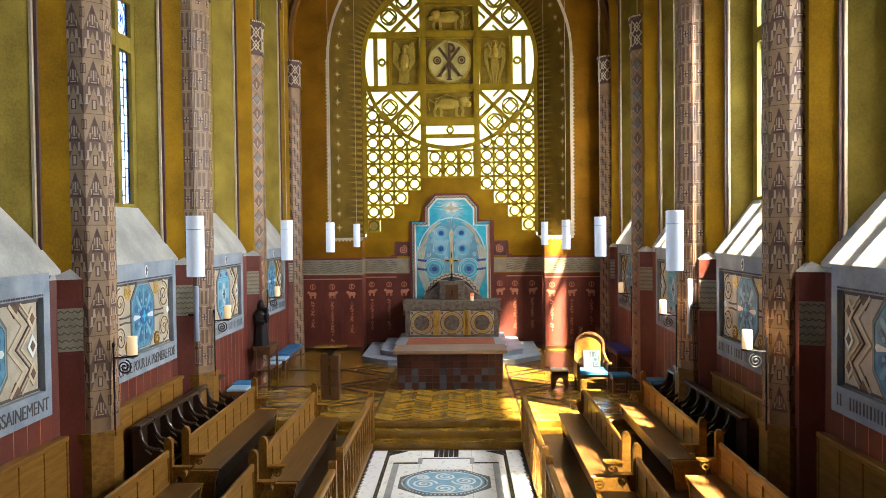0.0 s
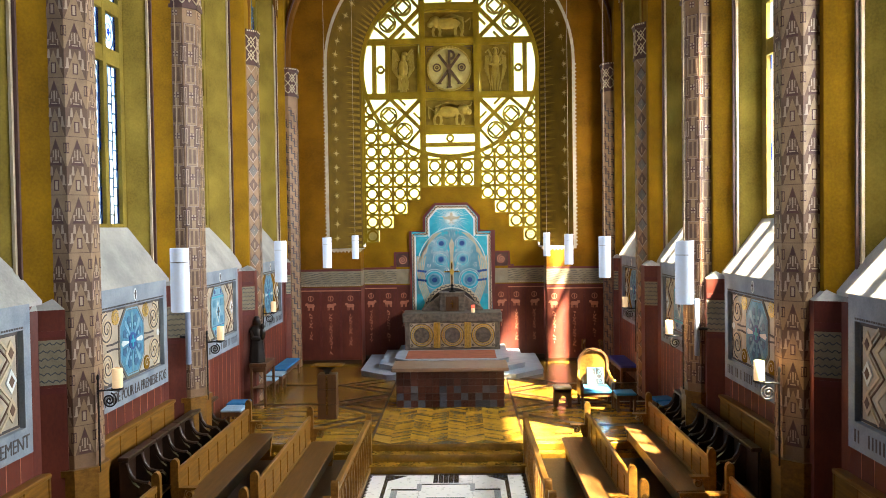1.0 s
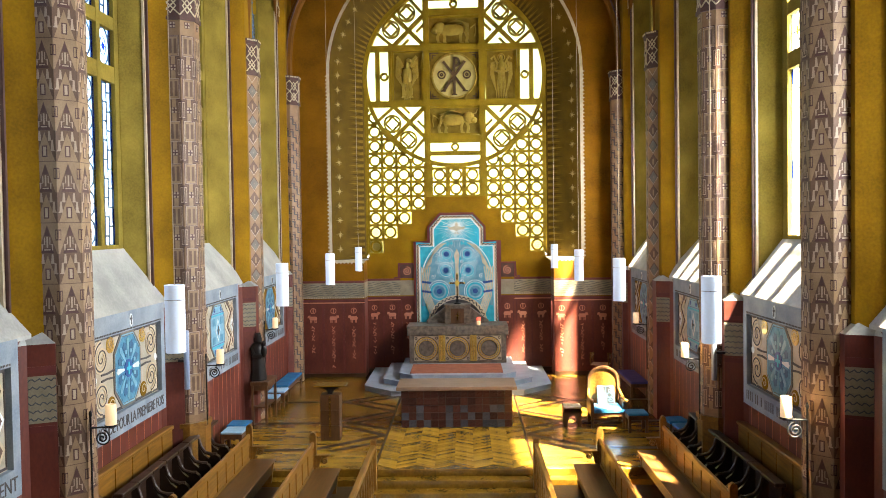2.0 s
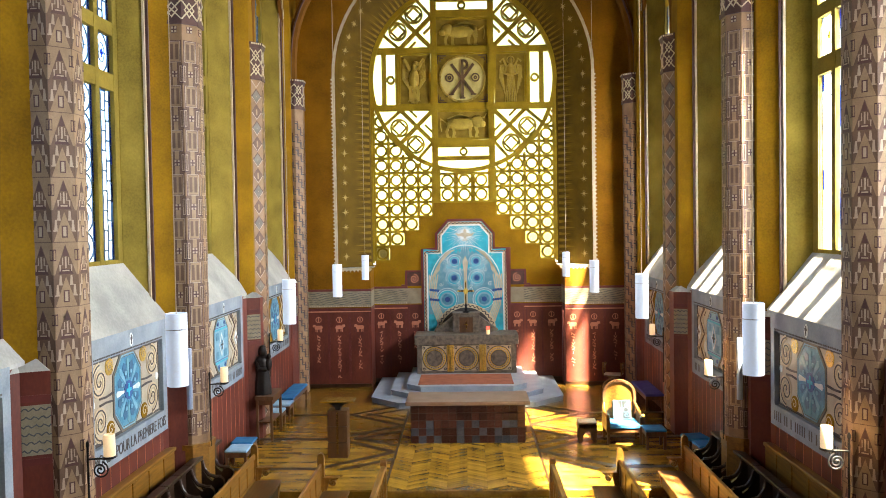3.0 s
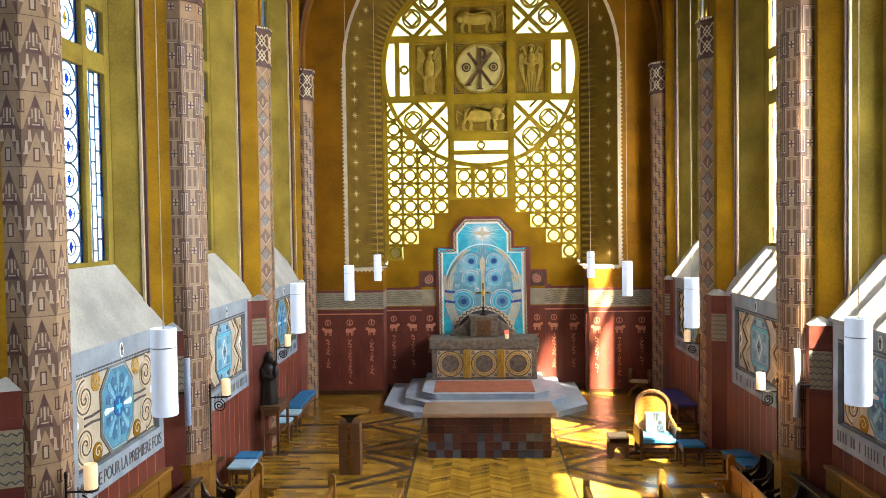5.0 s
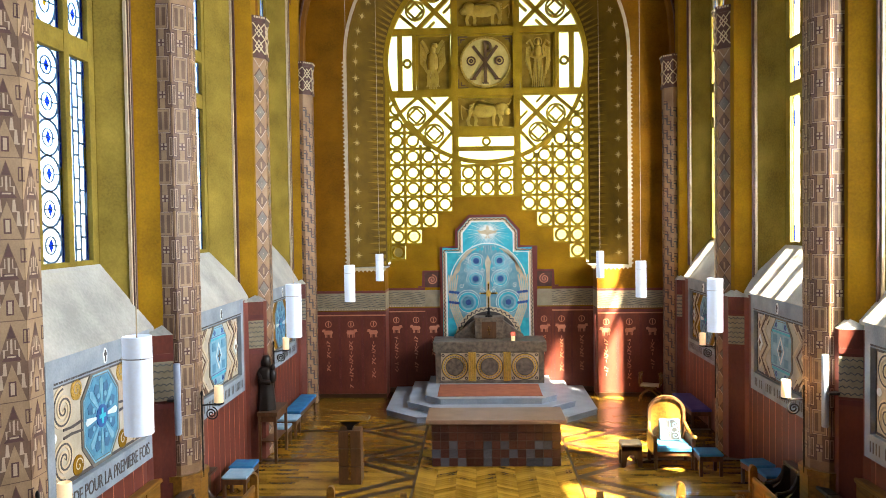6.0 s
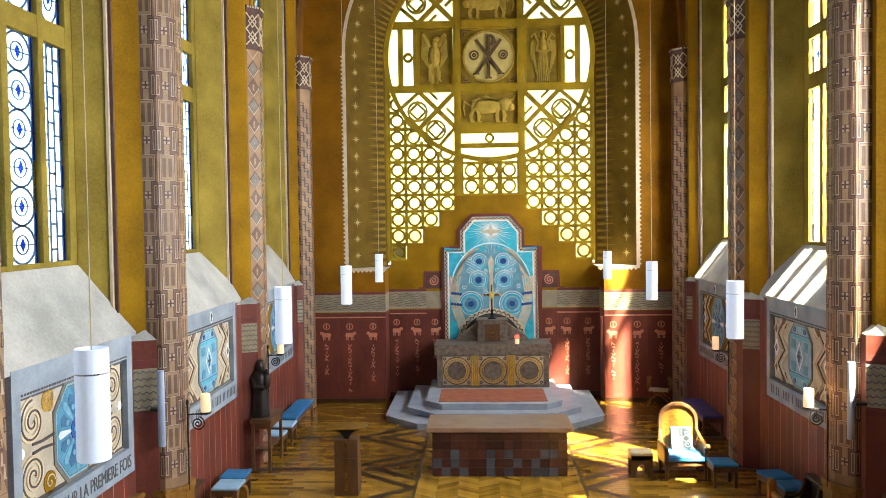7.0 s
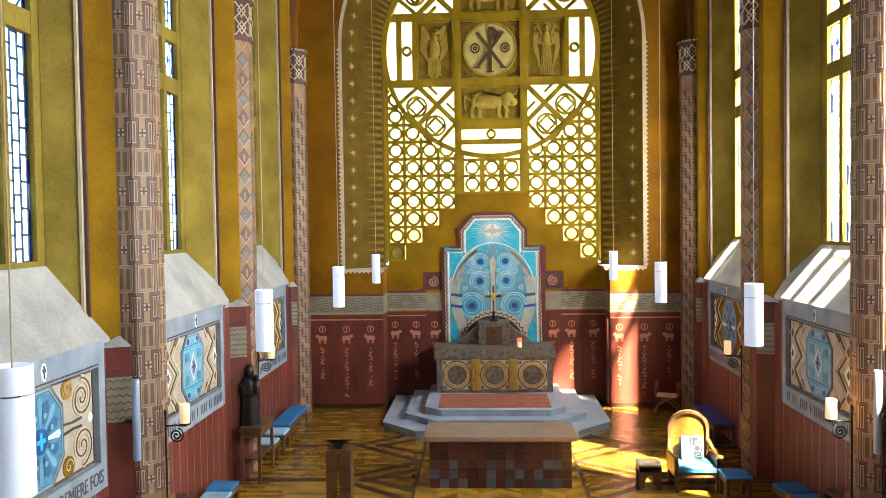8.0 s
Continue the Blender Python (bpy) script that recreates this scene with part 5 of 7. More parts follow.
for r in range(5):
    for c in range(15):
        placed("tile", tile_b if (r, c) in blue_at else tile_r, al, pose(-1.33 + TW * (c + 0.5), 0, 0.09 + 0.178 * r))
    for c in range(5):
        for s in (-1, 1):
            placed("tile", tile_b if (r + c) % 5 == 0 and r < 3 else tile_r, al, pose(s * 1.335, 0.1 + TW * (c + 0.5), 0.09 + 0.178 * r, 0, 0, 90))

# lectern
le = thing("lectern", -2.85, 18.28, 0, label="dark wooden lectern of stacked blocks with a flared top", category="lectern")
for k in range(3):
    part("block", Build().box(-0.22, 0.22, 0, 0.36, 0.352 * k, 0.352 * k + 0.347, 0.008), WOOD, le)
gw_ = Build()
for k in range(17):
    gw_.box(-0.028 + 0.006 * (k % 3), 0.028 - 0.005 * ((k + 1) % 3), -0.006, 0.004, 0.10 + 0.055 * k, 0.135 + 0.055 * k)
part("gilt_writing", gw_, BRASS, le, "gilt vertical lettering worn to bars")
fl = Build()
for k in range(9):
    t = k / 8
    hw = 0.05 + 0.19 * t ** 2.2
    fl.box(-hw, hw, 0.08, 0.30, 1.05 + 0.019 * k, 1.07 + 0.019 * k)
part("flared_stem", fl, IRON, le)
tp = Build().box(-0.37, 0.37, -0.02, 0.42, 1.235, 1.262, 0.006)
part("desk", tp, OAK_FIELD, le)

# bishop's chair
ch = thing("armchair", 3.62, 19.2, 0, label="oak armchair with a round-arched back, blue seat and patterned cushion", category="chair")
fb = facing_y(0.62)
bk = Build().prism([(-0.34, 0.3), (0.34, 0.3), (0.34, 1.08)] + arc(0, 1.08, 0.34, 0, 180, 18)[1:], fb, -0.05, 0.0)
part("backrest", bk, PEW, ch)
part("back_rim", Build().strip([(0.33, 0.35), (0.33, 1.08)] + arc(0, 1.08, 0.33, 0, 180, 18)[1:] + [(-0.33, 0.35)], 0.055, fb, -0.06, 0.03), WOOD, ch, "carved brown rim")
part("seat_frame", Build().box(-0.37, 0.37, 0.0, 0.62, 0.28, 0.38, 0.012), WOOD, ch)
part("seat_cushion", Build().box(-0.33, 0.33, -0.02, 0.56, 0.37, 0.50, 0.03), CUSHION, ch, "blue seat cushion")
for s in (-1, 1):
    part("arm", Build().tube([(s * 0.37, -0.02, 0.66), (s * 0.38, 0.2, 0.68), (s * 0.37, 0.45, 0.74), (s * 0.34, 0.6, 0.86)], [0.035, 0.035, 0.03, 0.025], 8), PEW, ch, smooth=True)
    part("arm_knob", Build().blob((s * 0.37, -0.04, 0.70), (0.045, 0.045, 0.05)), PEW, ch, smooth=True)
    part("arm_panel", Build().box(s * 0.37 - 0.02, s * 0.37 + 0.02, 0.0, 0.6, 0.3, 0.66, 0.006), WOOD, ch)
    for yy in (0.03, 0.58):
        part("leg", Build().box(s * 0.345 - 0.03, s * 0.345 + 0.03, yy - 0.03, yy + 0.03, 0, 0.66 if yy < 0.1 else 0.3, 0.008), WOOD, ch)
cu = Build().box(-0.2, 0.2, -0.05, 0.05, -0.24, 0.24, 0.03)
cob = part("back_cushion", cu, CHARCOAL, ch, "dark blue cushion embroidered with pale scrolls")
cob.matrix_basis = pose(0.02, 0.47, 0.72, -12, 0, 0)
cs = Build()
fc = facing_y(-0.05)
for su in (-1, 1):
    for sv, r in ((1, 0.07), (-1, 0.075)):
        cs.strip(spiral(su * 0.095, sv * 0.12, r, 1.3, 90 if su > 0 else 90, 26, -su), 0.018, fc, -0.002, 0.007)
    cs.strip(arc(su * 0.08, 0.0, 0.06, 0, 360, 18)[:-1], 0.016, fc, -0.002, 0.007, closed=True)
cs.strip([(-0.175, -0.215), (0.175, -0.215), (0.175, 0.215), (-0.175, 0.215)], 0.016, fc, -0.002, 0.006, closed=True)
cs.strip([(0, -0.2), (0, 0.2)], 0.014, fc, -0.002, 0.006)
part("embroidery", cs, AQUA_GREY, cob)
ch.scale = (1.08, 1.1, 0.95)


def stool(x, y, w, d, h, turn, wood, cover, label, apron=False):
    st = thing("stool", x, y, 0, turn, label, "stool", "padded stools")
    if apron:
        for q in (-1, 1):
            part("apron", Build().prism([(-w / 2, h - 0.07), (-w / 2, 0.02)] + arc(0, 0.02, w / 2 - 0.09, 180, 0, 14, h - 0.24) + [(w / 2, 0.02), (w / 2, h - 0.07)], facing_y(q * (d / 2 - 0.02)), -0.02, 0.02), wood, st)
    part("seat_frame", Build().box(-w / 2, w / 2, -d / 2, d / 2, h - 0.16, h - 0.06, 0.01), wood, st)
    part("cushion", Build().box(-w / 2 - 0.01, w / 2 + 0.01, -d / 2 - 0.01, d / 2 + 0.01, h - 0.06, h, 0.02), cover, st)
    for sx in (-1, 1):
        for sy in (-1, 1):
            part("leg", Build().box(sx * (w / 2 - 0.035) - 0.03, sx * (w / 2 - 0.035) + 0.03, sy * (d / 2 - 0.035) - 0.03, sy * (d / 2 - 0.035) + 0.03, 0, h - 0.1, 0.006), wood, st)
    return st


# pale cover of the low stool: sunlight on its top put into the colour
stool(2.79, 19.5, 0.42, 0.36, 0.5, 0, WOOD, CREAM, "low dark wooden stool with an arched apron, its sunlit top put into a pale colour", True)
stool(4.22, 18.95, 0.46, 0.46, 0.46, 0, WOOD, CUSHION, "wooden stool with a bright blue cushion beside the armchair")
stool(4.93, 18.2, 0.46, 0.46, 0.46, 10, WOOD, CUSHION, "wooden stool with a blue cushion near the wall")
stool(5.0, 17.6, 0.46, 0.46, 0.46, 5, WOOD, CUSHION, "wooden stool with a blue cushion near the wall")
stool(-4.9, 18.2, 0.46, 0.46, 0.46, 0, WOOD, CUSHION, "wooden stool with a bright blue cushion by the red wall")
stool(-4.85, 17.63, 0.46, 0.5, 0.45, 0, WOOD, CUSHION_PALE, "wooden stool with a pale blue cushion by the red wall")
stool(-4.9, 21.95, 0.46, 0.5, 0.45, 0, WOOD, CUSHION_PALE, "wooden stool with a pale blue cushion beside the bench")
stool(-4.95, 21.25, 0.46, 0.44, 0.42, 0, WOOD, CUSHION_PALE, "low wooden stool with a pale blue cushion by the table")


def bench(x, y, w, d, label, cover):
    bn = thing("bench", x, y, 0, 0, label, "bench", "padded benches")
    part("cushion", Build().box(-w / 2, w / 2, -d / 2, d / 2, 0.40, 0.47, 0.02), cover, bn)
    part("seat_frame", Build().box(-w / 2 + 0.01, w / 2 - 0.01, -d / 2 + 0.02, d / 2 - 0.02, 0.30, 0.40, 0.008), WOOD, bn)
    for sx in (-1, 1):
        for sy in (-1, 1):
            part("leg", Build().box(sx * (w / 2 - 0.04) - 0.03, sx * (w / 2 - 0.04) + 0.03, sy * (d / 2 - 0.06) - 0.03, sy * (d / 2 - 0.06) + 0.03, 0, 0.32, 0.006), WOOD, bn)
    return bn


bench(-4.95, 23.4, 0.44, 2.0, "long wooden bench with a bright blue cushion along the wall", CUSHION)
VIOLET = pmat("violet_cushion", (0.045, 0.045, 0.22), (0.085, 0.085, 0.33), 0.75, scale=5, fine=90, bump=0.2)
bench(5.05, 23.35, 0.5, 1.9, "long bench with a violet blue cover along the wall", VIOLET)

# folding armchair with curved crossed legs
fc2 = thing("folding_armchair", 4.5, 25.5, 0, -20, "curved wooden folding chair with crossed legs and a pale seat", "chair")
part("seat", Build().box(-0.28, 0.28, -0.22, 0.22, 0.42, 0.46, 0.015), CREAM, fc2)
for sy in (-0.2, 0.2):
    for s in (-1, 1):
        part("leg", Build().tube([(s * 0.3, sy, 0), (s * 0.26, sy, 0.16), (s * 0.05, sy + 0.01 * s, 0.33), (-s * 0.2, sy, 0.43)], 0.024, 8), PEW, fc2, smooth=True)
for s in (-1, 1):
    part("arm", Build().tube([(s * 0.27, -0.24, 0.66), (s * 0.3, 0.0, 0.68), (s * 0.27, 0.22, 0.72)], 0.028, 8), PEW, fc2, smooth=True)
    for sy in (-0.2, 0.2):
        part("post", Build().tube([(s * 0.26, sy, 0.42), (s * 0.29, sy, 0.55), (s * 0.27, sy, 0.78 if sy < 0 else 0.74)], 0.022, 8).blob((s * 0.27, sy, 0.79 if sy < 0 else 0.74), (0.035, 0.035, 0.04)), PEW, fc2, smooth=True)

# table with a statue
tb = thing("console_table", -4.85, 20.25, 0, 0, "tall dark wooden table carrying a statue", "table")
part("tabletop", Build().box(-0.22, 0.22, -0.5, 0.5, 0.98, 1.07, 0.01), WOOD, tb)
part("apron", Build().box(-0.19, 0.19, -0.47, 0.47, 0.86, 0.98, 0.005), WOOD, tb)
part("shelf", Build().box(-0.17, 0.17, -0.46, 0.46, 0.42, 0.45, 0.005), WOOD, tb)
for sx in (-1, 1):
    for sy in (-1, 1):
        part("leg", Build().box(sx * 0.17 - 0.03, sx * 0.17 + 0.03, sy * 0.46 - 0.03, sy * 0.46 + 0.03, 0, 0.98, 0.006), WOOD, tb)
sb = Build()
prof = [(0.21, 0), (0.22, 0.05), (0.20, 0.25), (0.18, 0.45), (0.19, 0.62), (0.20, 0.74), (0.15, 0.82), (0.08, 0.86)]
pts, n = [], 18
for r, z in prof:
    for k in range(n):
        a = 2 * math.pi * k / n
        rr = r * (1 + 0.10 * math.sin(7 * a) * (1 - z))
        pts.append((rr * math.cos(a), rr * 0.8 * math.sin(a), z))
sb.add(pts, [(i * n + k, i * n + (k + 1) % n, (i + 1) * n + (k + 1) % n, (i + 1) * n + k) for i in range(len(prof) - 1) for k in range(n)] + [tuple(range(n - 1, -1, -1)), tuple((len(prof) - 1) * n + k for k in range(n))])
sb.blob((0, -0.02, 0.94), (0.095, 0.1, 0.125)).blob((0, 0.02, 0.90), (0.12, 0.11, 0.14)).box(-0.07, 0.07, -0.08, 0.08, 1.01, 1.06, 0.02)
sb.blob((0.13, -0.12, 0.66), (0.085, 0.08, 0.15)).blob((0.13, -0.14, 0.83), (0.06, 0.06, 0.065)).tube([(-0.17, -0.05, 0.72), (-0.14, -0.17, 0.58), (0.05, -0.2, 0.55)], 0.05)
st_ob = solid("statue", sb, BRONZE, "dark standing robed statue on the wooden table", "statue", kind="", smooth=True)
st_ob.matrix_basis = pose(-4.93, 20.05, 1.07, 0, 0, 25) @ Matrix.Diagonal((0.95, 0.95, 1.12, 1))

# hanging cylinder lamps
LAMP = thing("hanging_lamp", -2.83, 8.72, 3.53, label="lit white cylinder lamp hanging on a thin wire", category="lamp", group="hanging lamps")
part("shade", Build().lathe(0, 0, [(0.10, 0.0), (0.105, 0.005), (0.105, 0.72), (0.10, 0.725), (0.095, 0.70), (0.095, 0.02)], 28), LAMP_WHITE, LAMP, "white acrylic cylinder", smooth=True)
part("rim", Build().lathe(0, 0, [(0.107, 0.56), (0.109, 0.562), (0.109, 0.568), (0.107, 0.57)], 28, cap=False), STEEL, LAMP)
part("spider", Build().box(-0.1, 0.1, -0.004, 0.004, 0.69, 0.70).box(-0.004, 0.004, -0.1, 0.1, 0.69, 0.70), STEEL, LAMP)
part("wire", Build().tube([(0, 0, 0.7), (0, 0, 12.62)], 0.005, 6), BEIGE, LAMP)
for x, y in ((2.92, 8.97), (-2.83, 13.74), (2.88, 13.9), (-2.85, 18.68), (2.92, 18.97), (-2.95, 24.4), (2.98, 24.6)):
    copy_thing(LAMP, pose(x, y, 3.53))


# iron sconces with candle shades
def sconce_parts(sc):
    part("rod", Build().tube([(0, 0, 0), (0, 0, 1.28)], 0.014, 8).blob((0, 0, 1.30), (0.022, 0.022, 0.05)), IRON, sc, smooth=True)
    part("arm", Build().tube([(0, 0, 1.12), (0.15, 0, 1.13), (0.29, 0, 1.12)], 0.012, 8), IRON, sc, smooth=True)
    part("scroll", Build().tube([(u, 0, v) for u, v in spiral(0.15, 0.99, 0.105, 2.2, 75, 44, -1)], 0.011, 6), IRON, sc, smooth=True)
    part("cup", Build().lathe(0.27, 0, [(0.03, 1.12), (0.08, 1.14), (0.085, 1.165), (0.07, 1.165)], 14), IRON, sc, smooth=True)
    part("candle", Build().lathe(0.27, 0, [(0.068, 1.165), (0.07, 1.17), (0.07, 1.42), (0.062, 1.43), (0.055, 1.40)], 18), WAX, sc, "cream candle shade", smooth=True)


SC = thing("wall_sconce", -4.63, 10.5, 1.16, 0, "black wrought iron sconce with a scroll and a cream candle", "sconce", "column sconces")
sconce_parts(SC)
for x, y, t in ((-4.63, 15.15, 0), (-4.84, 20.4, 0), (4.63, 10.6, 180), (4.63, 15.32, 180), (4.84, 20.56, 180), (-4.63, 6.05, 0), (4.63, 6.17, 180)):
    copy_thing(SC, pose(x, y, 1.16, 0, 0, t))
TB = thing("tube_lamp", -4.86, 14.76, 1.92, label="slim blue-grey tube fixed upright beside a column", category="lamp", group="tube lamps")
part("tube", Build().lathe(0, 0, [(0.045, 0.0), (0.05, 0.01), (0.05, 1.07), (0.045, 1.08)], 16), TUBE_BLUE, TB, smooth=True)
part("bracket", Build().box(-0.16, 0.0, -0.01, 0.14, 0.5, 0.54, 0.004), IRON, TB)
copy_thing(TB, pose(4.8, 14.97, 1.95, 0, 0, 180))


# ---------------------------------------------------------------- choir pews
SEAT_OAK = pmat("worn_seat_oak", (0.065, 0.03, 0.008), (0.13, 0.06, 0.016), 0.35, scale=3, fine=16, bump=0.1, stretch=(6, 0.6, 6), coat=0.1)


def pew(length):
    """Runs along local y from 0; the seat reaches towards local x."""
    p = thing("pew", 0, 0, 0, 0, "golden oak choir pew with panelled back and carved scroll arms", "pew", "choir pews")
    part("seat", Build().box(0.03, 0.52, 0.04, length - 0.04, 0.45, 0.485, 0.01), SEAT_OAK, p, "dark worn seat board")
    bk = Build()
    bk.box(-0.03, 0.03, 0.05, length - 0.05, 0.88, 0.99, 0.015)
    bk.box(-0.02, 0.02, 0.05, length - 0.05, 0.42, 0.52, 0.006)
    n = 8
    for k in range(n + 1):
        y = 0.05 + (length - 0.1) * k / n
        bk.box(-0.02, 0.022, max(0.05, y - 0.035), min(length - 0.05, y + 0.035), 0.50, 0.90, 0.005)
    part("back_frame", bk, PEW, p)
    for k in range(n):
        y0, y1 = 0.05 + (length - 0.1) * k / n, 0.05 + (length - 0.1) * (k + 1) / n
        part("panel", Build().box(-0.012, 0.006, y0 + 0.03, y1 - 0.03, 0.51, 0.90), PEW, p)
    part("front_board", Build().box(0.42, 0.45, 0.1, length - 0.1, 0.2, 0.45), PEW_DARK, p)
    for y in (0.0, length):
        side = lambda u, v, d, y=y: (u, y + d, v)
        e = Build().prism([(-0.06, 0), (0.06, 0), (0.06, 1.08)] + arc(0, 1.08, 0.06, 0, 180, 8, 0.09)[1:-1] + [(-0.06, 1.08)], side, -0.045, 0.045)
        part("end_post", e, PEW, p)
        e = Build().prism([(0.06, 0.0), (0.42, 0.0), (0.46, 0.32), (0.5, 0.47), (0.06, 0.47)], side, -0.035, 0.035)
        e.prism([(0.04, 0.70), (0.30, 0.70), (0.34, 0.735), (0.04, 0.735)], side, -0.06, 0.06)
        e.prism([(0.05, 0.49), (0.10, 0.49), (0.16, 0.70), (0.05, 0.70)], side, -0.035, 0.035)
        part("arm_bracket", e, PEW, p)
        part("volute", Build().strip(spiral(0.22, 0.63, 0.07, 1.6, 60, 22), 0.022, side, -0.05, 0.05), PEW, p)
        part("volute", Build().strip(spiral(0.40, 0.36, 0.10, 1.8, 60, 26), 0.026, side, -0.05, 0.05), PEW, p)
    return p


P4 = pew(4.15)
P4.matrix_basis = pose(-4.02, 11.66, -0.16)
copy_thing(P4, pose(4.16, 16.2, -0.16, 0, 0, 180))
copy_thing(P4, pose(-2.64, 11.02, -0.16))
copy_thing(P4, pose(2.77, 15.34, -0.16, 0, 0, 180))
P5 = pew(4.6)
P5.matrix_basis = pose(-4.05, 6.4, -0.16)
copy_thing(P5, pose(4.18, 11.27, -0.16, 0, 0, 180))
copy_thing(P5, pose(-2.6, 5.7, -0.16))
copy_thing(P5, pose(2.79, 10.54, -0.16, 0, 0, 180))


# open balustrade in front of the pews
def balustrade(length):
    r = thing("choir_rail", 0, 0, 0, 0, "open oak choir rail with interlaced pointed balusters", "rail", "choir rails")
    side = lambda u, v, d: (d, u, v)
    part("top_rail", Build().box(-0.05, 0.05, 0, length, 0.97, 1.06, 0.015), PEW, r)
    part("bottom_rail", Build().box(-0.045, 0.045, 0, length, 0.02, 0.12, 0.01), PEW, r)
    for y in (0.0, length):
        part("end_post", Build().prism([(y - 0.06, 0), (y + 0.06, 0), (y + 0.06, 1.06)] + arc(y, 1.06, 0.06, 0, 180, 8, 0.11)[1:-1] + [(y - 0.06, 1.06)], side, -0.055, 0.055), PEW, r)
    n = int(length / 0.32)
    st = length / n
    for k in range(n):
        y = (k + 0.5) * st
        for s in (-1, 1):
            e = Build().strip([(y + s * st * 0.5 * math.sin(math.pi * (0.12 + 0.88 * t / 12)), 0.12 + 0.85 * t / 12) for t in range(13)], 0.032, side, -0.02 + 0.002 * s, 0.02 + 0.002 * s)
            part("baluster", e, PEW, r)
    return r


R4 = balustrade(4.25)
R4.matrix_basis = pose(-1.57, 11.5, NAVE)
copy_thing(R4, pose(1.6, 11.55, NAVE))
R5 = balustrade(4.6)
R5.matrix_basis = pose(-1.57, 6.2, NAVE)
copy_thing(R5, pose(1.6, 6.4, NAVE))


# dark stalls along the walls
def stall():
    s = thing("choir_stall", 0, 0, 0, 0, "dark oak stall with rounded arm partitions along the wall", "stall", "wall stalls")
    side = lambda u, v, d: (u, d, v)
    lowp = [(0.0, 0.0), (0.40, 0.0), (0.42, 0.20), (0.38, 0.42), (0.40, 0.62), (0.0, 0.62)]
    part("partition", Build().prism(lowp, side, -0.025, 0.025), PEW_DARK, s)
    part("arm_disc", Build().prism(arc(0.40, 0.70, 0.105, 0, 360, 18)[:-1], side, -0.045, 0.045), PEW_DARK, s)
    part("wing", Build().prism([(0.0, 0.60), (0.36, 0.60), (0.30, 0.72), (0.20, 0.80), (0.13, 0.92), (0.10, 1.12), (0.0, 1.12)], side, -0.03, 0.03), PEW_DARK, s)
    part("arm_rest", Build().tube([(0.10, 0, 1.10), (0.14, 0, 0.95), (0.22, 0, 0.84), (0.34, 0, 0.80), (0.44, 0, 0.80)], 0.035, 8), PEW_DARK, s, smooth=True)
    part("seat", Build().box(0.0, 0.40, 0.03, 0.53, 0.40, 0.44, 0.01), PEW_DARK, s)
    part("back_panel", Build().box(-0.02, 0.02, 0.03, 0.53, 0.1, 1.12), PEW_DARK, s)
    part("top_cap", Build().box(-0.04, 0.13, 0.0, 0.56, 1.12, 1.18, 0.012), PEW_DARK, s)
    return s


ST = stall()
ST.matrix_basis = pose(-4.86, 11.65, -0.16)
for k in range(1, 8):
    copy_thing(ST, pose(-4.86, 11.65 + 0.56 * k, -0.16))
for k in range(8):
    copy_thing(ST, pose(4.86, 12.5 + 0.56 * k, -0.16, 0, 0, 180))
for s in (-1, 1):
    pn = thing("wall_panelling", s * 5.22, 0, 0, label="varnished oak panelling along the foot of the wall", category="panelling", group="wall panelling")
    for y0, y1 in ((6.6, 10.2), (11.15, 14.95)):
        part("board", Build().box(-0.05, 0.05, y0, y1, NAVE, 1.18), PEW, pn)
        part("cap", Build().box(-0.08, 0.08, y0, y1, 1.18, 1.25, 0.015), PEW, pn)
        n = 6
        for k in range(n + 1):
            y = y0 + (y1 - y0) * k / n
            part("stile", Build().box(-0.065, 0.065, y - 0.05, y + 0.05, NAVE + 0.3, 1.18, 0.006), PEW, pn)
    wb = thing("wall_bench", s * 5.15, 6.6, -0.16, 0 if s < 0 else 0, "oak bench fixed to the wall panelling", "bench", "wall benches")
    part("seat", Build().box(min(0, -s * 0.5), max(0, -s * 0.5), 0, 3.6, 0.42, 0.47, 0.01), PEW_DARK, wb)
    part("front", Build().box(min(-s * 0.40, -s * 0.44), max(-s * 0.40, -s * 0.44), 0, 3.6, 0, 0.42), PEW_DARK, wb)


# ---------------------------------------------------------------- decoration of the walls
def lettering(name, body, size, material, m, parent, length):
    """Raised lettering as a mesh, drawn out to a length."""
    cu = bpy.data.curves.new(name, "FONT")
    cu.body, cu.size, cu.extrude, cu.align_x, cu.space_character = body, size, 0.003, "CENTER", 0.95
    tmp = new("tmp", cu)
    me = bpy.data.meshes.new_from_object(tmp.evaluated_get(bpy.context.evaluated_depsgraph_get()))
    bpy.data.objects.remove(tmp)
    me.materials.append(material)
    wide = max(v.co.x for v in me.vertices) - min(v.co.x for v in me.vertices)
    me.transform(Matrix.Diagonal((length / wide, 1, 1, 1)))
    ob = new(name, me)
    ob.parent = parent
    ob.matrix_basis = m
    return ob


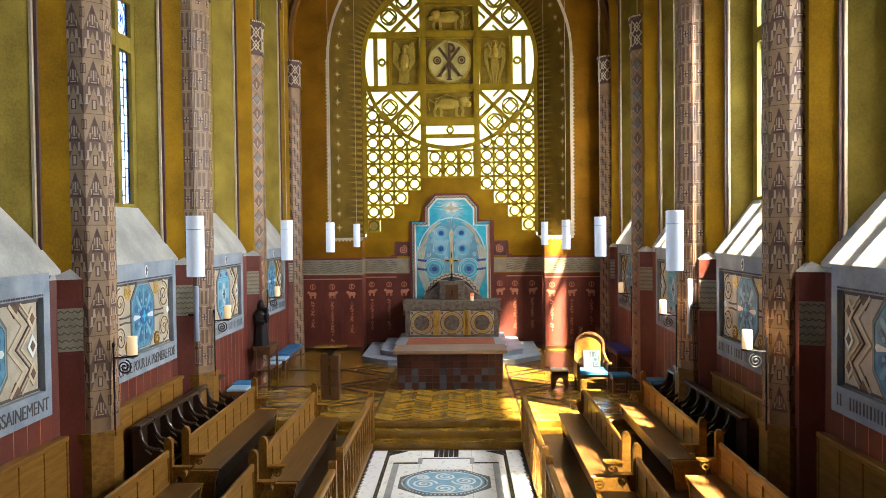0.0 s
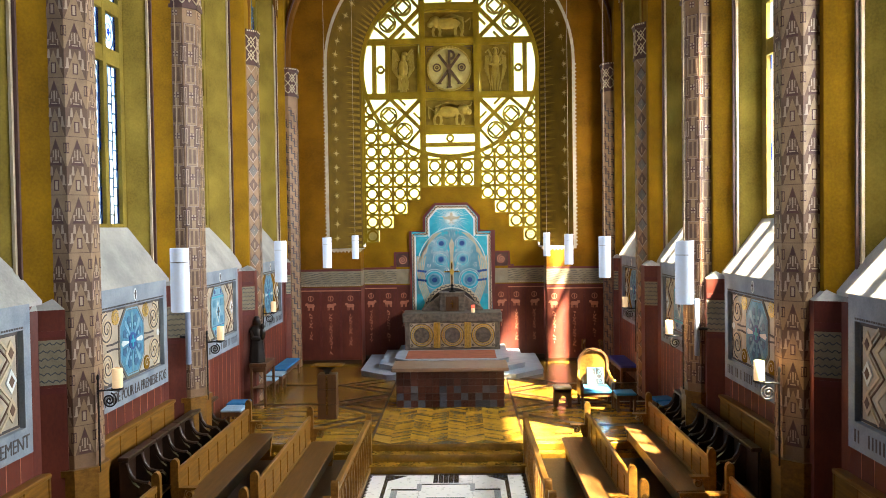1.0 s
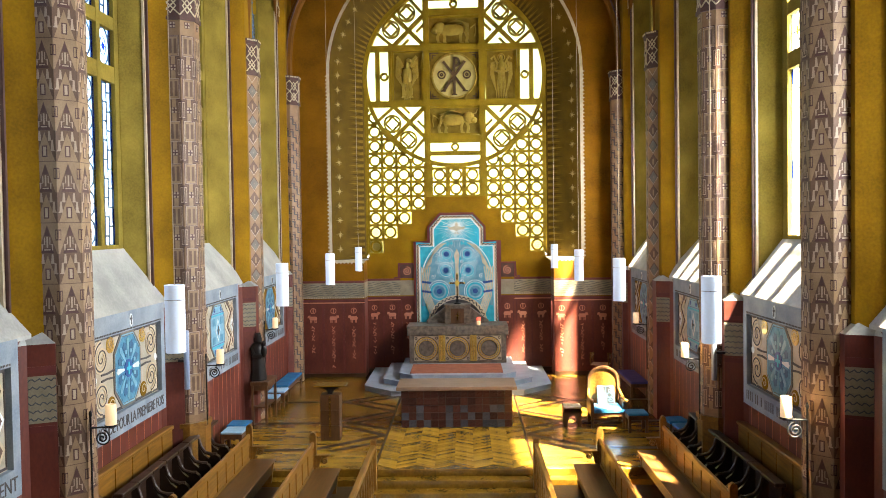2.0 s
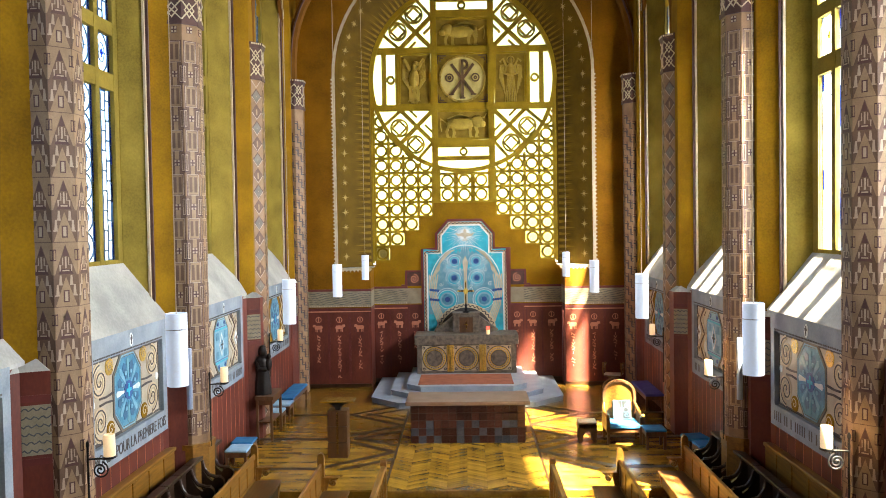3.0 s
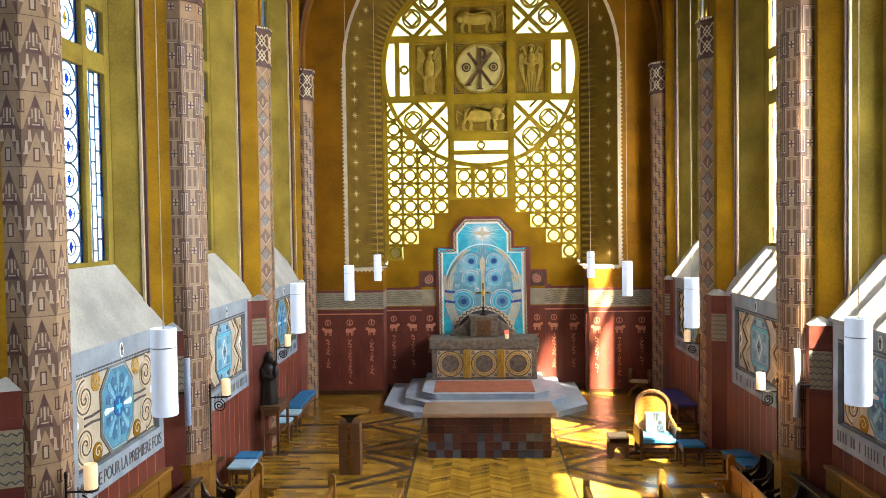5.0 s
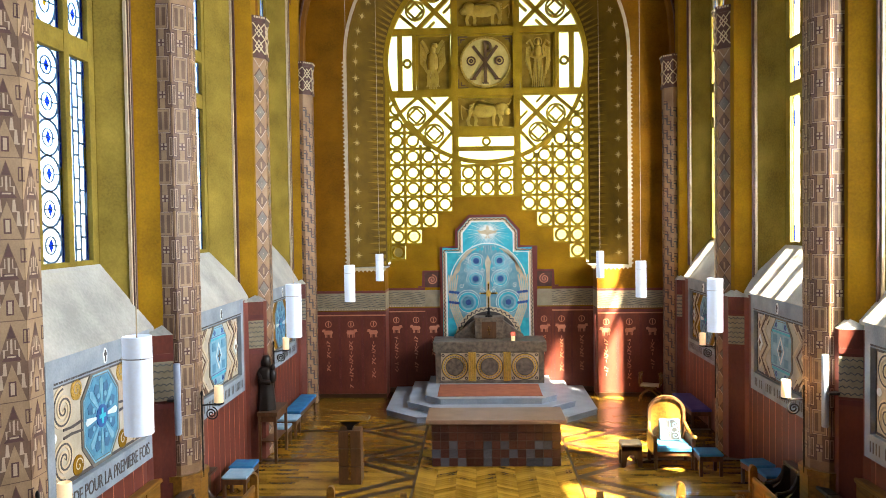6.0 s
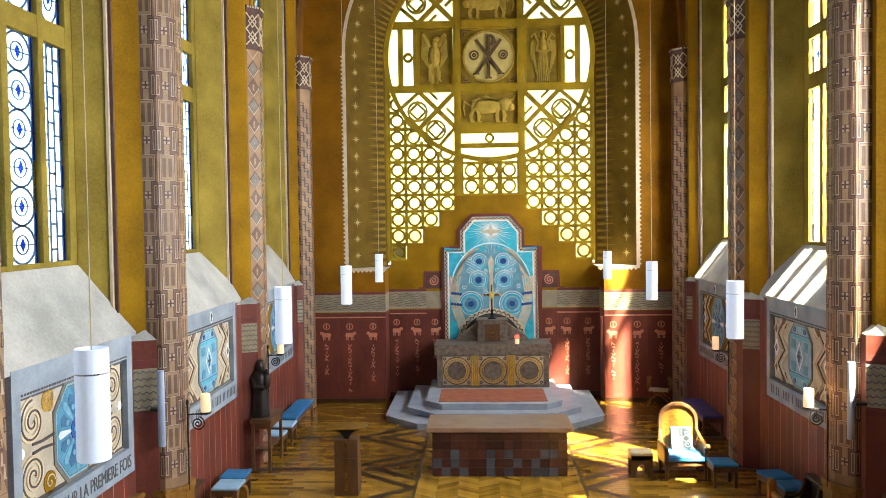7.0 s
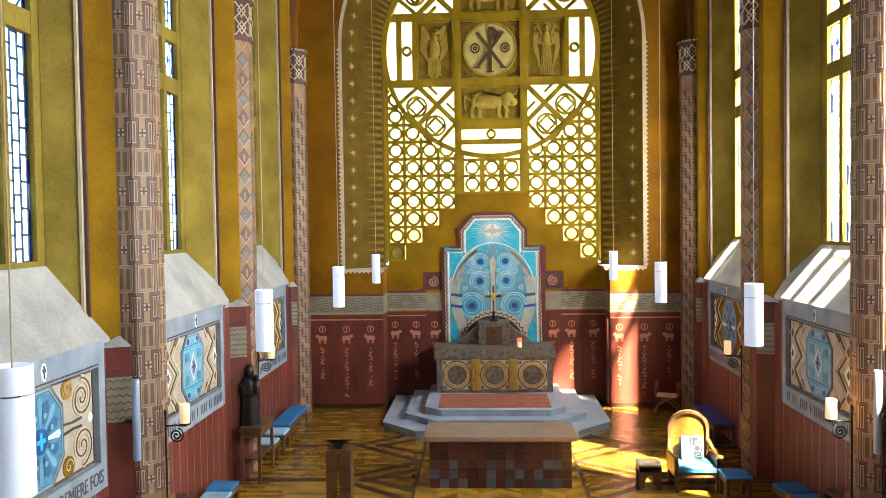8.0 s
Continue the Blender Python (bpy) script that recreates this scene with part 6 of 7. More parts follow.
# framed mosaic panels under the side windows
def wall_panel(s, yb, k):
    pan = thing("mosaic_panel", 0, 0, 0, label={0: "wall mosaic of beige lozenges round a blue octagon, grey stone frame", 1: "wall mosaic of cream spirals round a blue octagon, grey stone frame",
                2: "wall mosaic of beige lozenges round a blue cross, grey stone frame", 3: "ochre wall mosaic with a blue figure, grey stone frame"}[k], category="mosaic", group="wall mosaics")
    W, H0, H1 = 1.28, 1.97, 3.22
    fx = facing_x(s, 5.3)
    fr = Build()
    o = 1.44
    for u0, u1, v0, v1 in ((yb - o, yb + o, 1.62, H0), (yb - o, yb + o, H1, 3.54), (yb - o, yb - W, H0, H1), (yb + W, yb + o, H0, H1)):
        fr.prism([(u0, v0), (u1, v0), (u1, v1), (u0, v1)], fx, -0.05, 0.085)
    part("frame", fr, FRAME_STONE, pan)
    part("ground", Build().prism([(yb - W, H0), (yb + W, H0), (yb + W, H1), (yb - W, H1)], fx, -0.02, 0.006), PANEL_GROUND if k != 3 else OCHRE, pan)
    fx2 = facing_x(s, 5.294)
    dt = Build()
    for i in range(46):
        u = yb - W + 2 * W * (i + 0.5) / 46
        dt.prism([(u - 0.018, H1 + 0.02), (u + 0.018, H1 + 0.02), (u + 0.018, H1 + 0.045), (u - 0.018, H1 + 0.045)], fx, 0.08, 0.09)
    part("dotted_line", dt, CHARCOAL, pan, kind="stuff")
    rim = Build().strip([(yb - W + 0.03, H0 + 0.03), (yb + W - 0.03, H0 + 0.03), (yb + W - 0.03, H1 - 0.03), (yb - W + 0.03, H1 - 0.03)], 0.03, fx2, 0, 0.012, closed=True)
    part("border_line", rim, CHARCOAL, pan)
    cv = (H0 + H1) / 2
    hw, hh = 0.52, 0.62
    octa = [(-hw, -hh * 0.5), (-hw * 0.45, -hh), (hw * 0.45, -hh), (hw, -hh * 0.5), (hw, hh * 0.5), (hw * 0.45, hh), (-hw * 0.45, hh), (-hw, hh * 0.5)]
    O = lambda q: [(yb + u * q, cv + v * q) for u, v in octa]
    part("octagon_rim", Build().prism(O(1.0), fx2, 0, 0.014), SLATE, pan)
    part("octagon_line", Build().strip(O(0.9), 0.02, fx2, 0.01, 0.022, closed=True), BLUE_PALE, pan)
    part("octagon", Build().prism(O(0.86), fx2, 0, 0.018), BLUE if k != 2 else BLUE_PALE, pan, "blue mosaic octagon")

    def bit(name, poly, mat, lift=0.024):
        part(name, Build().prism([(yb + u, cv + v) for u, v in poly], fx2, 0.01, lift), mat, pan)

    if k in (0, 1, 3):
        for i in range(8):
            a = 2 * math.pi * i / 8 + math.pi / 8 * 0
            ca, sa = math.cos(a), math.sin(a)
            R = lambda r, t: (r * ca * 0.85 - t * sa, r * sa + t * ca)
            bit("spoke", [R(0.16, -0.015), R(0.47, -0.05), R(0.52, 0.0), R(0.47, 0.05), R(0.16, 0.015)], BLUE_PALE if i % 2 else WHITE_MOSAIC if i % 4 == 0 else AQUA_GREY)
            R2 = lambda r, t: (r * math.cos(a + 0.39) * 0.85 - t * math.sin(a + 0.39), r * math.sin(a + 0.39) + t * math.cos(a + 0.39))
            bit("wedge", [R2(0.2, -0.02), R2(0.42, -0.075), R2(0.48, 0), R2(0.42, 0.075), R2(0.2, 0.02)], TILE_SEA, 0.022)
            c = R2(0.30, 0)
            part("roundel", Build().ring(yb + c[0], cv + c[1], 0, 0.035, fx2, 0.01, 0.03, n=12), BLUE_PALE, pan)
        part("hub", Build().ring(yb, cv, 0, 0.15, fx2, 0.01, 0.028, n=20), BLUE_DEEP, pan)
        bit("cross", [(-0.025, -0.1), (0.025, -0.1), (0.025, -0.025), (0.09, -0.025), (0.09, 0.025), (0.025, 0.025), (0.025, 0.1), (-0.025, 0.1), (-0.025, 0.025), (-0.09, 0.025), (-0.09, -0.025), (-0.025, -0.025)], TURQUOISE, 0.034)
    else:
        for v in (-0.36, 0.34):
            bit("bar", [(-0.43, v - 0.02), (0.43, v - 0.02), (0.43, v + 0.02), (-0.43, v + 0.02)], TURQUOISE)
            bit("bar", [(-0.43, v + 0.035), (0.43, v + 0.035), (0.43, v + 0.05), (-0.43, v + 0.05)], BLUE_DEEP)
        for su in (-1, 1):
            for sv in (-1, 1):
                part("roundel", Build().ring(yb + su * 0.22, cv + sv * 0.46, 0.02, 0.05, fx2, 0.01, 0.026, n=12), BLUE_DEEP, pan)
                bit("block", [(su * 0.18, sv * 0.12), (su * 0.36, sv * 0.12), (su * 0.36, sv * 0.28), (su * 0.18, sv * 0.28)], BLUE, 0.023)
        bit("lozenge", [(0, -0.26), (0.17, 0), (0, 0.26), (-0.17, 0)], WHITE_MOSAIC)
        bit("lozenge", [(0, -0.19), (0.12, 0), (0, 0.19), (-0.12, 0)], BLUE_PALE, 0.028)
        bit("cross", [(-0.02, -0.1), (0.02, -0.1), (0.02, -0.02), (0.07, -0.02), (0.07, 0.02), (0.02, 0.02), (0.02, 0.1), (-0.02, 0.1), (-0.02, 0.02), (-0.07, 0.02), (-0.07, -0.02), (-0.02, -0.02)], CHARCOAL, 0.034)
    if k == 1:
        for su in (-1, 1):
            for sv in (-1, 1):
                cu, cw = yb + su * 0.95, cv + sv * 0.30
                sp = spiral(cu, cw, 0.25, 1.8, 90 * sv, 40, -su * sv)
                part("spiral", Build().strip(sp, 0.085, fx2, 0, 0.014), CREAM, pan)
                part("spiral_line", Build().strip(sp, 0.022, fx2, 0.01, 0.020), CHARCOAL, pan)
                part("sweep", Build().strip([(yb + su * 0.50, cv + sv * 0.06), (yb + su * 0.75, cv + sv * 0.04), (yb + su * 0.95, cv + sv * 0.05)], 0.03, fx2, 0, 0.015), CHARCOAL, pan)
                part("bud", Build().ring(yb + su * 0.62, cv + sv * 0.47, 0, 0.13, fx2, 0, 0.012, n=18), GOLD if sv > 0 else OCHRE, pan)
                part("bud_line", Build().strip(spiral(yb + su * 0.62, cv + sv * 0.47, 0.1, 1.2, 0, 20), 0.014, fx2, 0.008, 0.017), CREAM, pan)
            part("bud", Build().ring(yb + su * 1.17, cv, 0, 0.06, fx2, 0, 0.012, n=14), WHITE_MOSAIC, pan)
    else:
        for su in (-1, 1):
            for r in range(5):
                for j, (off, w, mt) in enumerate(((0.0, 0.05, CREAM), (0.075, 0.018, TAUPE), (0.13, 0.03, CREAM))):
                    zz = [(yb + su * (0.57 + 0.32 * (i % 2) + off * 2.0), cv - 0.58 + 0.29 * i) for i in range(5)]
                    if r == 0 and max(u * su - yb * su for u, v in zz) < W - 0.05:
                        part("zigzag", Build().strip(zz, w, fx2, 0, 0.014 + 0.002 * j), mt, pan)
            for sv in (-1, 0, 1):
                c = (yb + su * 1.10, cv + sv * 0.36)
                part("lozenge", Build().prism([(c[0] - 0.12, c[1]), (c[0], c[1] - 0.16), (c[0] + 0.12, c[1]), (c[0], c[1] + 0.16)], fx2, 0, 0.017), CREAM if sv else WHITE_MOSAIC, pan)
                part("lozenge", Build().prism([(c[0] - 0.06, c[1]), (c[0], c[1] - 0.08), (c[0] + 0.06, c[1]), (c[0], c[1] + 0.08)], fx2, 0, 0.022), TAUPE, pan)
                c = (yb + su * 0.7, cv + sv * 0.5)
                if sv:
                    part("triangle", Build().prism([(c[0] - 0.14, c[1] + sv * 0.07), (c[0] + 0.14, c[1] + sv * 0.07), (c[0], c[1] - sv * 0.1)], fx2, 0, 0.013), TAUPE, pan)
    # keyhole medallion above the panel and worn lettering below it
    part("medallion", Build().prism(arc(yb, 3.385, 0.06, 0, 360, 18, 0.105)[:-1], fx, 0.08, 0.094), WHITE_MOSAIC, pan)
    part("medallion_sign", Build().prism([(yb - 0.012, 3.31), (yb + 0.012, 3.31), (yb + 0.012, 3.46), (yb - 0.012, 3.46)], fx, 0.09, 0.101).prism([(yb - 0.032, 3.385), (yb + 0.032, 3.385), (yb + 0.032, 3.425), (yb - 0.032, 3.425)], fx, 0.09, 0.1005), CHARCOAL, pan)
    if k == 1 and s < 0:
        lettering("writing", "MONDE POUR LA PREMIERE FOIS", 0.25, CHARCOAL, Matrix.Translation((-5.212, yb + 0.0, 1.71)) @ pose(0, 0, 0, 90, 0, 90), pan, 2.66)
    elif k == 0 and s < 0:
        lettering("writing", "ESSAINEMENT", 0.25, CHARCOAL, Matrix.Translation((-5.212, yb + 0.70, 1.71)) @ pose(0, 0, 0, 90, 0, 90), pan, 1.3)
    else:
        rnd = random.Random(k + 10 * s)
        wr = Build()
        u = -1.3
        while u < 1.3:
            if rnd.random() > 0.12:
                wr.prism([(yb + u, 1.72), (yb + u + 0.032, 1.72), (yb + u + 0.032, 1.88), (yb + u, 1.88)], fx, 0.08, 0.089)
            u += 0.085
        part("writing_bar", wr, CHARCOAL, pan, "row of worn dark letters", kind="stuff")
    return pan


for s in (-1, 1):
    for yb, k in BAYS:
        wall_panel(s, yb, k)

# pale joints of the red dado, and edge mouldings of the window piers
for s, side in ((-1, "west"), (1, "east")):
    fx = facing_x(s, 5.3)
    jt = Build()
    for yb, k in BAYS:
        for i in range(11):
            u = yb - 1.6 + 0.32 * i
            jt.prism([(u - 0.006, -0.1), (u + 0.006, -0.1), (u + 0.006, 1.6), (u - 0.006, 1.6)], fx, 0.0, 0.003)
    solid("dado_trim_" + side, jt, RED_LIGHT, "thin pale joints between the red dado boards", "trim")
    for yc in COLS + [CORNER]:
        for sg in ((-1, 1) if yc != CORNER else (-1,)):
            e = tagged(new("trim_" + side), "pale and dark edge moulding of a window pier", "trim", kind="structure")
            part("pale_edge", Build().box(min(s * 5.47, s * 5.43), max(s * 5.47, s * 5.43), yc + sg * 0.64 - 0.025, yc + sg * 0.64 + 0.025, 3.8, 11.5), CREAM, e)
            part("dark_edge", Build().box(min(s * 5.425, s * 5.38), max(s * 5.425, s * 5.38), yc + sg * 0.605 - 0.02, yc + sg * 0.605 + 0.02, 3.84, 11.5), PLUM, e)
        # shaft above the capital and its thin ribs
        rb = tagged(new("trim_rib"), "brown vault rib rising from a column capital", "rib", kind="structure")
        yk = yc + (0.12 if 19 < yc < 21 else 0.0) + (0.12 if s > 0 else 0.0)
        xk = 5.24 if yc > 19 else 5.03
        pts = [(xk - 0.02, 9.60), (xk - 0.02, 10.2)] + [(xk - 0.02 - 3.2 * (1 - math.cos(radians(a))), 10.2 + 3.6 * math.sin(radians(a))) for a in range(10, 91, 8)]
        for off, r, mt in ((0.0, 0.15, BROWN_PLASTER), (-0.17, 0.03, PLUM), (0.17, 0.03, PLUM)):
            part("rib", Build().tube([(s * x, yk + off, z) for x, z in pts], r, 8), mt, rb, smooth=True)
# patterned wall arches over the windows
for s in (-1, 1):
    fx = facing_x(s, 5.44)
    for near, far in zip(COLS, COLS[1:] + [CORNER]):
        mid, half = (near + far) / 2 + 0.06, (far - near) / 2 - 0.16
        ar = tagged(new("trim_arch"), "painted zigzag arch band over a window", "trim", kind="structure")
        part("band", Build().strip(arc(mid, 9.55, half, 0, 180, 28, 3.4), 0.30, fx, 0.0, 0.10), BROWN_PLASTER, ar)
        zig = [(mid + (half + (0.075 if i % 2 else -0.075)) * math.cos(math.pi * i / 64), 9.55 + (3.4 + (0.075 if i % 2 else -0.075)) * math.sin(math.pi * i / 64)) for i in range(65)]
        part("zigzag", Build().strip(zig, 0.04, fx, 0.1, 0.112), CREAM, ar)

# apse: wave band, borders, pale boards and worn apostle strips
def apse_band(x0, x1, y, name):
    fy0 = facing_y(y)
    t = tagged(new(name), "grey wave frieze between dark borders over the red dado", "trim", kind="structure")
    part("frieze", Build().prism([(x0, 2.56), (x1, 2.56), (x1, 3.06), (x0, 3.06)], fy0, -0.001, 0.008), WAVE, t)
    for v0, v1 in ((3.06, 3.13), (2.46, 2.53)):
        part("border", Build().prism([(x0, v0), (x1, v0), (x1, v1), (x0, v1)], fy0, -0.001, 0.012), RED_DARK, t)
    part("pale_line", Build().prism([(x0, 2.40), (x1, 2.40), (x1, 2.435), (x0, 2.435)], fy0, -0.001, 0.006), RED_LIGHT, t)
    wv, dt = Build(), Build()
    n = int((x1 - x0) / 0.04)
    for r in range(6):
        wv.strip([(x0 + (x1 - x0) * i / n, 2.66 + 0.065 * r + 0.016 * math.sin(i * 0.75 + r * 0.9) + 0.006 * math.sin(i * 0.31 + r)) for i in range(n + 1)], 0.014, fy0, 0.004, 0.013)
    m = int((x1 - x0) / 0.075)
    for i in range(m):
        u = x0 + (x1 - x0) * (i + 0.5) / m
        dt.prism([(u - 0.02, 2.57), (u + 0.02, 2.57), (u, 2.61)], fy0, 0.004, 0.014)
    part("wave_line", wv, WAVE_DARK, t, kind="stuff")
    part("tooth", dt, CREAM, t, kind="stuff")
    part("baseboard", Build().prism([(x0, -0.012), (x1, -0.012), (x1, 0.12), (x0, 0.12)], fy0, -0.001, 0.02), DARK_OAK, t)


apse_band(-5.2, -3.001, 26.05, "trim_frieze_west")
apse_band(3.121, 5.2, 26.05, "trim_frieze_east")
apse_band(-2.99, -1.9, 26.94, "trim_frieze_recess_west")
apse_band(1.9, 3.11, 26.94, "trim_frieze_recess_east")
for s in (-1, 1):
    # returns of the frieze on the sides of the piers
    t = tagged(new("trim_frieze_return"), "grey wave frieze on the pier side", "trim", kind="structure")
    edge = 3.0 if s < 0 else 3.12
    x0, x1 = min(s * edge, s * (edge - 0.008)), max(s * edge, s * (edge - 0.008))
    part("frieze", Build().box(x0, x1, 26.05, 26.93, 2.56, 3.06), WAVE, t)
    part("border", Build().box(x0, x1, 26.05, 26.93, 3.06, 3.13), RED_DARK, t)
    part("border", Build().box(x0, x1, 26.05, 26.93, 2.46, 2.53), RED_DARK, t)


def lamb(bb, u, v, fy0, s=1):
    """A small standing lamb in outline."""
    bb.prism([(u - 0.11, v), (u + 0.10, v), (u + 0.13, v + 0.06), (u + 0.10, v + 0.12), (u - 0.10, v + 0.12), (u - 0.13, v + 0.05)], fy0, 0, 0.006)
    bb.prism([(u + s * 0.10, v + 0.06), (u + s * 0.19, v + 0.08), (u + s * 0.17, v + 0.15), (u + s * 0.09, v + 0.15)], fy0, 0, 0.0065)
    for d in (-0.09, -0.05, 0.05, 0.09):
        bb.prism([(u + d - 0.012, v - 0.09), (u + d + 0.012, v - 0.09), (u + d + 0.012, v + 0.01), (u + d - 0.012, v + 0.01)], fy0, 0, 0.0055)


strips = [(-4.68, 26.05, 5), (-4.02, 26.05, 12), (-3.36, 26.05, 7), (-2.78, 26.94, 7), (-2.18, 26.94, 7), (-1.66, 26.94, 2)]
strips += [(-x, y, n) for x, y, n in strips]
for i, (x, y, n) in enumerate(strips):
    fy0 = facing_y(y)
    t = tagged(new("trim_emblem"), "pale emblem of a roundel, a lamb and worn upright lettering", "trim", kind="structure")
    part("roundel", Build().ring(x, 2.16, 0.075, 0.095, fy0, -0.001, 0.006, n=20), RED_LIGHT, t)
    part("roundel_sign", Build().prism([(x - 0.014, 2.10), (x + 0.014, 2.10), (x + 0.014, 2.22), (x - 0.014, 2.22)], fy0, -0.001, 0.006), RED_LIGHT, t)
    lb = Build()
    lamb(lb, x, 1.86, fy0, 1 if i % 2 else -1)
    part("lamb", lb, RED_LIGHT, t)
    for k in range(n + 4):
        v = 1.58 - 0.098 * k
        if v < 0.3 or k == n:
            continue
        form = (i * 5 + k * 3) % 4
        line = [[(x - 0.05, v), (x - 0.05, v + 0.075), (x + 0.05, v)], [(x - 0.05, v + 0.075), (x, v), (x + 0.05, v + 0.075)], [(x, v), (x, v + 0.075)], [(x + 0.045, v + 0.07), (x - 0.045, v + 0.05), (x + 0.045, v + 0.02)]][form]
        part("writing_bar", Build().strip(line, 0.022, fy0, -0.001, 0.006), RED_LIGHT, t)
    for dx in (-0.31, 0.31):
        part("joint", Build().prism([(x + dx - 0.018, 0.12), (x + dx + 0.018, 0.12), (x + dx + 0.018, 2.39), (x + dx - 0.018, 2.39)], fy0, -0.001, 0.003), RED_DARK, t)

# stepped dark border of the ochre wall beside the altarpiece
for s in (-1, 1):
    fy0 = facing_y(26.94)
    t = tagged(new("trim_scroll"), "dark red block with a spiral beside the altarpiece", "trim", kind="structure")
    sq = [(s * 1.45, 3.14), (s * 1.92, 3.14), (s * 1.92, 3.60), (s * 1.45, 3.60)]
    part("block", Build().prism(sq, fy0, -0.001, 0.010), PLUM, t)
    part("rim", Build().strip([(s * 2.1, 3.16), (s * 1.94, 3.16), (s * 1.94, 3.62), (s * 1.45, 3.62)], 0.05, fy0, 0, 0.016), RED_DARK, t)
    part("spiral", Build().strip(spiral(s * 1.68, 3.37, 0.15, 2.0, 90, 36, s), 0.026, fy0, 0.008, 0.018), RED_LIGHT, t)
    part("frieze", Build().prism([(s * 1.45, 2.56), (s * 1.9, 2.56), (s * 1.9, 3.06), (s * 1.45, 3.06)], fy0, -0.001, 0.008), WAVE, t)
    part("border", Build().prism([(s * 1.45, 2.46), (s * 1.9, 2.46), (s * 1.9, 2.53), (s * 1.45, 2.53)], fy0, -0.001, 0.012), RED_DARK, t)

# painted reveal of the great window: stars, quills and a scalloped edge
ct = tagged(new("trim_star_band"), "brown reveal painted with pale stars and dark quills", "trim", kind="structure")


def on_reveal(p, w):
    """p along the arch in metres from the west foot, w from 0 (outer) to 1 (inner)."""
    leg, half = CZ - 3.8, math.pi
    r = AR + (3.0 - AR) * w
    y = 26.05 + 0.89 * w
    total = half * AR
    if p < leg:
        return Vector((-r, y, 3.8 + p)), Vector((0.665, -0.747, 0))
    if p < leg + total:
        a = math.pi - (p - leg) / AR
        return Vector((r * math.cos(a), y, CZ + r * math.sin(a))), Vector((-0.665 * math.cos(a), -0.747, -0.665 * math.sin(a)))
    return Vector((r, y, CZ - (p - leg - total))), Vector((-0.665, -0.747, 0))


LEG, FULL = CZ - 3.8, 2 * (CZ - 3.8) + math.pi * AR
p = 0.35
while p < FULL - 0.2:
    star = Build()
    c, nrm = on_reveal(p, 0.22)
    e1 = (on_reveal(p, 0.3)[0] - c).normalized()
    e2 = nrm.cross(e1)
    for j in range(4):
        a = math.pi * j / 4
        d, q = e1 * math.cos(a) + e2 * math.sin(a), e1 * -math.sin(a) + e2 * math.cos(a)
        r = 0.14 if j % 2 == 0 else 0.105
        o = nrm * (0.004 + 0.001 * j)
        star.add([c + d * r + o, c + q * 0.018 + o, c - d * r + o, c - q * 0.018 + o], [(0, 1, 2, 3)])
    part("star", star, STAR, ct)
    p += 0.47
qd, ql = Build(), Build()
p = 0.1
k = 0
while p < FULL - 0.1:
    a0, n0 = on_reveal(p - 0.05, 0.94)
    a1, n1 = on_reveal(p + 0.05, 0.94)
    tip, n2 = on_reveal(p, 0.48 + 0.06 * (k % 3))
    (qd if k % 2 else ql).add([a0 + n0 * 0.004, a1 + n1 * 0.004, tip + n2 * 0.004], [(0, 1, 2)])
    p += 0.1
    k += 1
part("quill", qd, QUILL_DARK, ct, kind="stuff")
part("quill", ql, QUILL, ct, kind="stuff")
sc = Build()
for (u, v), (u2, v2) in zip([(-4.06, 3.74)] + arc(0, CZ, 4.06, 180, 0, 40), arc(0, CZ, 4.06, 180, 0, 40) + [(4.06, 3.74)]):
    sc.strip([(u, v), (u2, v2)], 0.09, facing_y(26.05), -0.001, 0.012)
for s in (-1, 1):
    sc.strip([(s * 4.1, 3.76), (s * 2.96, 3.76)], 0.08, facing_y(26.05), -0.001, 0.013)
    for i in range(50):
        v = 3.8 + 0.12 * i
        if v < CZ:
            sc.prism([(s * 4.09, v), (s * 4.16, v + 0.05), (s * 4.09, v + 0.1)], facing_y(26.05), -0.001, 0.011)
    for i in range(9):
        u = 2.98 + 0.12 * i
        sc.prism([(s * u, 3.73), (s * (u + 0.05), 3.67), (s * (u + 0.1), 3.73)], facing_y(26.05), -0.001, 0.011)
part("scalloped_edge", sc, CREAM, ct)


# ---------------------------------------------------------------- floors, piece by piece
# marble aisle between the rails
ais = tagged(new("floor_aisle"), "white marble aisle with black and grey inlay and a blue octagon", "floor", kind="structure")
ais.location.y = -0.33
fz = flat_z(NAVE)
slab = Build().box(-0.502, 0.502, -0.61, 0.61, 0.0, 0.008, 0.002).mesh("slab", MARBLE)
for i in range(3):
    for j in range(8):
        placed("slab", slab, ais, pose(-1.008 + 1.008 * i, 6.6 + 1.224 * j, NAVE))


def inlay(name, poly, mat, lift=0.0115):
    part(name, Build().prism(poly, fz, 0.004, lift), mat, ais)


def rect(u0, u1, v0, v1):
    return [(u0, v0), (u1, v0), (u1, v1), (u0, v1)]


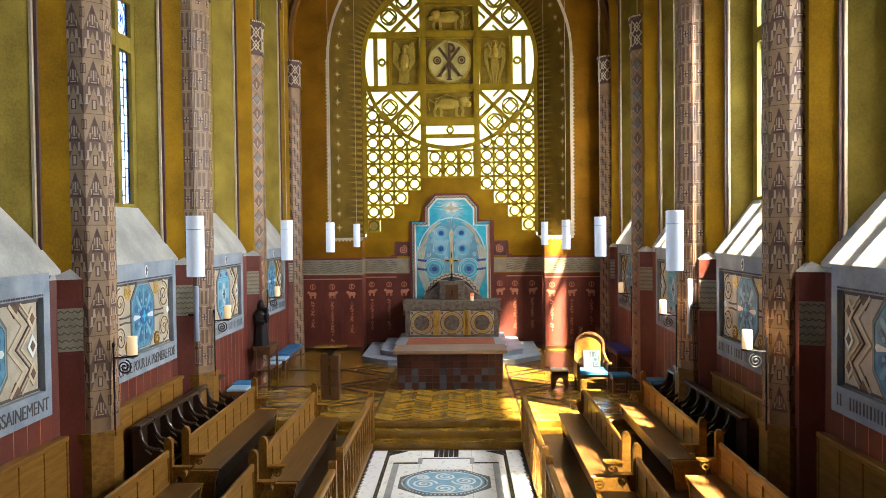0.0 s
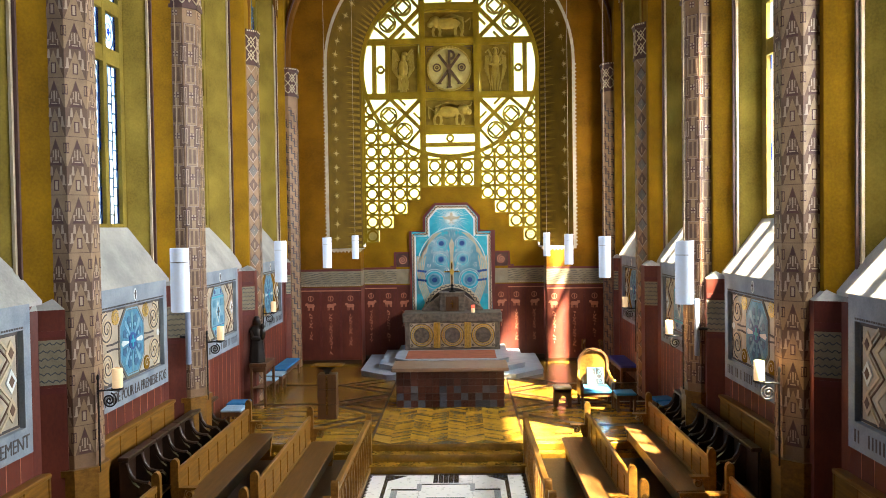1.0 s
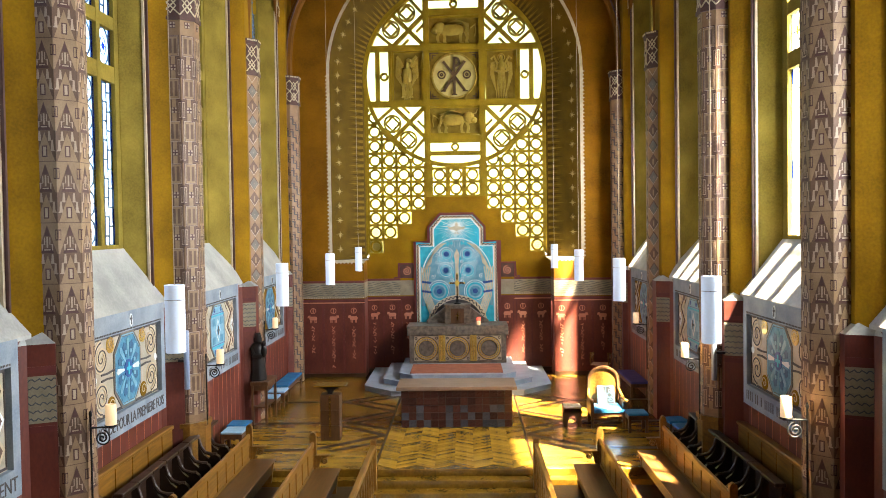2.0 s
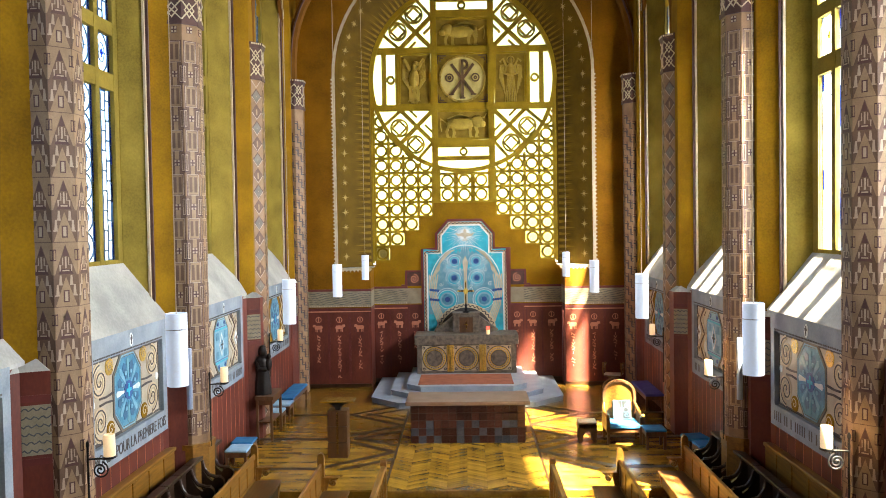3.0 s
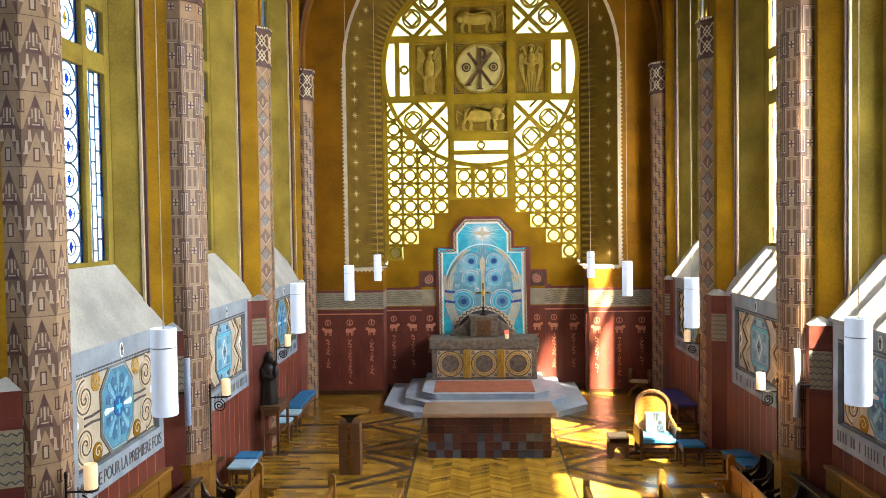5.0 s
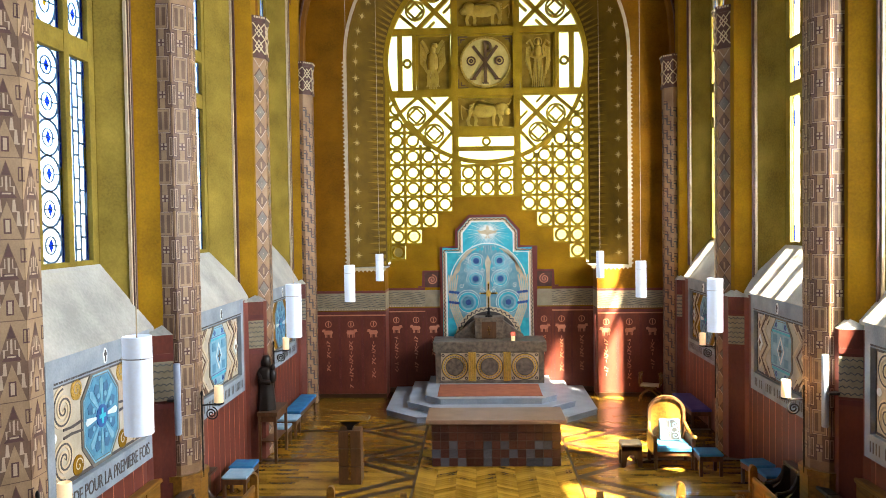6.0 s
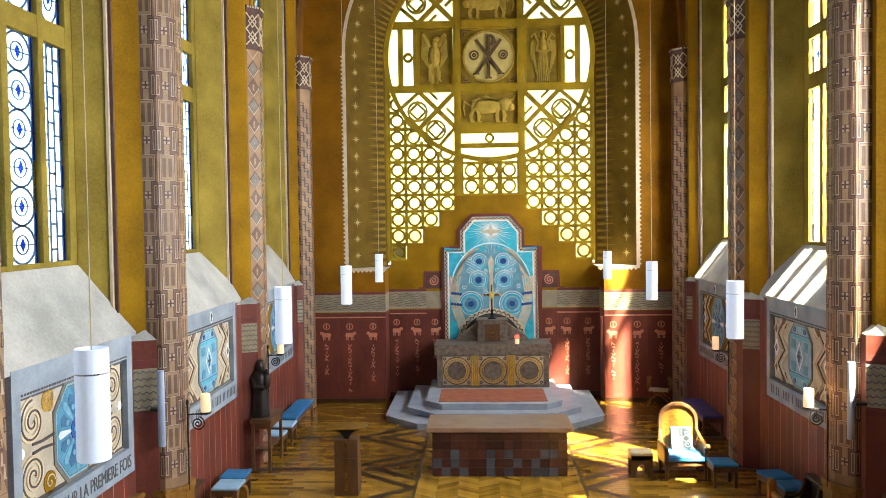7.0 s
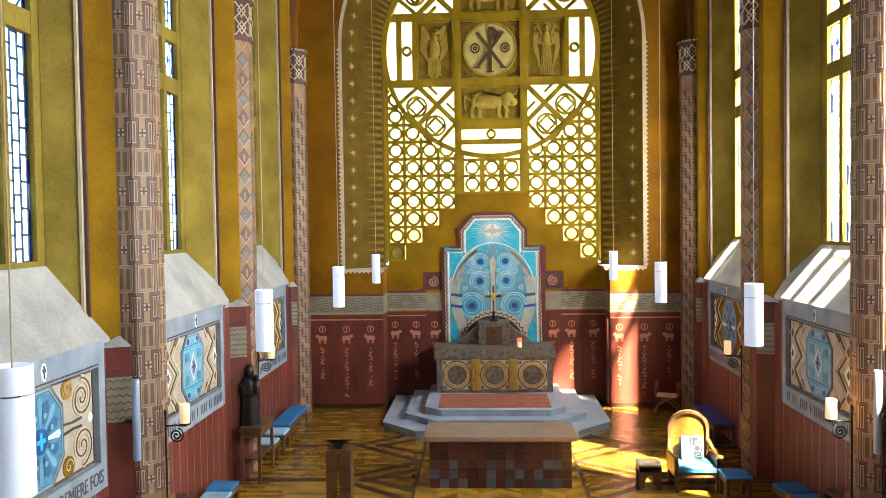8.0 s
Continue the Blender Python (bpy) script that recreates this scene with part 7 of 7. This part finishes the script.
for s in (-1, 1):
    inlay("black_line", rect(min(s * 1.13, s * 1.2), max(s * 1.13, s * 1.2), 6, 15.7), BLACK_MARBLE)
    inlay("grey_line", rect(min(s * 0.90, s * 1.02), max(s * 0.90, s * 1.02), 10.5, 14.86), GREY_MARBLE)
    inlay("grey_line", rect(min(s * 0.54, s * 1.02), max(s * 0.54, s * 1.02), 14.86, 14.94), BLACK_MARBLE)
    inlay("grey_block", rect(min(s * 0.46, s * 0.55), max(s * 0.46, s * 0.55), 14.84, 15.24), GREY_MARBLE, 0.0125)
    inlay("corner", [(s * 1.2, 15.78), (s * 0.78, 15.72), (s * 1.2, 15.35)], BLACK_MARBLE, 0.0118)
    tz = Build()
    for k in range(110):
        y = 6.5 + 0.085 * k
        tz.prism([(s * 1.515, y), (s * 1.46, y + 0.042), (s * 1.515, y + 0.085)], fz, 0.004, 0.0115)
    part("sawtooth", tz, BLACK_MARBLE, ais, kind="stuff")
inlay("grey_line", rect(-0.46, 0.46, 15.19, 15.24), BLACK_MARBLE)
for k in range(5):
    inlay("grille_slat", rect(-0.25 + 0.1 * k, -0.16 + 0.1 * k, 15.3, 15.84), BLACK_MARBLE, 0.014)
oc = [(0.82 * math.cos(radians(22.5 + 45 * i)) / math.cos(radians(22.5)), 13.72 + 0.74 * math.sin(radians(22.5 + 45 * i)) / math.cos(radians(22.5))) for i in range(8)]
inlay("octagon", oc, BLUE, 0.0122)
part("octagon_rim", Build().strip([(u * 0.93, 13.72 + (v - 13.72) * 0.93) for u, v in oc], 0.10, fz, 0.006, 0.0145, closed=True), SLATE, ais)
bd = Build()
for k in range(64):
    a = 2 * math.pi * k / 64
    bd.ring(0.76 * math.cos(a), 13.72 + 0.685 * math.sin(a), 0, 0.02, fz, 0.008, 0.017, n=6)
part("pearl", bd, WHITE_MOSAIC, ais, kind="stuff")
part("field", Build().prism(arc(0, 13.72, 0.70, 0, 360, 36, 0.63)[:-1], fz, 0.006, 0.0158), BLUE_PALE, ais)
for cx, cy, r, st in ((-0.36, 13.62, 0.23, 0), (0.36, 13.78, 0.23, 180), (0.02, 14.02, 0.2, 90), (0.0, 13.36, 0.2, 270), (-0.38, 13.98, 0.13, 60), (0.38, 13.42, 0.13, 200)):
    part("spiral", Build().strip(spiral(cx, cy, r, 2.1, st, 40), 0.042, fz, 0.012, 0.0185), WHITE_MOSAIC, ais)
part("ring", Build().strip(arc(0, 13.72, 0.66, 0, 360, 36, 0.59)[:-1], 0.03, fz, 0.012, 0.018, closed=True), WHITE_MOSAIC, ais)

# dark strips of the parquet
st = tagged(new("floor_strips"), "dark oak strips crossing the golden parquet", "floor", kind="structure")
fz0 = flat_z(-0.012)
for s in (-1, 1):
    for y in (17.54, 19.93, 22.35):
        part("strip", Build().strip([(s * 5.25, y), (s * 3.1, y)], 0.17, fz0, 0.0, 0.013), DARK_OAK, st)
        for d in (-1, 1):
            y1 = y + d * 1.2
            if y1 < 16.75:
                continue
            part("strip", Build().strip([(s * 3.15, y), (s * 1.64, y1)], 0.17, fz0, 0.0, 0.014 + 0.0006 * d), DARK_OAK, st)
            part("strip", Build().strip([(s * 2.72, y - d * 0.12), (s * 1.64, y + d * 0.66)], 0.16, fz0, 0.0, 0.0122 + 0.0005 * d), DARK_OAK, st)
    part("strip", Build().strip([(s * 1.61, 16.14), (s * 1.61, 24.6)], 0.045, fz0, 0.0, 0.0152), DARK_OAK, st)

# boards of the side fields
rnd = random.Random(3)
boards = tagged(new("floor_boards"), "golden oak floor boards", "floor", kind="structure")
fd = Build()
shapes = {}
for s in (-1, 1):
    y = 16.15
    while y < 26.0:
        x = 1.64 + 0.3 * rnd.random()
        edges = [1.64]
        while x < 5.2:
            edges.append(x)
            x += 0.55 + 0.05 * rnd.randrange(7)
        edges.append(5.25)
        for a, c in zip(edges, edges[1:]):
            if c - a > 0.05:
                if y < 19.6:
                    key = round(c - a, 2)
                    if key not in shapes:
                        shapes[key] = Build().box(-key / 2 + 0.0015, key / 2 - 0.0015, 0.0015, 0.1185, -0.012, -0.002).mesh("board", OAK)
                    placed("board", shapes[key], boards, pose(s * (a + c) / 2, y, 0))
                else:
                    fd.box(min(s * a, s * c) + 0.0015, max(s * a, s * c) - 0.0015, y + 0.0015, y + 0.1185, -0.012, -0.002)
        y += 0.12
fd.box(-1.6, 1.6, 22.9, 26.9, -0.012, -0.004)
part("far_boards", fd, OAK_FIELD, boards, kind="stuff")

# herringbone field before the altar
hb = tagged(new("floor_herringbone"), "golden oak chevron parquet before the altar", "floor", kind="structure")
W8 = 3.16 / 8
up_me, dn_me = None, None
for sg in (1, -1):
    m = Build().prism([(-W8 / 2 + 0.001, -sg * W8 * 0.32 - 0.058), (W8 / 2 - 0.001, sg * W8 * 0.32 - 0.058), (W8 / 2 - 0.001, sg * W8 * 0.32 + 0.058), (-W8 / 2 + 0.001, -sg * W8 * 0.32 + 0.058)], flat_z(0), -0.012, 0.0).mesh("plank", OAK)
    if sg > 0:
        up_me = m
    else:
        dn_me = m
rest = Build()
for c in range(8):
    for r in range(36):
        y = 16.36 + 0.118 * r
        placed("plank", up_me if c % 2 else dn_me, hb, pose(-1.58 + W8 * (c + 0.5), y, 0))
    for r in range(36, 60):
        y = 16.36 + 0.118 * r
        sg = 1 if c % 2 else -1
        x = -1.58 + W8 * (c + 0.5)
        rest.prism([(x - W8 / 2 + 0.001, y - sg * W8 * 0.32 - 0.058), (x + W8 / 2 - 0.001, y + sg * W8 * 0.32 - 0.058), (x + W8 / 2 - 0.001, y + sg * W8 * 0.32 + 0.058), (x - W8 / 2 + 0.001, y - sg * W8 * 0.32 + 0.058)], flat_z(0), -0.012, 0.0)
part("planks", rest, OAK_FIELD, hb, kind="stuff")
